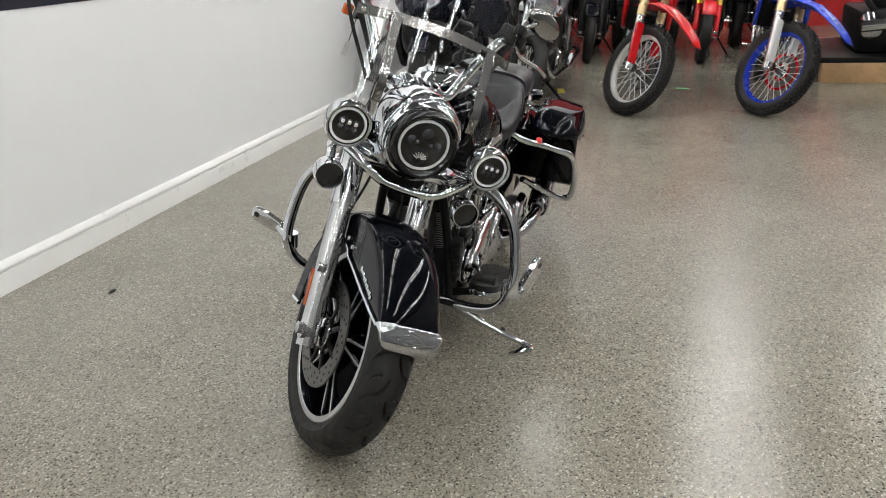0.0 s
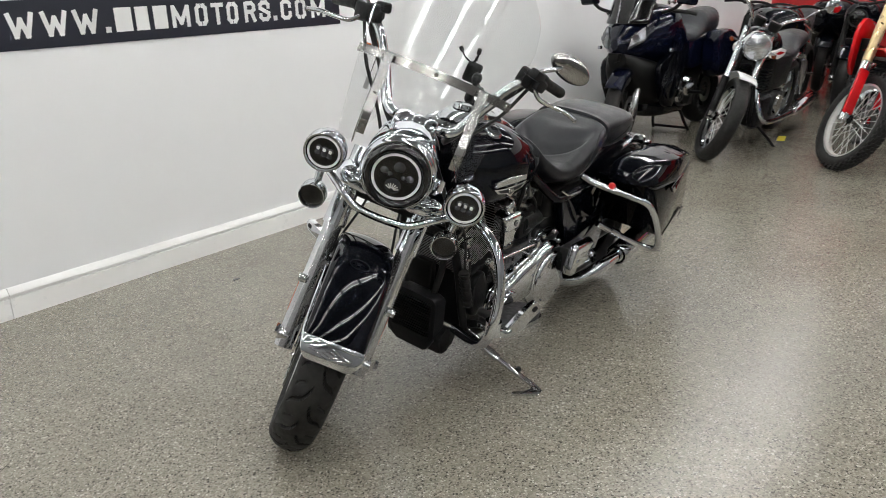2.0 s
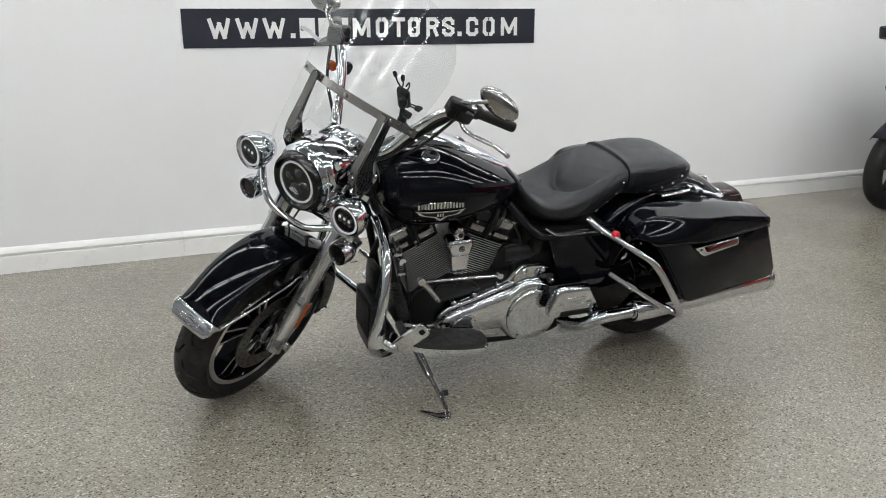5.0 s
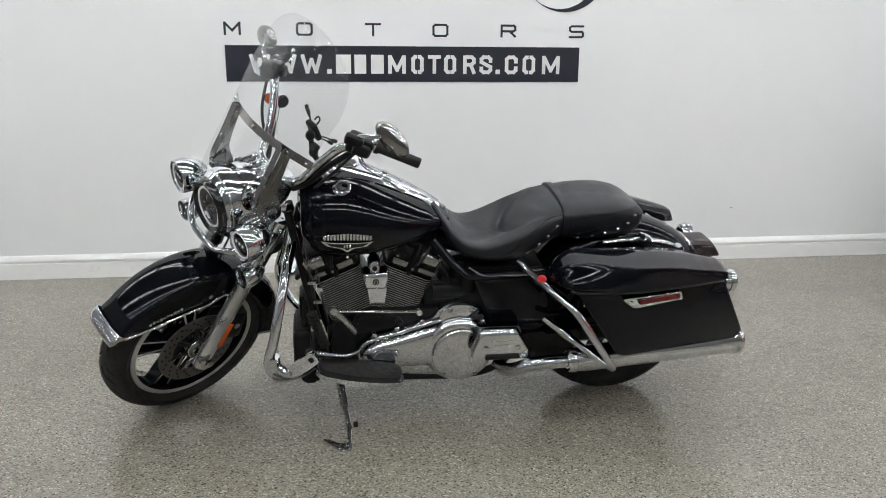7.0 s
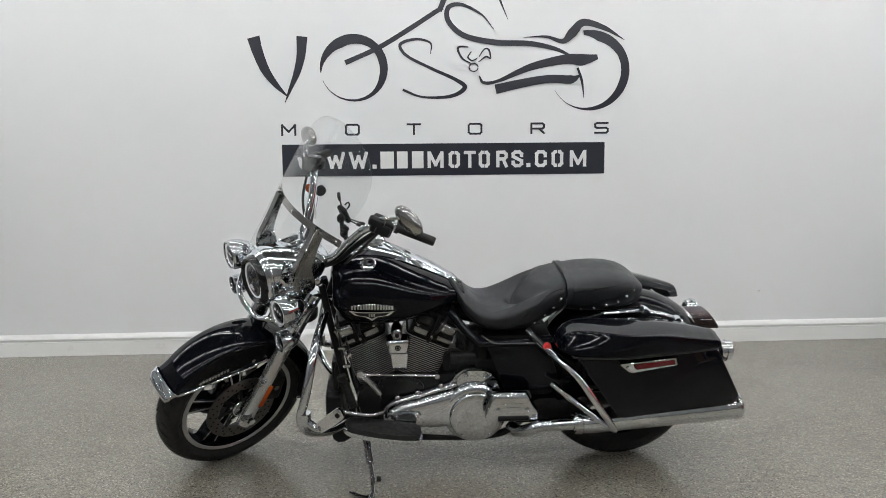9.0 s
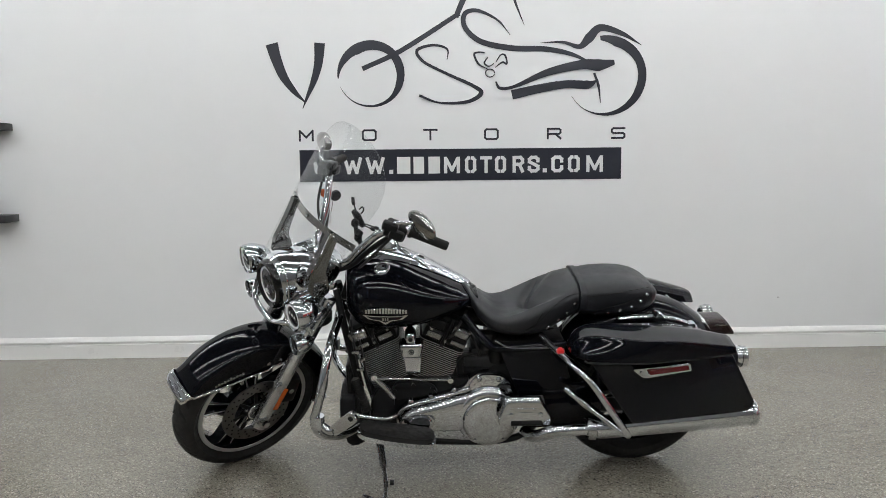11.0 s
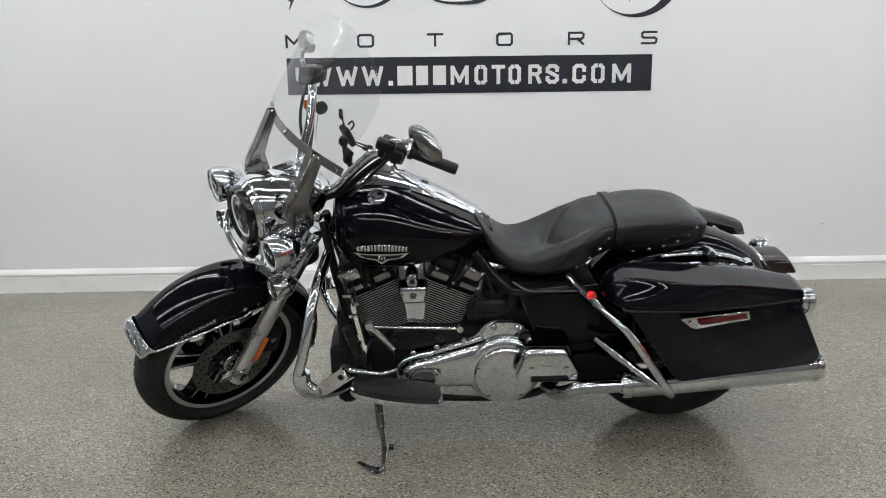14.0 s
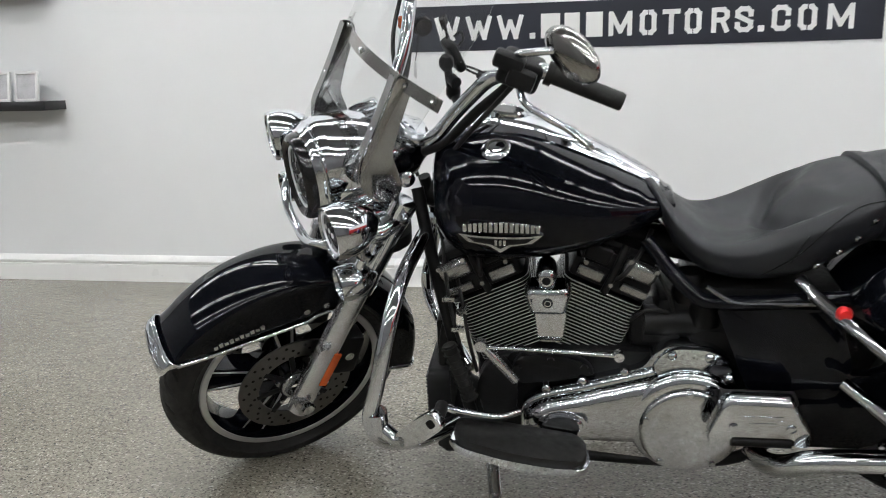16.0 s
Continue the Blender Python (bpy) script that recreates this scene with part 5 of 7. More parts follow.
# engine
case = part("crankcase", slab(round_poly([(0.52, 0.21), (0.53, 0.36), (0.58, 0.425), (0.68, 0.44), (0.80, 0.44), (0.93, 0.44), (1.10, 0.44), (1.12, 0.21), (1.0, 0.17), (0.60, 0.17)], 0.03), -0.125, 0.125, "y", 0.012), engine_black, bike, "black engine case")
for nm, foot, lean in (("front_cylinder", Vector((0.613, 0, 0.455)), -24), ("rear_cylinder", Vector((0.763, 0, 0.455)), 24)):
    cm = Matrix.Translation(foot) @ Matrix.Rotation(radians(lean), 4, "Y")
    cyl = part(nm, place_bm(box(-0.058, 0.058, -0.075, 0.075, -0.05, 0.19, 0.02), cm), engine_black, bike, "black finned cylinder")
    for i in range(20):
        z = -0.032 + i * 0.0083
        w = 0.095
        fin = from_rings([[(p[0], p[1], z + dz) for p in round_poly([(-w * k, -0.098 * k), (w * k, -0.098 * k), (w * k, 0.098 * k), (-w * k, 0.098 * k)], 0.03, 4)] for dz, k in ((0, 0.99), (0.0008, 1.0), (0.0030, 1.0), (0.0038, 0.99))])
        part("fin", place_bm(fin, cm), engine_black, cyl)
        edge = from_rings([[(p[0], p[1], z + dz) for p in round_poly([(-w * k, -0.098 * k), (w * k, -0.098 * k), (w * k, 0.098 * k), (-w * k, 0.098 * k)], 0.03, 4)] for dz, k in ((0.0009, 1.0), (0.0011, 1.008), (0.0027, 1.008), (0.0029, 1.0))])
        part("fin_edge", place_bm(edge, cm), fin_metal, cyl, "bright machined fin edge")
    sd = 1 if lean < 0 else -1
    hd = part("cylinder_head", place_bm(join(box(-0.092, 0.092, -0.095, 0.095, 0.136, 0.185, 0.01), box(-0.085, 0.085, -0.10, 0.10, 0.180, 0.225, 0.014)), cm), engine_black, cyl, "black cylinder head")
    part("rocker_cover", place_bm(box(-0.078, 0.078, -0.095, 0.095, 0.222, 0.252, 0.014), cm), engine_black, cyl)
    part("rocker_block", place_bm(box(*sorted((-0.086 * sd, -0.006 * sd)), -0.120, -0.08, 0.186, 0.232, 0.016, 4), cm), rocker_metal, hd, "satin metal rocker block")
    part("rocker_block", place_bm(box(*sorted((0.022 * sd, 0.080 * sd)), -0.112, -0.08, 0.192, 0.232, 0.008, 3), cm), engine_black, hd)
    part("head_plate", place_bm(box(*sorted((-0.086 * sd, -0.024 * sd)), -0.112, -0.09, 0.152, 0.170, 0.004), cm), rocker_metal, hd, "satin head plate")
    part("head_plate", place_bm(box(*sorted((0.018 * sd, 0.078 * sd)), -0.110, -0.09, 0.150, 0.174, 0.004), cm), rocker_metal, hd, "satin head plate")
    for x, z in ((-0.076 * sd, 0.228), (-0.016 * sd, 0.228), (0.0, 0.16), (0.07 * sd, 0.188)):
        part("head_bolt", place_bm(lathe([(-0.124, 0), (-0.124, 0.0055), (-0.10, 0.0055)], (x, 0, z), "y", 8), cm), rocker_metal, hd)
    part("head_strut", place_bm(tube([(0.004 * sd, -0.112, 0.135), (0.004 * sd, -0.115, 0.20), (0.004 * sd, -0.10, 0.25)], 0.009, 10), cm), satin_black, hd)
    part("spark_lead", place_bm(tube([(0.0, -0.09, 0.17), (0.01, -0.13, 0.19), (0.03, -0.10, 0.25), (0.04, -0.05, 0.29)], 0.0055, 8), cm), rubber, cyl)
    part("push_rod", place_bm(tube([(0.0, 0.115, -0.02), (0.0, 0.115, 0.19)], 0.012, 12, 2, False), cm), chrome, cyl)
# horn cover between the cylinders
def horn_ring(y, k, dz=0.0):
    o = round_poly([(-0.052, 0.018), (-0.040, -0.034), (0.040, -0.034), (0.052, 0.018), (0.040, 0.034), (-0.040, 0.034)], 0.010, 4)
    return [(0.694 + p[0] * k, y, 0.588 + dz + p[1] * k) for p in o]


horn = part("horn_cover", from_rings([horn_ring(-0.13, 1.0), horn_ring(-0.158, 1.0), horn_ring(-0.172, 0.97), horn_ring(-0.183, 0.86), horn_ring(-0.188, 0.70), horn_ring(-0.189, 0.40)]), chrome, bike, "chrome horn cover", sharp=50)
part("horn_lower", from_rings([[(0.700 + p[0] * k, y, 0.520 + p[1] * k) for p in round_poly([(-0.036, 0.038), (-0.026, -0.038), (0.026, -0.038), (0.036, 0.038)], 0.009, 4)] for y, k in ((-0.12, 1.0), (-0.163, 1.0), (-0.168, 0.95), (-0.169, 0.5))]), chrome_dull, horn, "polished lower plate", sharp=40)
part("horn_dome", from_rings([[(0.691 + 0.023 * k * math.cos(a), y, 0.632 + 0.034 * k * math.sin(a)) for a in [2 * math.pi * i / 28 for i in range(28)]] for y, k in ((-0.11, 1.0), (-0.150, 1.0), (-0.166, 0.9), (-0.175, 0.66), (-0.178, 0.3))]), chrome, horn, "rounded chrome dome", sharp=60)
part("horn_disc", lathe([(0, 0), (0, 0.012), (-0.003, 0.011), (-0.003, 0)], (0.694, -0.188, 0.588), "y", 20), satin_black, horn)
part("disc_ring", lathe([(0, 0.008), (-0.0045, 0.0075), (-0.0045, 0.0055), (0, 0.005)], (0.694, -0.188, 0.588), "y", 20), chrome, horn)
part("horn_bolt", lathe([(0, 0), (0, 0.011), (-0.006, 0.009), (-0.007, 0)], (0.691, -0.173, 0.634), "y", 12), satin_black, horn)

# Filler block added to darken the gap between frame and engine.
part("engine_filler", box(0.525, 0.610, -0.075, 0.075, 0.25, 0.48, 0.02), engine_black, bike, "black filler block ahead of the engine")

# primary drive cover
outline = round_poly([(0.626, 0.272), (0.636, 0.318), (0.672, 0.346), (0.74, 0.364), (0.85, 0.396), (0.905, 0.416), (0.925, 0.450), (0.955, 0.472), (1.03, 0.472), (1.075, 0.452), (1.102, 0.410), (1.112, 0.32), (1.095, 0.245), (1.05, 0.195), (1.0, 0.172), (0.93, 0.172), (0.80, 0.184), (0.68, 0.205), (0.635, 0.238)], 0.03, 4)
prim = part("primary_cover", from_rings([[(0.86 + (p[0] - 0.86) * k, y, 0.31 + (p[1] - 0.31) * k) for p in outline] for y, k in ((-0.11, 1.0), (-0.140, 1.0), (-0.146, 0.994), (-0.149, 0.985), (-0.150, 0.95))]), chrome, bike, "polished primary drive cover", sharp=50)
pod = round_poly([(0.646, 0.250), (0.650, 0.300), (0.686, 0.328), (0.78, 0.352), (0.88, 0.380), (0.96, 0.400), (1.00, 0.395), (1.02, 0.30), (1.0, 0.232), (0.90, 0.226), (0.78, 0.226), (0.69, 0.228)], 0.03, 5)
part("primary_dome", from_rings([[(0.85 + (p[0] - 0.85) * k, y, 0.305 + (p[1] - 0.305) * kz) for p in pod] for y, k, kz in ((-0.145, 1.02, 1.05), (-0.154, 1.018, 1.04), (-0.163, 1.008, 1.0), (-0.170, 0.992, 0.94), (-0.176, 0.965, 0.84), (-0.1805, 0.93, 0.70), (-0.1835, 0.89, 0.52), (-0.185, 0.84, 0.30), (-0.1853, 0.78, 0.10))]), chrome_dull, prim, "polished raised cover face", sharp=70)
part("primary_lip", tube([(x, -0.158, z) for x, z in ((0.640, 0.255), (0.645, 0.310), (0.68, 0.338), (0.76, 0.360), (0.86, 0.390), (0.925, 0.410))], 0.009, 12), chrome, prim, "chrome edge")
part("primary_ear", slab(round_poly([(0.915, 0.41), (0.940, 0.455), (0.970, 0.470), (1.035, 0.468), (1.075, 0.449), (1.098, 0.40), (1.0, 0.38)], 0.02, 4), -0.162, -0.145, "y", 0.006), chrome, prim, "chrome upper ear")
part("clutch_housing", lathe([(-0.15, 0.132), (-0.166, 0.130), (-0.178, 0.124), (-0.186, 0.114), (-0.188, 0.104), (-0.188, 0.0)], (1.000, 0, 0.290), "y", 64), chrome, prim, "chrome clutch housing")
derby = part("clutch_cover", lathe([(-0.185, 0.106), (-0.194, 0.105), (-0.199, 0.101), (-0.2015, 0.095), (-0.2025, 0.080), (-0.2035, 0.050), (-0.204, 0.0)], (1.001, 0, 0.282), "y", 64), chrome_dull, prim, "round polished clutch cover")
for i in range(5):
    a = radians(90 + 72 * i)
    part("cover_screw", lathe([(-0.199, 0.0065), (-0.205, 0.006), (-0.2065, 0)], (1.001 + 0.097 * math.cos(a), 0, 0.282 + 0.097 * math.sin(a)), "y", 10), chrome_dull, derby)
part("inspection_cover", slab([(0.727 + 0.047 * math.cos(2 * math.pi * i / 32), 0.281 + 0.027 * math.sin(2 * math.pi * i / 32)) for i in range(32)], -0.197, -0.165, "y", 0.006), chrome, prim, "chrome oval inspection cover")
part("inspection_rim", slab([(0.727 + 0.056 * math.cos(2 * math.pi * i / 32), 0.281 + 0.035 * math.sin(2 * math.pi * i / 32)) for i in range(32)], -0.188, -0.165, "y", 0.004), chrome_dull, prim)
for x, z in ((0.690, 0.360), (0.770, 0.382), (0.862, 0.408), (0.962, 0.454), (1.040, 0.450), (0.655, 0.240), (1.085, 0.40)):
    part("case_screw", lathe([(-0.140, 0.0105), (-0.166, 0.010), (-0.170, 0.006), (-0.171, 0)], (x, 0, z), "y", 12), chrome, prim)
part("transmission", box(0.93, 1.12, -0.10, 0.12, 0.40, 0.56, 0.02), engine_black, bike)
part("oil_filler", lathe([(0, 0.035), (0.06, 0.034), (0.068, 0.028), (0.068, 0)], (1.0, -0.075, 0.55), "z", 24), satin_black, bike)
part("starter", place_bm(lathe([(-0.09, 0), (-0.09, 0.036), (0.09, 0.036), (0.09, 0)], axis="x", seg=24), Matrix.Translation((0.995, -0.085, 0.50))), engine_black, bike)
part("gear_case", join(box(0.875, 1.02, -0.105, 0.0, 0.44, 0.525, 0.012), box(0.90, 0.985, -0.112, -0.09, 0.455, 0.515, 0.008)), engine_black, bike)
part("shift_rod", tube([(0.548, -0.195, 0.482), (0.85, -0.195, 0.468)], 0.0052, 10, 2, False), chrome, bike, "chrome shift rod")
part("shift_arm", join(tube([(0.548, -0.19, 0.484), (0.585, -0.19, 0.442), (0.622, -0.18, 0.39)], 0.011, 10), lathe([(-0.205, 0), (-0.205, 0.013), (-0.185, 0.013), (-0.185, 0)], (0.548, 0, 0.486), "y", 16)), fork_metal, bike)
part("rod_end", lathe([(-0.206, 0), (-0.206, 0.011), (-0.184, 0.011), (-0.184, 0)], (0.846, 0, 0.469), "y", 12), chrome, bike)
part("toe_lever", tube([(0.465, -0.24, 0.352), (0.52, -0.235, 0.335), (0.585, -0.22, 0.318), (0.63, -0.19, 0.315)], 0.009, 10), chrome, bike, "chrome toe lever")
part("toe_peg", tube([(0.462, -0.235, 0.352), (0.458, -0.30, 0.352)], 0.015, 12, 2, False), rubber, bike)

pedal = part("brake_pedal", tube([(0.450, 0.235, 0.412), (0.500, 0.215, 0.37), (0.560, 0.200, 0.31), (0.620, 0.180, 0.285)], 0.010, 10), chrome, bike, "chrome brake pedal arm")
part("pedal_pad", place_bm(box(-0.036, 0.036, -0.030, 0.030, -0.009, 0.009, 0.007, 3), Matrix.Translation((0.432, 0.250, 0.428)) @ Matrix.Rotation(radians(-38), 4, "Y")), rubber, pedal, "black rubber pedal pad")

# crash guard with highway pegs
part("crash_guard", tube([(0.415, -0.03, 0.70), (0.41, -0.14, 0.695), (0.395, -0.25, 0.668), (0.378, -0.328, 0.60), (0.352, -0.364, 0.48), (0.330, -0.364, 0.39), (0.352, -0.325, 0.315), (0.42, -0.235, 0.262), (0.48, -0.13, 0.235)], 0.0165, 16), chrome, bike, "chrome engine guard")
part("crash_guard", mirror_y(tube([(0.415, -0.03, 0.70), (0.41, -0.14, 0.695), (0.395, -0.25, 0.668), (0.378, -0.328, 0.60), (0.352, -0.364, 0.48), (0.330, -0.364, 0.39), (0.352, -0.325, 0.315), (0.42, -0.235, 0.262), (0.48, -0.13, 0.235)], 0.0165, 16)), chrome, bike)
for sy, p0, p1 in ((-1, Vector((0.405, -0.388, 0.368)), Vector((0.488, -0.424, 0.448))), (1, Vector((0.425, 0.44, 0.388)), Vector((0.442, 0.544, 0.417)))):
    pegc = part("highway_peg", join(tube([(0.345, sy * 0.360, 0.385), (0.385, sy * 0.378, 0.362), p0], 0.016, 12), lathe([(-0.024, 0), (-0.024, 0.025), (0.024, 0.025), (0.024, 0)], (0.343, sy * 0.362, 0.392), "z", 18)), chrome, bike, "chrome highway peg")
    plen = (p1 - p0).length
    pd_ = part("peg_pad", place_bm(slab(round_poly([(-0.019, -0.012), (0.019, -0.012), (0.023, plen * 0.5), (0.021, plen), (-0.021, plen), (-0.023, plen * 0.5)], 0.012, 5), -0.010, 0.010, "z", 0.004, 3), aim(p0, p1 - p0) @ Matrix.Rotation(radians(90), 4, "Y")), chrome_dull, pegc, "polished metal peg pad")
    part("pad_slot", place_bm(slab(round_poly([(-0.009, plen - 0.030), (0.009, plen - 0.030), (0.009, plen - 0.010), (-0.009, plen - 0.010)], 0.007, 4), -0.0108, 0.0108, "z"), aim(p0, p1 - p0) @ Matrix.Rotation(radians(90), 4, "Y")), satin_black, pd_)
for sy in (-1, 1):
    # floorboard: rubber pad on a chrome tray
    bo = round_poly([(0.484, sy * 0.205), (0.478, sy * 0.275), (0.51, sy * 0.303), (0.60, sy * 0.318), (0.70, sy * 0.318), (0.772, sy * 0.306), (0.790, sy * 0.285), (0.785, sy * 0.205)], 0.03)
    tilt = Matrix.Translation((0.48, 0, 0.288)) @ Matrix.Rotation(radians(9.0), 4, "Y") @ Matrix.Translation((-0.48, 0, 0))
    board = part("floorboard", place_bm(slab(bo, -0.012, 0.006, "z", 0.004), tilt), chrome, bike, "chrome rider floorboard")
    part("board_pad", place_bm(slab([(0.63 + (p[0] - 0.63) * 0.95, p[1] * 0.985) for p in bo], 0.006, 0.024, "z", 0.006), tilt), rubber, board, "black rubber pad")
    part("board_bracket", tube([(0.54, sy * 0.10, 0.225), (0.54, sy * 0.22, 0.262)], 0.014, 10, 2, False), satin_black, board)
    part("board_bracket", tube([(0.70, sy * 0.10, 0.205), (0.70, sy * 0.22, 0.236)], 0.014, 10, 2, False), satin_black, board)
    po = round_poly([(1.032, 0.298), (1.030, 0.330), (1.056, 0.405), (1.070, 0.418), (1.195, 0.416), (1.218, 0.370), (1.239, 0.333), (1.239, 0.300), (1.208, 0.300), (1.206, 0.325), (1.075, 0.325), (1.072, 0.298)], 0.008, 3)
    pf = part("passenger_board", from_rings([[(1.135 + (p[0] - 1.135) * kx, sy * y, 0.30 + (p[1] - 0.30) * kz) for p in po] for y, kx, kz in ((0.228, 0.99, 0.93), (0.234, 1.0, 0.975), (0.242, 1.0, 0.975), (0.251, 0.99, 0.945), (0.257, 0.977, 0.89), (0.260, 0.965, 0.84), (0.2612, 0.955, 0.80))]), chrome_dull, bike, "folded chrome passenger floorboard", sharp=50)
    part("board_pad", box(1.062, 1.215, sy * 0.205 - 0.022, sy * 0.205 + 0.022, 0.290, 0.390, 0.005), rubber, pf, "black rubber pad")
    part("board_stay", tube([(1.10, sy * 0.12, 0.29), (1.12, sy * 0.21, 0.30)], 0.016, 10, 2, False), satin_black, pf)
    part("board_hinge", tube([(1.080, sy * 0.250, 0.303), (1.201, sy * 0.250, 0.303)], 0.012, 12, 2, False), satin_black, pf)
    for x0, x1, z in ((1.098, 1.178, 0.368), (1.110, 1.166, 0.352)):
        part("raised_bar", box(x0, x1, sy * 0.2605 - 0.0022, sy * 0.2605 + 0.0022, z - 0.005, z + 0.005, 0.0018), chrome_dull, pf)
    for x in (1.080, 1.196):
        part("board_screw", lathe([(0, 0), (0, 0.010), (0.004, 0.009), (0.006, 0.005), (0.0062, 0)], (x, sy * 0.2608, 0.345), "y", 12, rot=Matrix.Rotation(math.pi if sy < 0 else 0, 4, "X")), chrome, pf)

# hoses, wiring and small cases round the engine
rib = part("ribbed_hose", tube([(0.470, -0.150, 0.46), (0.492, -0.152, 0.39), (0.515, -0.150, 0.32)], 0.016, 12, 6), rubber, bike, "ribbed black hose")
for i in range(9):
    q = Vector((0.470, -0.150, 0.455)).lerp(Vector((0.513, -0.150, 0.325)), i / 8)
    part("hose_rib", tube([q, q + Vector((0.0015, 0, -0.005))], 0.0195, 12, 2, False), rubber, rib)
part("cam_case", join(slab(round_poly([(0.61, 0.40), (0.63, 0.435), (0.72, 0.44), (0.78, 0.42), (0.80, 0.39), (0.72, 0.375), (0.63, 0.36)], 0.012, 3), -0.150, -0.12, "y", 0.006)), engine_black, bike, "black cast case")
for x, z in ((0.625, 0.405), (0.70, 0.428), (0.775, 0.412)):
    part("case_bolt", lathe([(-0.150, 0.008), (-0.156, 0.0075), (-0.157, 0)], (x, 0, z), "y", 10), engine_black, bike)
part("side_case", slab(round_poly([(0.535, 0.30), (0.545, 0.40), (0.60, 0.425), (0.625, 0.36), (0.62, 0.27), (0.56, 0.25)], 0.02, 3), -0.150, -0.12, "y", 0.008), engine_black, bike, "black cast case")
for q in (((0.455, -0.07, 0.68), (0.470, -0.13, 0.60), (0.485, -0.14, 0.50), (0.50, -0.13, 0.42)), ((0.47, -0.05, 0.66), (0.50, -0.12, 0.56), (0.515, -0.14, 0.47), (0.53, -0.13, 0.38)), ((0.93, -0.09, 0.62), (0.955, -0.11, 0.57), (0.97, -0.10, 0.52)), ((0.945, -0.06, 0.63), (0.985, -0.09, 0.585), (1.01, -0.09, 0.54)), ((0.875, -0.10, 0.505), (0.905, -0.118, 0.54), (0.945, -0.11, 0.535), (0.97, -0.09, 0.51))):
    part("wire", tube(q, 0.0045, 8), rubber, bike)
for x, z in ((0.475, 0.575), (0.492, 0.50)):
    part("clip", box(x - 0.014, x + 0.014, -0.156, -0.142, z - 0.006, z + 0.006, 0.002), chrome_dull, bike)
part("sensor", lathe([(-0.135, 0), (-0.135, 0.012), (-0.11, 0.014)], (0.50, 0, 0.535), "y", 12), chrome_dull, bike, "small metal fitting")
part("canister", lathe([(0, 0), (0, 0.034), (0.06, 0.036), (0.075, 0.028), (0.075, 0)], (1.035, -0.10, 0.505), "z", 24), satin_black, bike, "black cylindrical canister")

# side stand
stand = part("side_stand", join(tube([(0.555, -0.13, 0.195), (0.568, -0.20, 0.160), (0.578, -0.26, 0.130)], 0.016, 12), tube([(0.576, -0.25, 0.135), (0.588, -0.33, 0.104), (0.588, -0.40, 0.088), (0.58, -0.436, 0.083)], 0.0095, 10)), chrome_dull, bike, "extended metal side stand")
part("stand_foot", slab(round_poly([(0.555, -0.408), (0.505, -0.372), (0.497, -0.380), (0.56, -0.447), (0.592, -0.442), (0.598, -0.405)], 0.008), 0.074, 0.084, "z", 0.002), chrome_dull, stand, "flat stand foot", Matrix.Rotation(0, 4, "X"))
part("stand_button", lathe([(-0.008, 0), (-0.008, 0.011), (0.008, 0.011), (0.008, 0)], (0.612, -0.326, 0.100), "x", 14), satin_black, stand)

# rear wheel, fender, lamps
RW = Matrix.Translation((1.625, 0, 0.32))
rw = part("rear_wheel", join(lathe([(-0.07, 0.0), (-0.07, 0.05), (0.07, 0.05), (0.07, 0.0)], seg=32), lathe([(-0.065, 0.19), (-0.055, 0.212), (0.055, 0.212), (0.065, 0.19), (0.0, 0.185), (-0.065, 0.19)], seg=60)), black_paint, bike, "black cast rear wheel", RW)
for i in range(10):
    part("spoke", spoke_bm(0.04, 0.19, 0.012, 0.01, 0.045, 0.035, 2 * math.pi * i / 10, 0.0), black_paint, rw, "", RW)
part("tyre", tyre_bm(0.32, 0.088, 0.208, 480, 18), rubber, rw, "black rear tyre", RW)


def rear_ring(d):
    th = radians(d)
    r, hw = 0.408, lerp_table([(0, 0.095), (60, 0.112), (130, 0.112)], d)[0]
    out = []
    for j in range(33):
        u = -1 + j / 16
        a = min(abs(u) / 0.86, 1) * math.pi / 2
        rr = r - 0.082 * (1 - math.cos(a)) - (0.075 * (abs(u) - 0.86) / 0.14 if abs(u) > 0.86 else 0)
        out.append((1.625 + rr * math.cos(th), math.copysign(hw * math.sin(a) ** 0.92, u), 0.335 + rr * math.sin(th)))
    return out


rf = part("rear_fender", from_rings([rear_ring(d) for d in range(4, 150, 4)], closed=False, cap=False), black_paint, bike, "glossy black rear fender", sharp=60)
sm = rf.modifiers.new("thickness", "SOLIDIFY")
sm.thickness = 0.004


def tail_ring(x, hw, e=0.0):
    """A section of the tail lamp, raked back towards its foot."""
    return [(x + (0.640 - p[1]) * 0.70, p[0], p[1]) for p in squircle(hw, 0.646 + e, 0.572 - e, 40, 0.5, 3.4)]


tl = part("tail_lamp", from_rings([tail_ring(1.860, 0.050, -0.004), tail_ring(1.878, 0.060, 0.002), tail_ring(1.884, 0.0625, 0.004), tail_ring(1.894, 0.0625, 0.004), tail_ring(1.897, 0.059, 0.001)]), chrome, bike, "chrome tail lamp housing", sharp=45)
lens_rings = [tail_ring(1.896, 0.060)]
for k in range(7):
    x = 1.902 + k * 0.0105
    lens_rings += [tail_ring(x, 0.0592, -0.0006), tail_ring(x + 0.0015, 0.0605), tail_ring(x + 0.0088, 0.0605)]
lens_rings += [tail_ring(1.980, 0.0585, -0.002), tail_ring(1.983, 0.054, -0.006)]
part("tail_lens", from_rings(lens_rings), tail_glass, tl, "dark smoked red ribbed lens", sharp=25)
part("lens_stripe", box(1.935, 1.985, -0.0612, 0.0612, 0.622, 0.6255, 0.001), chrome_dull, tl, "thin bright strip")
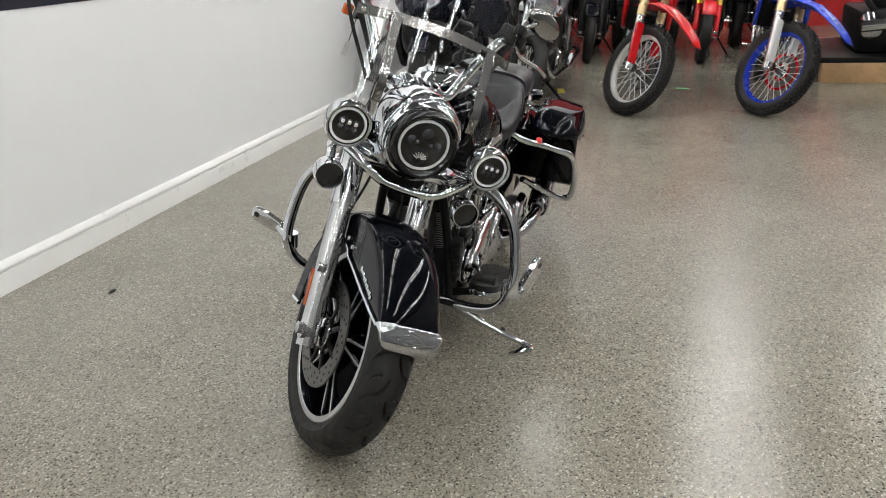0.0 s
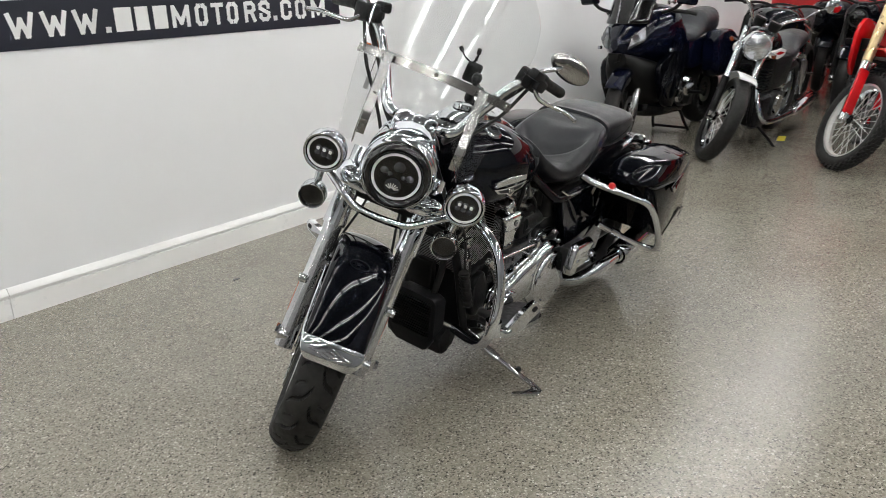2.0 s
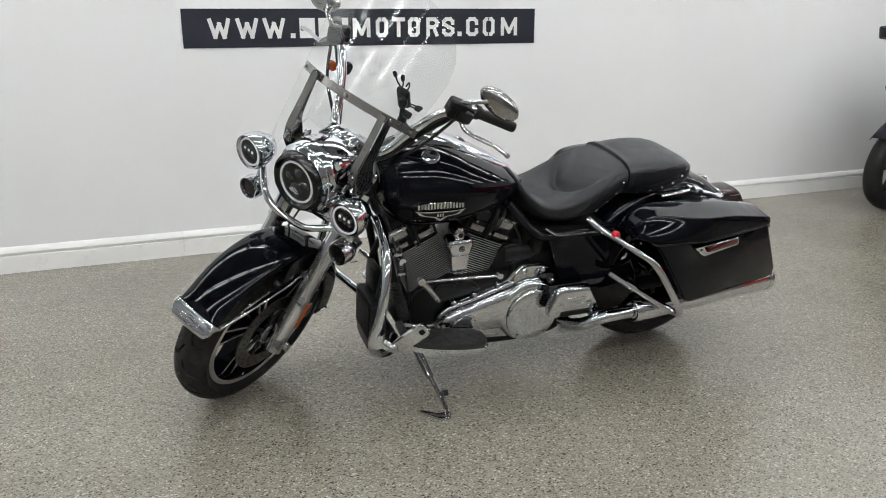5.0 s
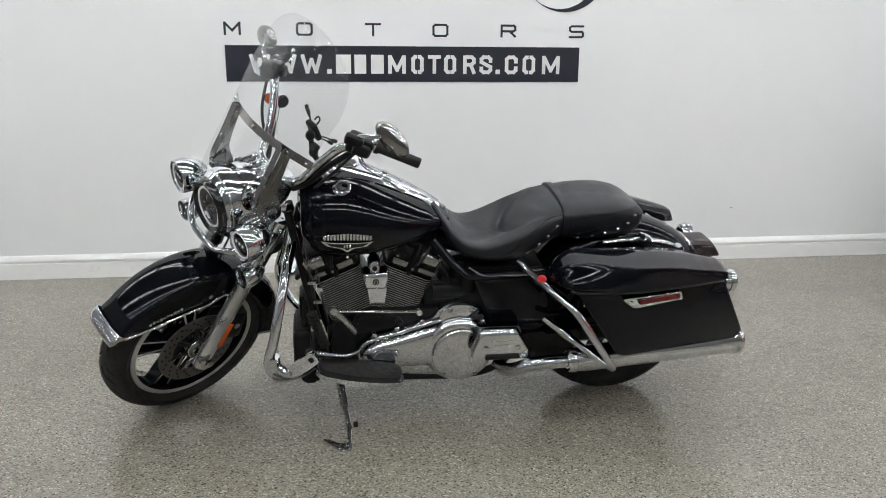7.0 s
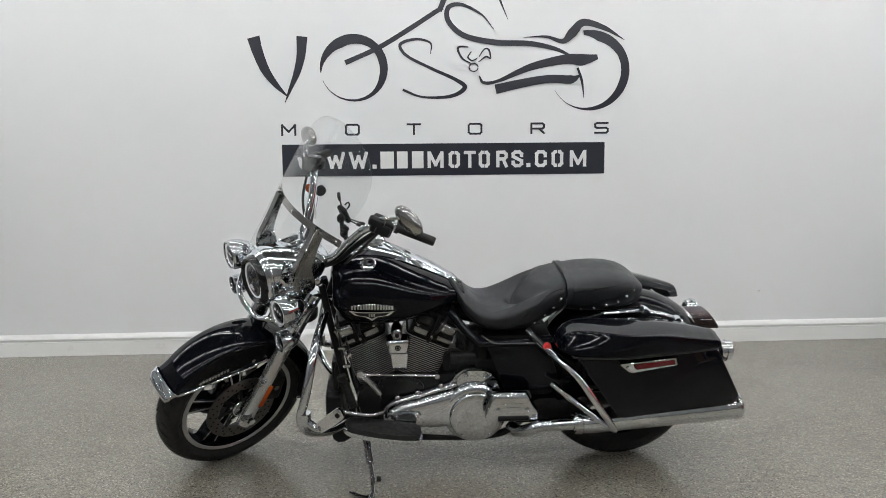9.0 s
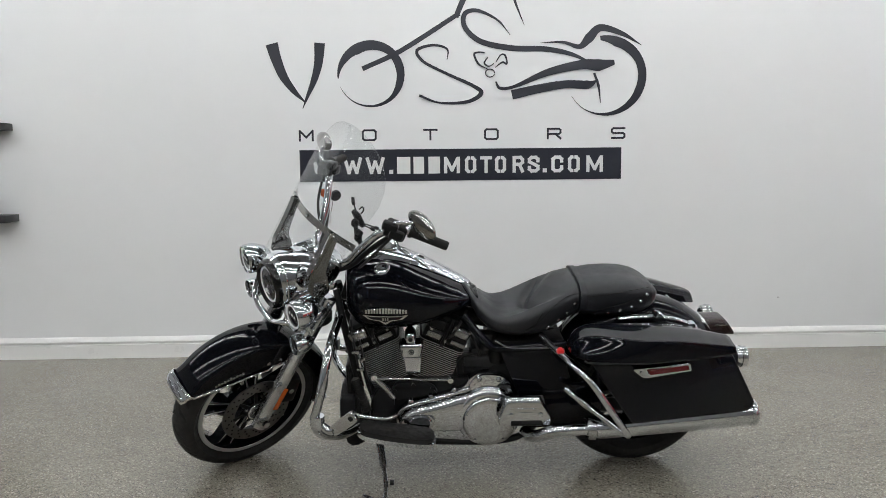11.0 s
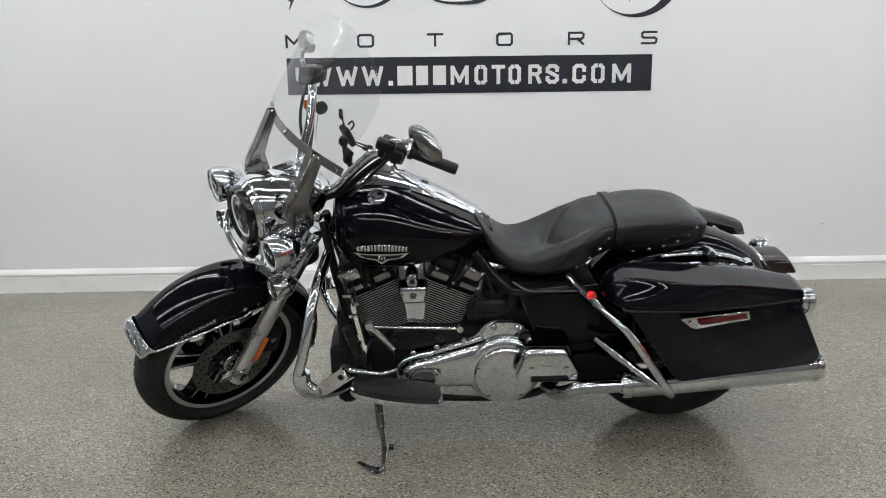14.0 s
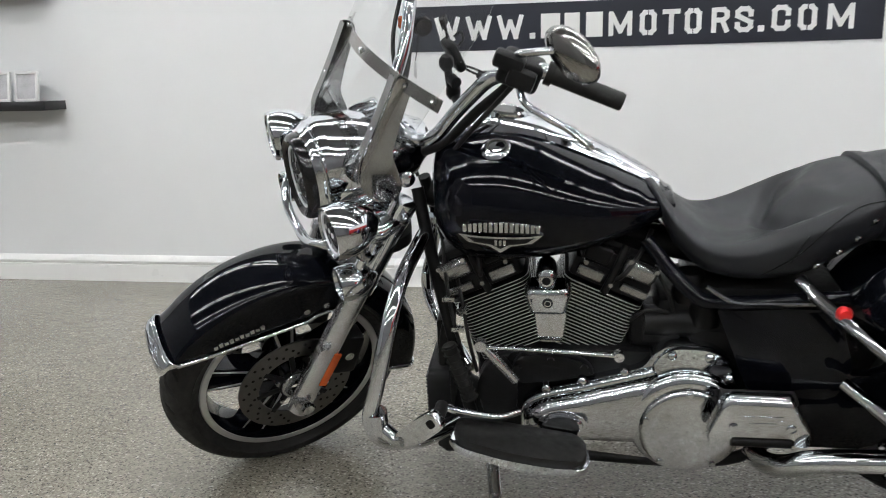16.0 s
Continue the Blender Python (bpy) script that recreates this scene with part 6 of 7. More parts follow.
for sy, sz in ((-1, 0.546), (1, 0.574)):
    ts = part("rear_signal", lathe([(-0.002, 0), (-0.002, 0.018), (0.010, 0.037), (0.03, 0.041), (0.05, 0.041), (0.054, 0.037), (0.056, 0)], (1.958, sy * 0.195, sz), "x", 32), chrome, bike, "chrome rear turn signal")
    part("signal_lens", lathe([(0.0555, 0), (0.058, 0.02), (0.055, 0.031)], (1.958, sy * 0.195, sz), "x", 24), red_lens, ts)
    part("signal_ring", lathe([(0.028, 0.0405), (0.030, 0.043), (0.034, 0.043), (0.036, 0.0405)], (1.958, sy * 0.195, sz), "x", 32), chrome, ts)
part("signal_bar", tube([(1.955, -0.19, 0.548), (1.905, -0.12, 0.556), (1.905, 0.12, 0.566), (1.955, 0.19, 0.572)], 0.012, 10), chrome, bike, "chrome signal bar")

for sy in (-1, 1):
    dock = part("docking_bracket", tube([(1.645, sy * 0.116, 0.682), (1.70, sy * 0.120, 0.667), (1.77, sy * 0.119, 0.653), (1.81, sy * 0.114, 0.652)], 0.005, 10), chrome, bike, "chrome docking bracket")
    for x, z in ((1.664, 0.702), (1.684, 0.686), (1.812, 0.655)):
        part("docking_bolt", lathe([(0.0, 0.0), (0.0, 0.013), (0.012, 0.014), (0.024, 0.011), (0.028, 0.006), (0.028, 0)], (x, sy * 0.112, z), "y", 18, rot=Matrix.Rotation(math.pi if sy < 0 else 0, 4, "X")), chrome, dock)

# saddlebags and their guards, exhausts
def taper(bm):
    """Draw the bag in towards the wheel behind its middle."""
    for v in bm.verts:
        v.co.y *= 1 - 0.55 * max(0.0, v.co.x - 1.55)
    return bm


for sy in (-1, 1):
    body_o = round_poly([(1.345, 0.626), (1.36, 0.60), (1.515, 0.372), (2.005, 0.362), (2.030, 0.390), (1.908, 0.612)], 0.02, 4)
    bag = part("saddlebag", taper(from_rings([[(1.66 + (p[0] - 1.66) * k, sy * y, 0.5 + (p[1] - 0.5) * k) for p in body_o] for y, k in ((0.150, 0.95), (0.160, 0.985), (0.30, 1.0), (0.385, 1.0), (0.398, 0.99), (0.403, 0.965))])), black_paint, bike, "glossy black hard saddlebag", sharp=50)
    lid_rings = []
    lift = 0.020 if sy > 0 else 0.0
    for x, zo, zt, yo, yi, lean in smooth_table([(1.286, 0.634, 0.637, 0.300, 0.232, 0.008), (1.290, 0.653, 0.657, 0.327, 0.226, 0.022), (1.300, 0.673, 0.679, 0.354, 0.220, 0.038), (1.316, 0.690, 0.698, 0.377, 0.216, 0.048), (1.336, 0.7015, 0.711, 0.393, 0.214, 0.054), (1.360, 0.708, 0.718, 0.402, 0.213, 0.055), (1.400, 0.7105, 0.721, 0.407, 0.212, 0.048), (1.44, 0.710, 0.721, 0.409, 0.212, 0.037), (1.50, 0.707, 0.7185, 0.410, 0.211, 0.022), (1.60, 0.7015, 0.714, 0.411, 0.211, 0.012), (1.70, 0.689, 0.703, 0.411, 0.213, 0.010), (1.80, 0.668, 0.684, 0.409, 0.218, 0.009), (1.86, 0.654, 0.669, 0.405, 0.224, 0.008), (1.905, 0.643, 0.657, 0.400, 0.230, 0.008), (1.922, 0.636, 0.648, 0.394, 0.236, 0.008), (1.930, 0.626, 0.636, 0.382, 0.246, 0.008)], 4):
        zb = 0.628 - 0.016 * (x - 1.33) / 0.57
        hi = max(zo - 0.006 - zb, 0.003)
        skin = [(yo - lean * u ** 1.7, zb + 0.003 + (hi - 0.003) * u) for u in (0.0, 0.12, 0.25, 0.38, 0.5, 0.62, 0.74, 0.86, 1.0)]
        yc = yo - lean
        top = [(yc - 0.0008 - 0.0055 * (1 - math.cos(a)), zo - 0.0055 * (1 - math.sin(a))) for a in (0.3, 0.6, 0.9, 1.2, 1.45)] + [(yc - 0.012, zo + 0.08 * (zt - zo)), (yc - 0.05, zo + 0.4 * (zt - zo)), (0.5 * (yc + yi) - 0.01, zo + 0.95 * (zt - zo)), (yi + 0.03, zt - 0.004), (yi + 0.006, zt - 0.020), (yi, zt - 0.05)]
        lid_rings.append([(x, sy * q[0], max(q[1], zb) + lift) for q in [(yi, zb - lift), (yo - 0.006, zb - lift)] + skin + top])
    lid = part("lid", taper(from_rings(lid_rings)), black_paint, bag, "glossy black saddlebag lid", sharp=75)
    part("seam_trim", taper(tube([(1.332, sy * 0.38, 0.627), (1.355, sy * 0.407, 0.627), (1.6, sy * 0.409, 0.621), (1.75, sy * 0.409, 0.617), (1.88, sy * 0.402, 0.613), (1.915, sy * 0.385, 0.612)], 0.0035, 8)), satin_black, lid)
    rp = part("reflector_frame", taper(slab(round_poly([(1.500, 0.600), (1.728, 0.602), (1.738, 0.569), (1.545, 0.564)], 0.008, 3), sy * 0.398, sy * 0.4105, "y", 0.003)), chrome, bag, "chrome reflector frame")
    part("reflector", taper(slab(round_poly([(1.562, 0.594), (1.720, 0.595), (1.726, 0.576), (1.566, 0.576)], 0.003, 2), sy * 0.408, sy * 0.4135, "y", 0.001)), red_lens, rp, "dark red reflector")
    part("lock", lathe([(0, 0), (0, 0.007), (0.003, 0.006), (0.003, 0)], (1.535, sy * 0.409, 0.585), "y", 12, rot=Matrix.Rotation(math.pi if sy < 0 else 0, 4, "X")), chrome_dull, rp)
    gd_ = part("bag_guard", tube([(1.205, sy * 0.155, 0.635), (1.235, sy * 0.21, 0.612), (1.30, sy * 0.33, 0.582), (1.352, sy * 0.392, 0.548), (1.425, sy * 0.414, 0.445), (1.492, sy * 0.408, 0.345), (1.500, sy * 0.372, 0.318), (1.42, sy * 0.305, 0.358), (1.297, sy * 0.215, 0.432)], 0.0135, 14), chrome, bike, "chrome saddlebag guard")
    part("guard_clamp", tube([(1.35, sy * 0.252, 0.402), (1.38, sy * 0.275, 0.384)], 0.0175, 12, 2, False), chrome_dull, gd_)
    pipe = part("exhaust", tube([(1.150, sy * 0.16, 0.215), (1.165, sy * 0.21, 0.222), (1.195, sy * 0.26, 0.252), (1.25, sy * 0.286, 0.286), (1.385, sy * 0.29, 0.296)], 0.0245, 18), chrome, bike, "chrome exhaust pipe")
    part("muffler", place_bm(lathe([(0, 0.0), (0, 0.030), (0.015, 0.038), (0.06, 0.046), (0.30, 0.050), (0.60, 0.053), (0.655, 0.052), (0.672, 0.050), (0.676, 0.040), (0.60, 0.038)], axis="x", seg=36), Matrix.Translation((1.372, sy * 0.29, 0.296)) @ Matrix.Rotation(radians(-4.2 * sy), 4, "Z") @ Matrix.Rotation(radians(-2.6), 4, "Y")), chrome, pipe, "chrome muffler")
    part("muffler_tip", place_bm(lathe([(0.655, 0.0525), (0.660, 0.0565), (0.674, 0.0565), (0.679, 0.053), (0.680, 0.046), (0.676, 0.040)], axis="x", seg=36), Matrix.Translation((1.372, sy * 0.29, 0.296)) @ Matrix.Rotation(radians(-4.2 * sy), 4, "Z") @ Matrix.Rotation(radians(-2.6), 4, "Y")), chrome, pipe, "chrome end ring")
    part("muffler_band", place_bm(lathe([(0.0, 0.039), (0.004, 0.043), (0.028, 0.046), (0.032, 0.042)], axis="x", seg=36), Matrix.Translation((1.372, sy * 0.29, 0.296)) @ Matrix.Rotation(radians(-4.2 * sy), 4, "Z") @ Matrix.Rotation(radians(-2.6), 4, "Y")), chrome_dull, pipe)
part("red_tie", lathe([(-0.012, 0), (-0.010, 0.012), (0, 0.016), (0.010, 0.013), (0.013, 0)], (1.262, -0.262, 0.612), "y", 14), red_plastic, bike, "red plastic knob on the guard")

# ---------- the other motorcycles ----------
def bg_wheel(owner, name, at, R, hw, rim, turn=Matrix(), wires=True, knobs=0, rim_r=0.77, disc=True, label=""):
    m = turn @ Matrix.Translation(at)
    hub = part(name, join(lathe([(-0.05, 0), (-0.05, 0.035), (-0.03, 0.022), (0.03, 0.022), (0.05, 0.035), (0.05, 0)], seg=20)), steel, owner, label, m)
    tm = tyre_bm(R, hw, R * rim_r - 0.005, 96)
    part("tyre", tm, rubber, hub, "black rubber tyre", m)
    part("rim", lathe([(-hw * 0.62, R * rim_r - 0.018), (-hw * 0.66, R * rim_r), (-hw * 0.3, R * rim_r - 0.012), (hw * 0.3, R * rim_r - 0.012), (hw * 0.66, R * rim_r), (hw * 0.62, R * rim_r - 0.018), (0, R * rim_r - 0.03), (-hw * 0.62, R * rim_r - 0.018)], seg=64), rim, hub, "", m)
    if wires:
        for i in range(28):
            a = 2 * math.pi * i / 28
            b = a + (0.5 if i % 2 else -0.5)
            sy = -1 if i % 4 < 2 else 1
            part("spoke", tube([(0.034 * math.cos(b), sy * 0.04, 0.034 * math.sin(b)), ((R * rim_r - 0.02) * math.cos(a), sy * 0.006, (R * rim_r - 0.02) * math.sin(a))], 0.0024, 5, 2, False), fin_metal, hub, "", m)
    else:
        for i in range(6):
            part("spoke", spoke_bm(0.02, R * rim_r - 0.02, 0.014, 0.010, 0.02, 0.015, 2 * math.pi * i / 6, 0.0), satin_black, hub, "", m)
    if knobs:
        bl = []
        for i in range(knobs):
            a = 2 * math.pi * i / knobs
            for j, y in enumerate((-0.8, -0.35, 0.35, 0.8) if i % 2 else (-0.62, 0.0, 0.62)):
                rr = R - 0.62 * hw * (1 - math.cos(y * 1.25)) / (1 - math.cos(1.25))
                b = box(-0.011, 0.011, -0.008, 0.008, -0.004, 0.010)
                b.transform(Matrix.Translation((rr * math.cos(a), y * hw * 0.96, rr * math.sin(a))) @ Matrix.Rotation(math.pi / 2 - a, 4, "Y"))
                bl.append(b)
        tagged(part("tread", join(*bl), rubber, hub, "", m), kind="stuff")
    if disc:
        part("brake_disc", lathe([(-0.064, 0.07), (-0.064, 0.12), (-0.060, 0.12), (-0.060, 0.07), (-0.064, 0.07)], seg=40), disc_metal, hub, "", m)
    return hub


def loft(tab, per=4, n=28, mid=0.45, e=2.4):
    return from_rings([[(x, p[0], p[1]) for p in squircle(hw, zt, zb, n, mid, e)] for x, hw, zt, zb in smooth_table(tab, per)])


def steer_about(x, rake, deg):
    return Matrix.Translation((x, 0, 0)) @ Matrix.Rotation(radians(deg), 4, Vector((math.sin(radians(rake)), 0, math.cos(radians(rake))))) @ Matrix.Translation((-x, 0, 0))


def bg_engine(o, x0, x1, z0, z1, hw=0.15, mat=None):
    e = part("engine", join(box(x0, x1, -hw, hw, z0, z0 + (z1 - z0) * 0.5, 0.03), lathe([(-hw - 0.02, 0), (-hw - 0.02, 0.085), (-hw, 0.10), (hw, 0.10), (hw + 0.02, 0.085), (hw + 0.02, 0)], ((x0 * 0.4 + x1 * 0.6), 0, z0 + (z1 - z0) * 0.32), "y", 28)), mat or chrome_dull, o, "metal engine block")
    for i in range(9):
        z = z0 + (z1 - z0) * (0.52 + 0.05 * i)
        part("fin", box(x0 + 0.03, x0 + (x1 - x0) * 0.62, -hw * 0.8, hw * 0.8, z, z + 0.008), engine_black, e)
    return e


def bg_fork(o, S, ax, R, w, top, rake, r, lower, upper, lower_len=0.42, guard=None):
    d = Vector((math.tan(radians(rake)), 0, 1)).normalized()
    for sy in (-1, 1):
        b = Vector((ax, sy * w, R))
        leg = part("fork_leg", tube([b - d * 0.03, b + d * lower_len], r * 1.1, 14, 2, False), lower, o, "", S)
        part("stanchion", tube([b + d * lower_len, b + d * top], r * (1.25 if guard else 0.95), 14, 2, False), upper, leg, "", S)
        part("axle_clamp", place_bm(box(-0.03, 0.03, -0.022, 0.022, -0.035, 0.03, 0.008), Matrix.Translation(b)), fork_metal, leg, "", S)
        if guard:
            part("fork_guard", place_bm(box(-0.034, -0.006, -0.036, 0.036, 0.02, 0.34, 0.012), Matrix.Translation(b) @ Matrix.Rotation(radians(rake), 4, "Y")), guard, leg, "plastic fork guard", S)
    return d


# navy sport tourer on its centre stand
def sport_tourer(m):
    o = thing("motorcycle", m, "dark navy sport touring motorcycle parked on its centre stand", "motorcycle", "parked motorcycles")
    S = steer_about(-0.08, 25, 12)
    bg_wheel(o, "front_wheel", (0, 0, 0.31), 0.31, 0.06, satin_black, S, False, 0, 0.72)
    bg_wheel(o, "rear_wheel", (1.5, 0, 0.31), 0.31, 0.085, satin_black, Matrix(), False, 0, 0.72)
    bg_fork(o, S, 0, 0.31, 0.095, 0.62, 25, 0.026, fork_metal, satin_black)
    part("front_fender", from_rings([[(0.345 * math.cos(radians(d)), y, 0.31 + (0.345 - 1.6 * y * y - (0.03 if abs(y) > 0.06 else 0)) * math.sin(radians(d))) for y in (-0.075, -0.06, -0.03, 0, 0.03, 0.06, 0.075)] for d in range(30, 150, 8)], closed=False, cap=False), navy_paint, o, "navy front fender", S, sharp=60).modifiers.new("t", "SOLIDIFY").thickness = 0.005
    fair = part("fairing", from_rings([[(x + 0.55 * max(0.0, p[1] - 0.84) + 0.35 * abs(p[0]) * (1 if x < 0.3 else 0), p[0], p[1]) for p in squircle(hw, zt, zb, 40, 0.62, 2.3)] for x, hw, zt, zb in smooth_table([(-0.13, 0.03, 0.87, 0.79), (-0.09, 0.12, 0.98, 0.75), (-0.02, 0.20, 1.07, 0.71), (0.10, 0.265, 1.12, 0.67), (0.24, 0.29, 1.13, 0.62), (0.40, 0.29, 1.08, 0.56), (0.58, 0.27, 1.00, 0.54), (0.76, 0.22, 0.90, 0.58)], 4)]), navy_paint, o, "glossy navy front fairing", sharp=45)
    part("cowl_recess", loft([(-0.07, 0.08, 0.78, 0.66), (0.0, 0.14, 0.78, 0.52), (0.14, 0.20, 0.76, 0.40), (0.34, 0.22, 0.72, 0.30), (0.50, 0.20, 0.64, 0.30)], 3), satin_black, fair)
    part("nose_vent", slab(round_poly([(-0.05, 0.77), (0.05, 0.77), (0.025, 0.70), (-0.025, 0.70)], 0.01), -0.135, -0.06, "x", 0.004), satin_black, fair)
    for sy in (-1, 1):
        hm_ = Matrix.Translation((-0.018, sy * 0.128, 0.872)) @ Matrix.Rotation(radians(-sy * 38), 4, "Z") @ Matrix.Rotation(radians(28), 4, "Y") @ Matrix.Rotation(radians(sy * 14), 4, "X")
        lamp_ = part("headlamp", place_bm(from_rings([[(x, sy * p[0], p[1]) for p in round_poly([(-0.085 * k, -0.062 * k), (0.075 * k, -0.030 * k), (0.105 * k, 0.085 * k), (-0.03 * k, 0.020 * k)], 0.02, 4)] for x, k in ((0.05, 1.0), (-0.010, 1.0), (-0.022, 0.86))]), hm_), lamp_cover, fair, "grey angular headlamp")
        part("lamp_core", place_bm(lathe([(-0.028, 0), (-0.027, 0.028), (-0.016, 0.034)], axis="x", seg=18), hm_), lens_core, lamp_)
        stem_ = part("mirror_arm", tube([(0.22, sy * 0.22, 1.06), (0.20, sy * 0.32, 1.09), (0.20, sy * 0.38, 1.13)], 0.014, 10), satin_black, fair)
        part("mirror", from_rings([[(0.20 + x, sy * (0.43 + p[0]), 1.165 + p[1]) for p in round_poly([(-0.085 * k, -0.035 * k), (0.075 * k, -0.05 * k), (0.09 * k, 0.05 * k), (-0.07 * k, 0.045 * k)], 0.02, 3)] for x, k in ((0.03, 0.97), (0.02, 1.0), (-0.02, 0.9), (-0.035, 0.6))]), navy_paint, stem_, "navy mirror")
        part("side_panel", slab(round_poly([(0.14, 0.66), (0.40, 0.78), (0.62, 0.80), (0.56, 0.58), (0.40, 0.30), (0.26, 0.32), (0.16, 0.50)], 0.04), sy * 0.225, sy * 0.272, "y", 0.01), black_paint, fair, "black side panel")
        part("foot_peg", tube([(0.92, sy * 0.16, 0.36), (0.92, sy * 0.30, 0.36)], 0.014, 10, 2, False), satin_black, o)
        part("stand_leg", tube([(0.86, sy * 0.10, 0.26), (0.90, sy * 0.15, 0.10), (0.96, sy * 0.17, 0.012)], 0.014, 10), satin_black, o)
        part("grip", tube([(0.34, sy * 0.20, 1.07), (0.42, sy * 0.32, 1.06), (0.46, sy * 0.40, 1.04)], 0.016, 12), rubber, o)
        part("pannier", loft([(1.16, 0.05, 0.80, 0.52), (1.22, 0.075, 0.86, 0.46), (1.55, 0.08, 0.86, 0.46), (1.74, 0.05, 0.78, 0.56)], 3, 36, 0.5, 3.6), navy_paint, o, "dark navy pannier", Matrix.Translation((0, sy * 0.215, 0)))
        part("tail_panel", slab(round_poly([(0.86, 0.78), (1.2, 0.80), (1.6, 0.86), (1.6, 0.70), (1.1, 0.56), (0.9, 0.56)], 0.04), sy * 0.11, sy * 0.15, "y", 0.01), navy_paint, o, "navy tail panel")
    screen = part("windscreen", from_rings([[(0.0 + 0.58 * (z - 1.0) + 2.2 * y * y, y, z) for z in [0.985 + (1.36 - 3.2 * y * y - 0.985) * j / 8 for j in range(9)]] for y in [-0.19 + 0.38 * i / 20 for i in range(21)]], closed=False, cap=False), dark_lens, o, "dark smoked windscreen")
    screen.modifiers.new("t", "SOLIDIFY").thickness = 0.004
    for sy in (-1, 1):
        part("screen_rib", tube([(-0.004 + 0.58 * (z - 1.0) + 2.2 * y * y, sy * y, z) for y, z in ((0.05, 0.99), (0.07, 1.10), (0.10, 1.22), (0.13, 1.30))], 0.006, 8), chrome_dull, screen)
    part("dash", loft([(0.20, 0.12, 1.16, 1.04), (0.28, 0.15, 1.17, 1.04), (0.36, 0.13, 1.12, 1.03)], 3), satin_black, o)
    part("stand_bar", tube([(0.955, -0.17, 0.03), (0.955, 0.17, 0.03)], 0.012, 10, 2, False), satin_black, o)
    part("tank", loft([(0.48, 0.10, 1.0, 0.80), (0.56, 0.19, 1.04, 0.74), (0.70, 0.20, 1.02, 0.72), (0.86, 0.12, 0.92, 0.74)], 4), navy_paint, o, "navy fuel tank")
    part("seat", loft([(0.84, 0.10, 0.90, 0.80), (0.95, 0.17, 0.88, 0.76), (1.12, 0.17, 0.93, 0.78), (1.2, 0.17, 1.03, 0.80), (1.5, 0.15, 1.06, 0.82), (1.64, 0.09, 1.03, 0.86)], 4), leather, o, "black seat")
    bg_engine(o, 0.48, 0.98, 0.24, 0.62, 0.19, engine_black)
    part("engine_cover", join(lathe([(-0.235, 0), (-0.235, 0.075), (-0.19, 0.09)], (0.80, 0, 0.42), "y", 28), lathe([(-0.225, 0), (-0.225, 0.05), (-0.19, 0.06)], (0.64, 0, 0.36), "y", 28)), chrome_dull, o, "grey engine cover")
    part("belly_panel", loft([(0.30, 0.10, 0.40, 0.26), (0.40, 0.20, 0.42, 0.20), (0.80, 0.18, 0.34, 0.18)], 3), black_paint, o)
    part("exhaust", tube([(0.9, 0.2, 0.28), (1.2, 0.24, 0.32), (1.75, 0.26, 0.42)], 0.05, 14), chrome_dull, o)
    for sy in (-1, 1):
        part("front_indicator", place_bm(box(-0.01, 0.03, -0.012, 0.012, -0.014, 0.014, 0.004), Matrix.Translation((0.20, sy * 0.322, 0.78))), clear_lens, fair)
    return o


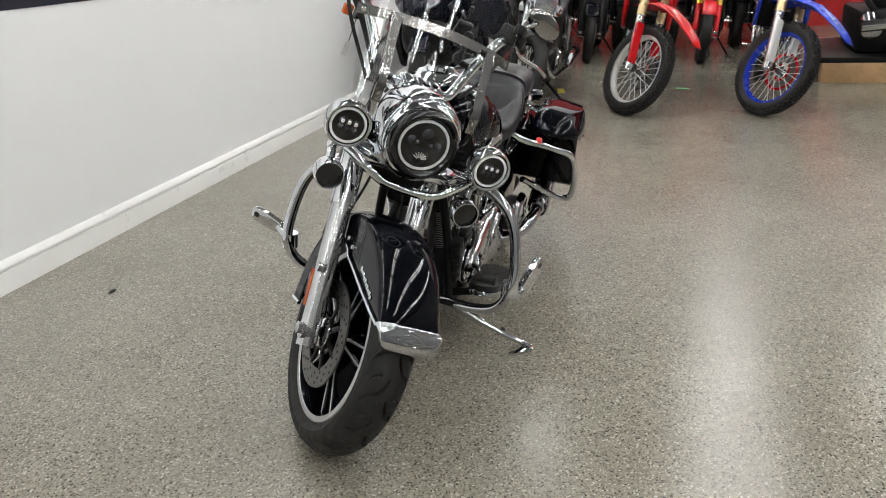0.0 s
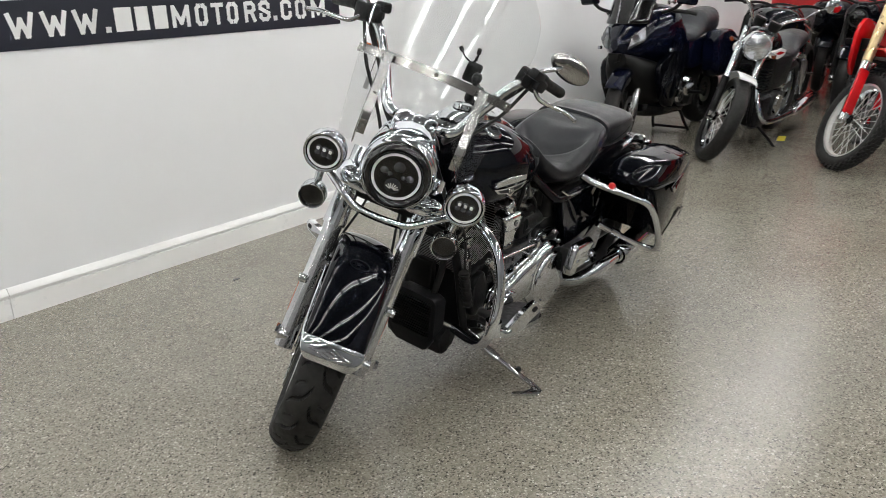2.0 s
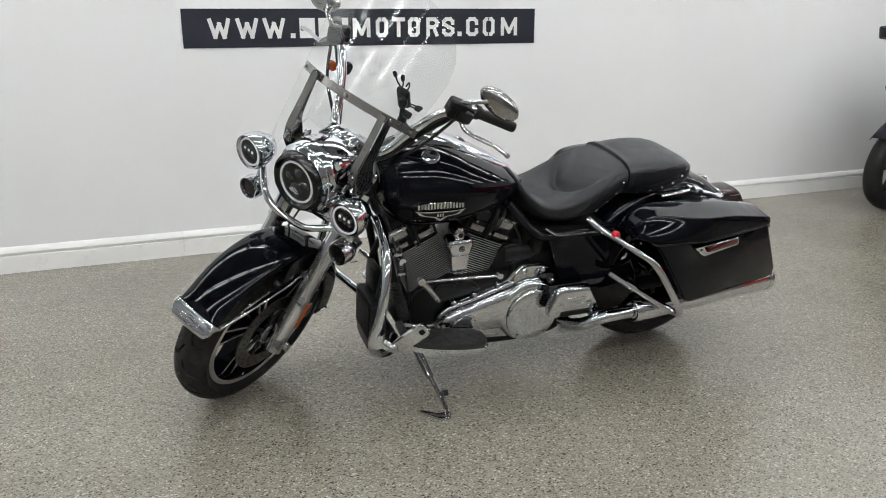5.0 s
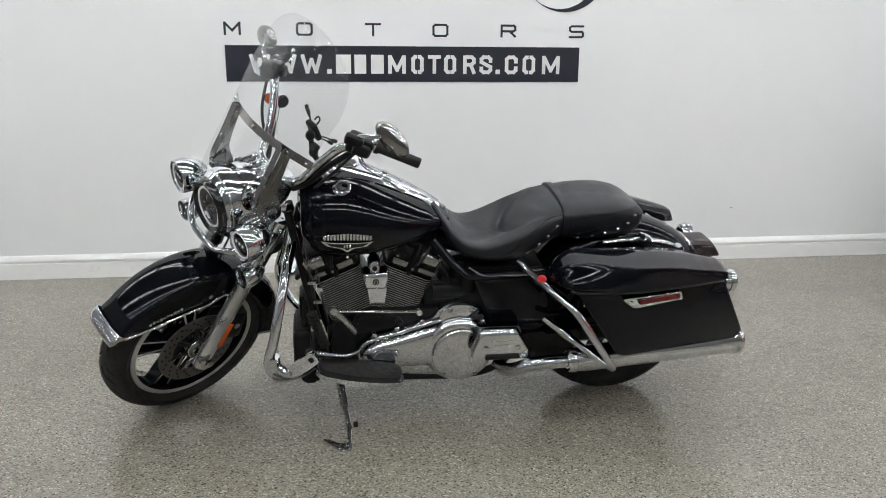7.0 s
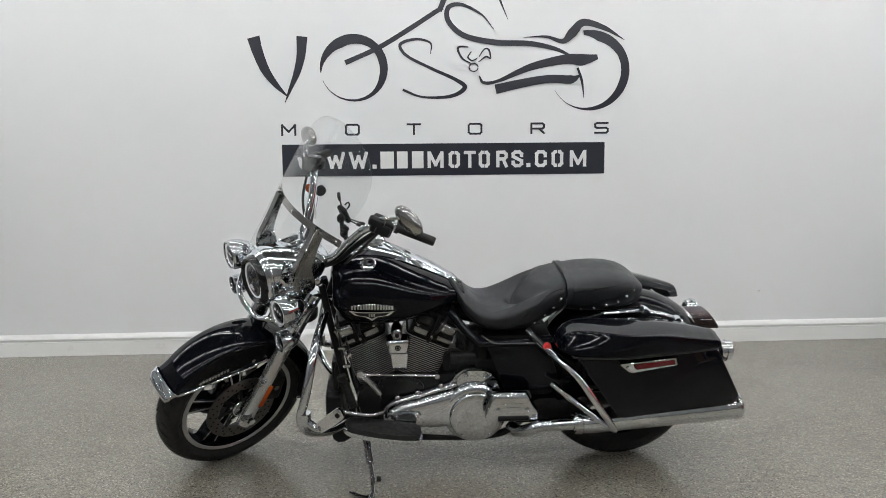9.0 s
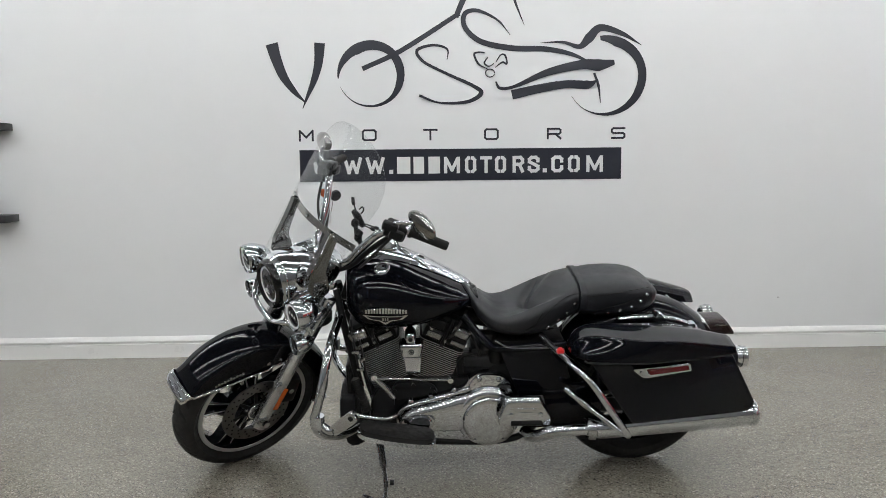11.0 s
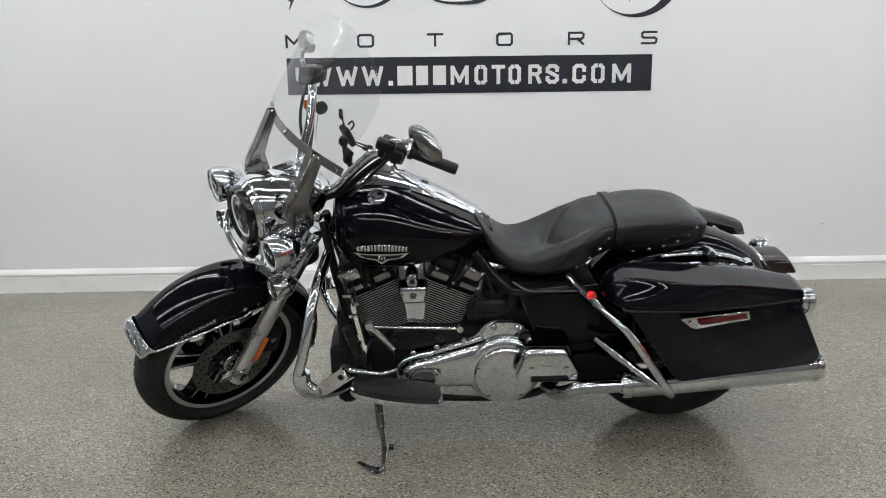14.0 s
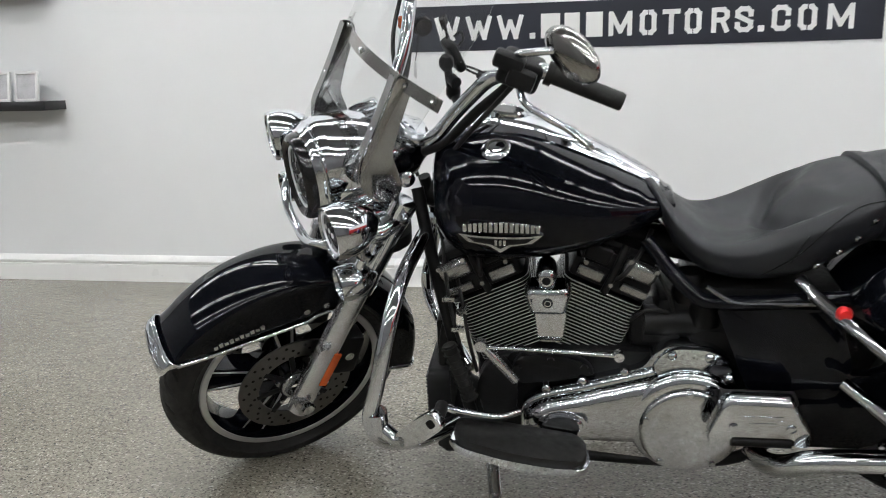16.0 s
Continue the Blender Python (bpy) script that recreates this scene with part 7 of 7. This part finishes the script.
# small chrome classic cruiser
def classic(m):
    o = thing("motorcycle", m, "black and chrome classic motorcycle with wire wheels leaning on its stand", "motorcycle", "parked motorcycles")
    S = steer_about(-0.10, 29, 33)
    bg_wheel(o, "front_wheel", (0, 0, 0.325), 0.325, 0.055, chrome, S, True, 0, 0.77)
    bg_wheel(o, "rear_wheel", (1.5, 0, 0.32), 0.32, 0.075, chrome, Matrix(), True, 0, 0.72)
    d = bg_fork(o, S, 0, 0.325, 0.095, 0.70, 29, 0.026, satin_black, chrome, 0.30)
    part("front_fender", from_rings([[((0.36 - 1.8 * y * y) * math.cos(radians(a)), y, 0.325 + (0.36 - 1.8 * y * y) * math.sin(radians(a))) for y in (-0.07, -0.055, -0.03, 0, 0.03, 0.055, 0.07)] for a in range(20, 112, 8)], closed=False, cap=False), white_plastic, o, "white front fender", S, sharp=60).modifiers.new("t", "SOLIDIFY").thickness = 0.004
    hl = part("headlamp", lathe([(-0.03, 0.088), (-0.04, 0.098), (-0.03, 0.105), (0.03, 0.105), (0.09, 0.07), (0.12, 0.0)], (0.20, 0, 0.86), "x", 36), chrome, o, "round chrome headlamp", S)
    part("lamp_glass", lathe([(-0.058, 0), (-0.050, 0.055), (-0.034, 0.091)], (0.20, 0, 0.86), "x", 30), clear_lens, hl, "clear lamp glass", S)
    for sy in (-1, 1):
        part("turn_signal", lathe([(-0.018, 0), (-0.016, 0.014), (0.0, 0.019), (0.03, 0.014), (0.036, 0)], (0.27, sy * 0.17, 0.83), "x", 20), brown_lens, o, "dark amber turn signal", S)
        part("signal_stalk", tube([(0.26, sy * 0.08, 0.84), (0.26, sy * 0.17, 0.84)], 0.008, 8, 2, False), chrome, o, "", S)
        bar_ = part("handlebar", tube([(0.36, 0, 1.0), (0.36, sy * 0.08, 1.0), (0.37, sy * 0.16, 1.08), (0.42, sy * 0.26, 1.13), (0.52, sy * 0.33, 1.11), (0.60, sy * 0.37, 1.09)], 0.012, 12), chrome, o, "chrome handlebar", S)
        part("grip", tube([(0.50, sy * 0.32, 1.115), (0.61, sy * 0.375, 1.087)], 0.018, 12, 2, False), rubber, bar_, "", S)
        part("lever", tube([(0.44, sy * 0.29, 1.10), (0.47, sy * 0.36, 1.08), (0.55, sy * 0.42, 1.06)], 0.006, 8), chrome, bar_, "", S)
        ms = part("mirror_stem", tube([(0.44, sy * 0.27, 1.13), (0.42, sy * 0.32, 1.22), (0.42, sy * 0.38, 1.27)], 0.006, 8), chrome, bar_, "", S)
        part("mirror", lathe([(-0.02, 0), (-0.012, 0.04), (0.0, 0.055), (0.006, 0.05), (0.006, 0)], (0.42, sy * 0.40, 1.29), "x", 24), chrome, ms, "", S)
        part("gauge", lathe([(0.0, 0.0), (0.0, 0.040), (0.055, 0.046), (0.066, 0.038), (0.066, 0)], (0.27, sy * 0.058, 0.985), "z", 24), satin_black, o, "black round gauge", S)
        part("frame_tube", tube([(0.36, sy * 0.03, 0.84), (0.42, sy * 0.09, 0.5), (0.46, sy * 0.12, 0.22), (0.9, sy * 0.12, 0.18)], 0.016, 10), satin_black, o)
        part("shock", tube([(1.35, sy * 0.16, 0.66), (1.48, sy * 0.16, 0.36)], 0.026, 12, 2, False), chrome, o)
    tk = part("tank", loft([(0.40, 0.06, 0.90, 0.76), (0.46, 0.13, 0.94, 0.70), (0.58, 0.155, 0.95, 0.69), (0.74, 0.13, 0.90, 0.70), (0.88, 0.07, 0.82, 0.72)], 4), black_paint, o, "black fuel tank with pale and red side panels")
    for sy in (-1, 1):
        part("tank_panel", slab(round_poly([(0.45, 0.80), (0.60, 0.82), (0.76, 0.79), (0.72, 0.75), (0.58, 0.735), (0.46, 0.75)], 0.015), sy * 0.12, sy * 0.160, "y", 0.006), white_plastic, tk, "pale side panel")
        part("tank_stripe", slab(round_poly([(0.47, 0.785), (0.60, 0.795), (0.72, 0.775), (0.60, 0.765)], 0.005), sy * 0.14, sy * 0.1615, "y", 0.001), red_gloss, tk, "red stripe")
    part("seat", loft([(0.86, 0.09, 0.80, 0.70), (0.98, 0.14, 0.77, 0.66), (1.16, 0.15, 0.80, 0.66), (1.26, 0.13, 0.86, 0.70), (1.55, 0.11, 0.87, 0.76), (1.64, 0.06, 0.85, 0.78)], 4), leather, o, "black seat")
    bg_engine(o, 0.46, 0.98, 0.20, 0.68, 0.17, engine_black)
    part("engine_cover", lathe([(-0.205, 0), (-0.205, 0.075), (-0.16, 0.09)], (0.80, 0, 0.36), "y", 28), chrome_dull, o, "polished engine cover")
    part("air_box", box(0.60, 1.10, -0.15, 0.15, 0.46, 0.74, 0.04), engine_black, o)
    part("side_cover", loft([(0.88, 0.12, 0.66, 0.46), (0.96, 0.15, 0.66, 0.40), (1.14, 0.14, 0.62, 0.42)], 3), chrome_dull, o)
    for y in (0.17, -0.17):
        ex = part("exhaust", tube([(0.52, y * 0.5, 0.50), (0.46, y * 0.9, 0.36), (0.54, y * 1.2, 0.26), (0.9, y * 1.3, 0.24), (1.2, y * 1.35, 0.25)], 0.02, 14), chrome, o, "chrome exhaust")
        part("muffler", place_bm(lathe([(0, 0.022), (0.06, 0.042), (0.55, 0.048), (0.62, 0.03), (0.6, 0)], axis="x", seg=24), Matrix.Translation((1.16, y * 1.35, 0.25)) @ Matrix.Rotation(radians(-7), 4, "Y")), chrome, ex)
    part("side_stand", tube([(0.62, -0.10, 0.22), (0.66, -0.22, 0.12), (0.68, -0.30, 0.045)], 0.012, 10), satin_black, o)
    part("rear_fender", from_rings([[(1.5 + (0.37 - 1.2 * y * y) * math.cos(radians(a)), y, 0.33 + (0.37 - 1.2 * y * y) * math.sin(radians(a))) for y in (-0.1, -0.07, 0, 0.07, 0.1)] for a in range(10, 130, 10)], closed=False, cap=False), chrome, o, sharp=60).modifiers.new("t", "SOLIDIFY").thickness = 0.004
    return o


# motocross machines
def dirt_bike(m, label, plastic_mat, guard_mat, rim_mat, fork_up, turn, second):
    o = thing("motorcycle", m, label, "dirt bike", "parked motorcycles")
    S = steer_about(-0.10, 27, turn)
    bg_wheel(o, "front_wheel", (0, 0, 0.345), 0.345, 0.045, rim_mat, S, True, 84, 0.79)
    bg_wheel(o, "rear_wheel", (1.48, 0, 0.34), 0.34, 0.06, rim_mat, Matrix(), True, 72, 0.72)
    bg_fork(o, S, 0, 0.345, 0.10, 0.86, 27, 0.027, fork_metal, fork_up, 0.40, guard_mat)
    part("front_fender", from_rings([[(x, y * w, z - 5.0 * (y * w) ** 2 * k) for y in (-1, -0.75, -0.4, 0, 0.4, 0.75, 1)] for x, z, w, k in ((-0.46, 0.70, 0.035, 0.5), (-0.36, 0.765, 0.07, 0.9), (-0.22, 0.82, 0.085, 1.0), (-0.05, 0.86, 0.09, 1.0), (0.12, 0.86, 0.095, 1.0), (0.30, 0.80, 0.075, 1.0), (0.40, 0.75, 0.05, 1.0))], closed=False, cap=False), plastic_mat, o, "plastic front fender", S, sharp=60).modifiers.new("t", "SOLIDIFY").thickness = 0.006
    part("number_plate", loft([(0.22, 0.05, 1.10, 0.90), (0.24, 0.075, 1.14, 0.86), (0.27, 0.06, 1.12, 0.90)], 2), white_plastic, o, "white front plate", S)
    part("disc_guard", lathe([(-0.079, 0.055), (-0.081, 0.10), (-0.077, 0.142), (-0.072, 0.142), (-0.074, 0.10), (-0.072, 0.055), (-0.079, 0.055)], (0.015, 0, 0.345), "y", 36), guard_mat if second is None else second, o, "plastic disc guard", S)
    for sy in (-1, 1):
        part("shroud", slab(round_poly([(0.28, 0.92), (0.42, 0.98), (0.80, 0.90), (0.72, 0.74), (0.42, 0.56), (0.30, 0.66)], 0.04), sy * 0.16, sy * 0.185, "y", 0.01), plastic_mat, o, "plastic radiator shroud")
        part("radiator", box(0.40, 0.44, sy * 0.11 - 0.05, sy * 0.11 + 0.05, 0.58, 0.84, 0.006), satin_black, o)
        bar_ = part("handlebar", tube([(0.40, 0, 1.10), (0.40, sy * 0.10, 1.10), (0.43, sy * 0.22, 1.17), (0.50, sy * 0.36, 1.18), (0.53, sy * 0.40, 1.18)], 0.013, 10), satin_black, o, "", S)
        part("grip", tube([(0.47, sy * 0.30, 1.178), (0.535, sy * 0.41, 1.18)], 0.018, 10, 2, False), rubber, bar_, "", S)
        part("frame_rail", tube([(0.42, sy * 0.05, 0.90), (0.66, sy * 0.12, 0.72), (0.92, sy * 0.12, 0.55), (0.96, sy * 0.11, 0.30)], 0.022, 10), fork_metal, o)
        part("side_plate", slab(round_poly([(0.98, 0.84), (1.42, 0.90), (1.40, 0.74), (1.02, 0.58)], 0.03), sy * 0.11, sy * 0.13, "y", 0.006), white_plastic, o)
        part("foot_peg", tube([(0.95, sy * 0.12, 0.36), (0.95, sy * 0.22, 0.36)], 0.012, 8, 2, False), steel, o)
        part("swing_arm", tube([(0.98, sy * 0.09, 0.38), (1.48, sy * 0.10, 0.34)], 0.026, 10, 2, False), fork_metal, o)
    part("tank", loft([(0.44, 0.08, 1.0, 0.80), (0.56, 0.13, 1.01, 0.74), (0.76, 0.09, 0.95, 0.78)], 3), plastic_mat, o)
    part("seat", loft([(0.70, 0.06, 0.97, 0.86), (0.85, 0.075, 0.95, 0.84), (1.2, 0.09, 0.96, 0.86), (1.52, 0.06, 0.97, 0.90)], 4), leather, o, "black bench seat")
    part("rear_fender", from_rings([[(x, y * w, z - 4.0 * (y * w) ** 2) for y in (-1, -0.5, 0, 0.5, 1)] for x, z, w in ((1.2, 0.92, 0.10), (1.45, 0.92, 0.10), (1.7, 0.97, 0.085), (1.88, 1.0, 0.05))], closed=False, cap=False), plastic_mat, o, sharp=60).modifiers.new("t", "SOLIDIFY").thickness = 0.005
    bg_engine(o, 0.50, 0.90, 0.28, 0.72, 0.12, chrome_dull)
    part("skid_plate", loft([(0.46, 0.06, 0.36, 0.26), (0.56, 0.11, 0.34, 0.22), (0.9, 0.10, 0.28, 0.22)], 3), satin_black, o)
    part("exhaust", tube([(0.54, 0.06, 0.66), (0.46, 0.12, 0.56), (0.50, 0.14, 0.42), (0.72, 0.15, 0.46), (1.0, 0.16, 0.62), (1.2, 0.17, 0.74)], 0.02, 12), chrome_dull, o)
    part("muffler", tube([(1.15, 0.17, 0.72), (1.55, 0.17, 0.84)], 0.048, 16, 2, False), steel, o)
    part("side_stand", tube([(0.92, -0.13, 0.34), (0.98, -0.20, 0.18), (1.02, -0.25, 0.06)], 0.010, 8), steel, o)
    return o


# street machines further back
def street_bike(m, label, body_mat, fork_mat, fairing, fender_mat=None, lower_mat=None, lower_len=0.42):
    o = thing("motorcycle", m, label, "motorcycle", "parked motorcycles")
    S = steer_about(-0.08, 24, 4)
    bg_wheel(o, "front_wheel", (0, 0, 0.305), 0.305, 0.052, satin_black, S, False, 0, 0.72)
    bg_wheel(o, "rear_wheel", (1.42, 0, 0.31), 0.31, 0.09, satin_black, Matrix(), False, 0, 0.72)
    bg_fork(o, S, 0, 0.305, 0.10, 0.62, 24, 0.027, lower_mat or fork_mat, fork_mat, lower_len)
    part("front_fender", from_rings([[((0.335 - 1.8 * y * y) * math.cos(radians(a)), y, 0.305 + (0.335 - 1.8 * y * y) * math.sin(radians(a))) for y in (-0.075, -0.05, 0, 0.05, 0.075)] for a in range(30, 150, 10)], closed=False, cap=False), fender_mat or body_mat, o, "", S, sharp=60).modifiers.new("t", "SOLIDIFY").thickness = 0.005
    if fairing:
        f = part("fairing", loft([(-0.12, 0.05, 0.92, 0.76), (-0.04, 0.16, 0.98, 0.66), (0.12, 0.24, 1.02, 0.56), (0.34, 0.25, 0.98, 0.36), (0.56, 0.22, 0.88, 0.28)], 4, 30, 0.6, 2.8), body_mat, o, "glossy fairing", sharp=45)
        for sy in (-1, 1):
            part("headlamp", slab(round_poly([(sy * 0.03, 0.80), (sy * 0.15, 0.84), (sy * 0.16, 0.89), (sy * 0.05, 0.86)], 0.01, 2), -0.10, -0.05, "x", 0.005), dark_lens, f)
    else:
        hl = part("headlamp", lathe([(-0.03, 0.07), (-0.04, 0.08), (-0.03, 0.088), (0.05, 0.08), (0.09, 0.0)], (0.10, 0, 0.88), "x", 30), satin_black, o, "", S)
        part("lamp_glass", lathe([(-0.045, 0), (-0.04, 0.04), (-0.03, 0.072)], (0.10, 0, 0.88), "x", 24), dark_lens, hl, "", S)
        part("radiator", box(0.34, 0.40, -0.16, 0.16, 0.36, 0.66, 0.01), satin_black, o)
    for sy in (-1, 1):
        b_ = part("handlebar", tube([(0.30, sy * 0.04, 1.0), (0.32, sy * 0.2, 1.04), (0.40, sy * 0.38, 1.02)], 0.013, 10), satin_black, o, "", S)
        part("mirror", loft([(0.28, 0.05, 1.2, 1.15), (0.30, 0.07, 1.21, 1.14), (0.32, 0.06, 1.2, 1.15)], 2), satin_black, b_, "", S @ Matrix.Translation((0, sy * 0.34, 0)))
        part("foot_peg", tube([(0.9, sy * 0.14, 0.36), (0.9, sy * 0.26, 0.36)], 0.012, 8, 2, False), steel, o)
    part("tank", loft([(0.34, 0.09, 0.98, 0.76), (0.44, 0.16, 1.02, 0.72), (0.62, 0.15, 1.0, 0.72), (0.76, 0.08, 0.88, 0.74)], 4), body_mat, o, "painted fuel tank")
    part("seat", loft([(0.74, 0.08, 0.86, 0.78), (0.9, 0.14, 0.84, 0.74), (1.1, 0.13, 0.88, 0.78), (1.4, 0.08, 0.98, 0.90)], 4), leather, o)
    bg_engine(o, 0.40, 0.86, 0.22, 0.66, 0.16, engine_black)
    part("exhaust", tube([(0.5, 0.1, 0.3), (0.9, 0.16, 0.26), (1.3, 0.2, 0.42)], 0.04, 12), chrome_dull, o)
    part("side_stand", tube([(0.62, -0.12, 0.22), (0.68, -0.26, 0.03)], 0.011, 8, 2, False), satin_black, o)
    return o


def parked(x, y, yaw, lean, lift=0.0):
    return Matrix.Translation((x, y, lift)) @ Matrix.Rotation(radians(yaw), 4, "Z") @ Matrix.Rotation(radians(lean), 4, "X")


sport_tourer(parked(6.72, 2.53, -3, 1))
classic(parked(6.60, 1.74, 0, 11))
dirt_bike(parked(6.72, 0.865, -4, 9), "red and white dirt bike with knobbly tyres leaning on its stand", red_gloss, red_gloss, fin_metal, gold_metal, 46, steel)
dirt_bike(parked(6.74, -0.125, -4, 9), "blue dirt bike with white fork guards and a red disc cover", blue_gloss, white_plastic, blue_gloss, gold_metal, 44, red_gloss)
black_street = street_bike(parked(9.35, 1.47, 3, 5), "black street motorcycle parked in the back row", black_paint, satin_black, False)
street_bike(parked(9.25, 0.28, -2, 5), "black motorcycle with red front fender and yellow forks", black_paint, yellow_paint, False, red_gloss, red_gloss, 0.30)
for x, y, a in ((9.3, 2.45, 3), (9.5, 0.92, 8), (9.7, -0.35, -6)):
    copy_thing(black_street, parked(x, y, a, 5))

black_sport = street_bike(parked(10.6, 0.62, 2, 5), "black faired motorcycle parked in the back row", black_paint, satin_black, True)
for x, y, a in ((8.55, 2.0, 2), (10.5, 1.25, 4), (10.6, -0.1, -3), (10.7, 2.0, 4), (10.6, -0.75, 2)):
    copy_thing(black_sport, parked(x, y, a, 5))

# crated engine on a timber bearer, beside the blue dirt bike
tagged(link_mesh("timber_beam", box(8.05, 8.19, -2.6, -0.72, 0.0, 0.17, 0.004), timber), "long plain timber beam lying on the floor", "timber beam")
tagged(link_mesh("timber_beam", box(9.3, 9.44, -2.6, -0.72, 0.0, 0.17, 0.004), timber), "long plain timber beam lying on the floor", "timber beam")
crate = thing("engine", Matrix.Translation((8.75, -1.45, 0.17)), "dark engine assembly resting on timber beams", "engine")
part("base_plate", box(-0.7, 0.7, -0.9, 0.75, 0.0, 0.05, 0.01), satin_black, crate)
part("engine_block", join(box(-0.5, 0.4, -0.55, 0.45, 0.05, 0.42, 0.05), box(-0.35, 0.3, -0.4, 0.3, 0.42, 0.62, 0.04)), engine_black, crate)
for i in range(4):
    part("cylinder", tube([(-0.62, -0.45 + 0.27 * i, 0.26), (-0.45, -0.45 + 0.27 * i, 0.34)], 0.08, 16, 2, False), chrome_dull, crate)
    part("hose", tube([(-0.55, -0.4 + 0.25 * i, 0.42), (-0.6, -0.3 + 0.25 * i, 0.55), (-0.4, -0.2 + 0.2 * i, 0.62), (-0.2, -0.2 + 0.2 * i, 0.5)], 0.025, 10), rubber, crate)
part("manifold", tube([(-0.66, -0.55, 0.30), (-0.70, -0.2, 0.36), (-0.66, 0.45, 0.30)], 0.05, 14), chrome_dull, crate)

# door in the north wall, behind the tourer
door = link_mesh("door_1", box(8.68, 9.66, WALL_Y - 0.03, WALL_Y + 0.0, 0.0, 2.05, 0.004), trim_paint)
tagged(door, "plain white door with a metal knob in the wall", "door", kind="structure")
part("door_frame", join(box(8.60, 8.675, WALL_Y - 0.035, WALL_Y, 0, 2.13, 0.004), box(9.665, 9.74, WALL_Y - 0.035, WALL_Y, 0, 2.13, 0.004), box(8.675, 9.665, WALL_Y - 0.035, WALL_Y, 2.055, 2.13, 0.004)), trim_paint, door)
part("door_knob", lathe([(0.0, 0.03), (-0.01, 0.028), (-0.02, 0.012), (-0.045, 0.014), (-0.06, 0.028), (-0.075, 0.022), (-0.08, 0)], (9.02, WALL_Y - 0.03, 1.08), "y", 24), steel, door, "brushed metal knob")
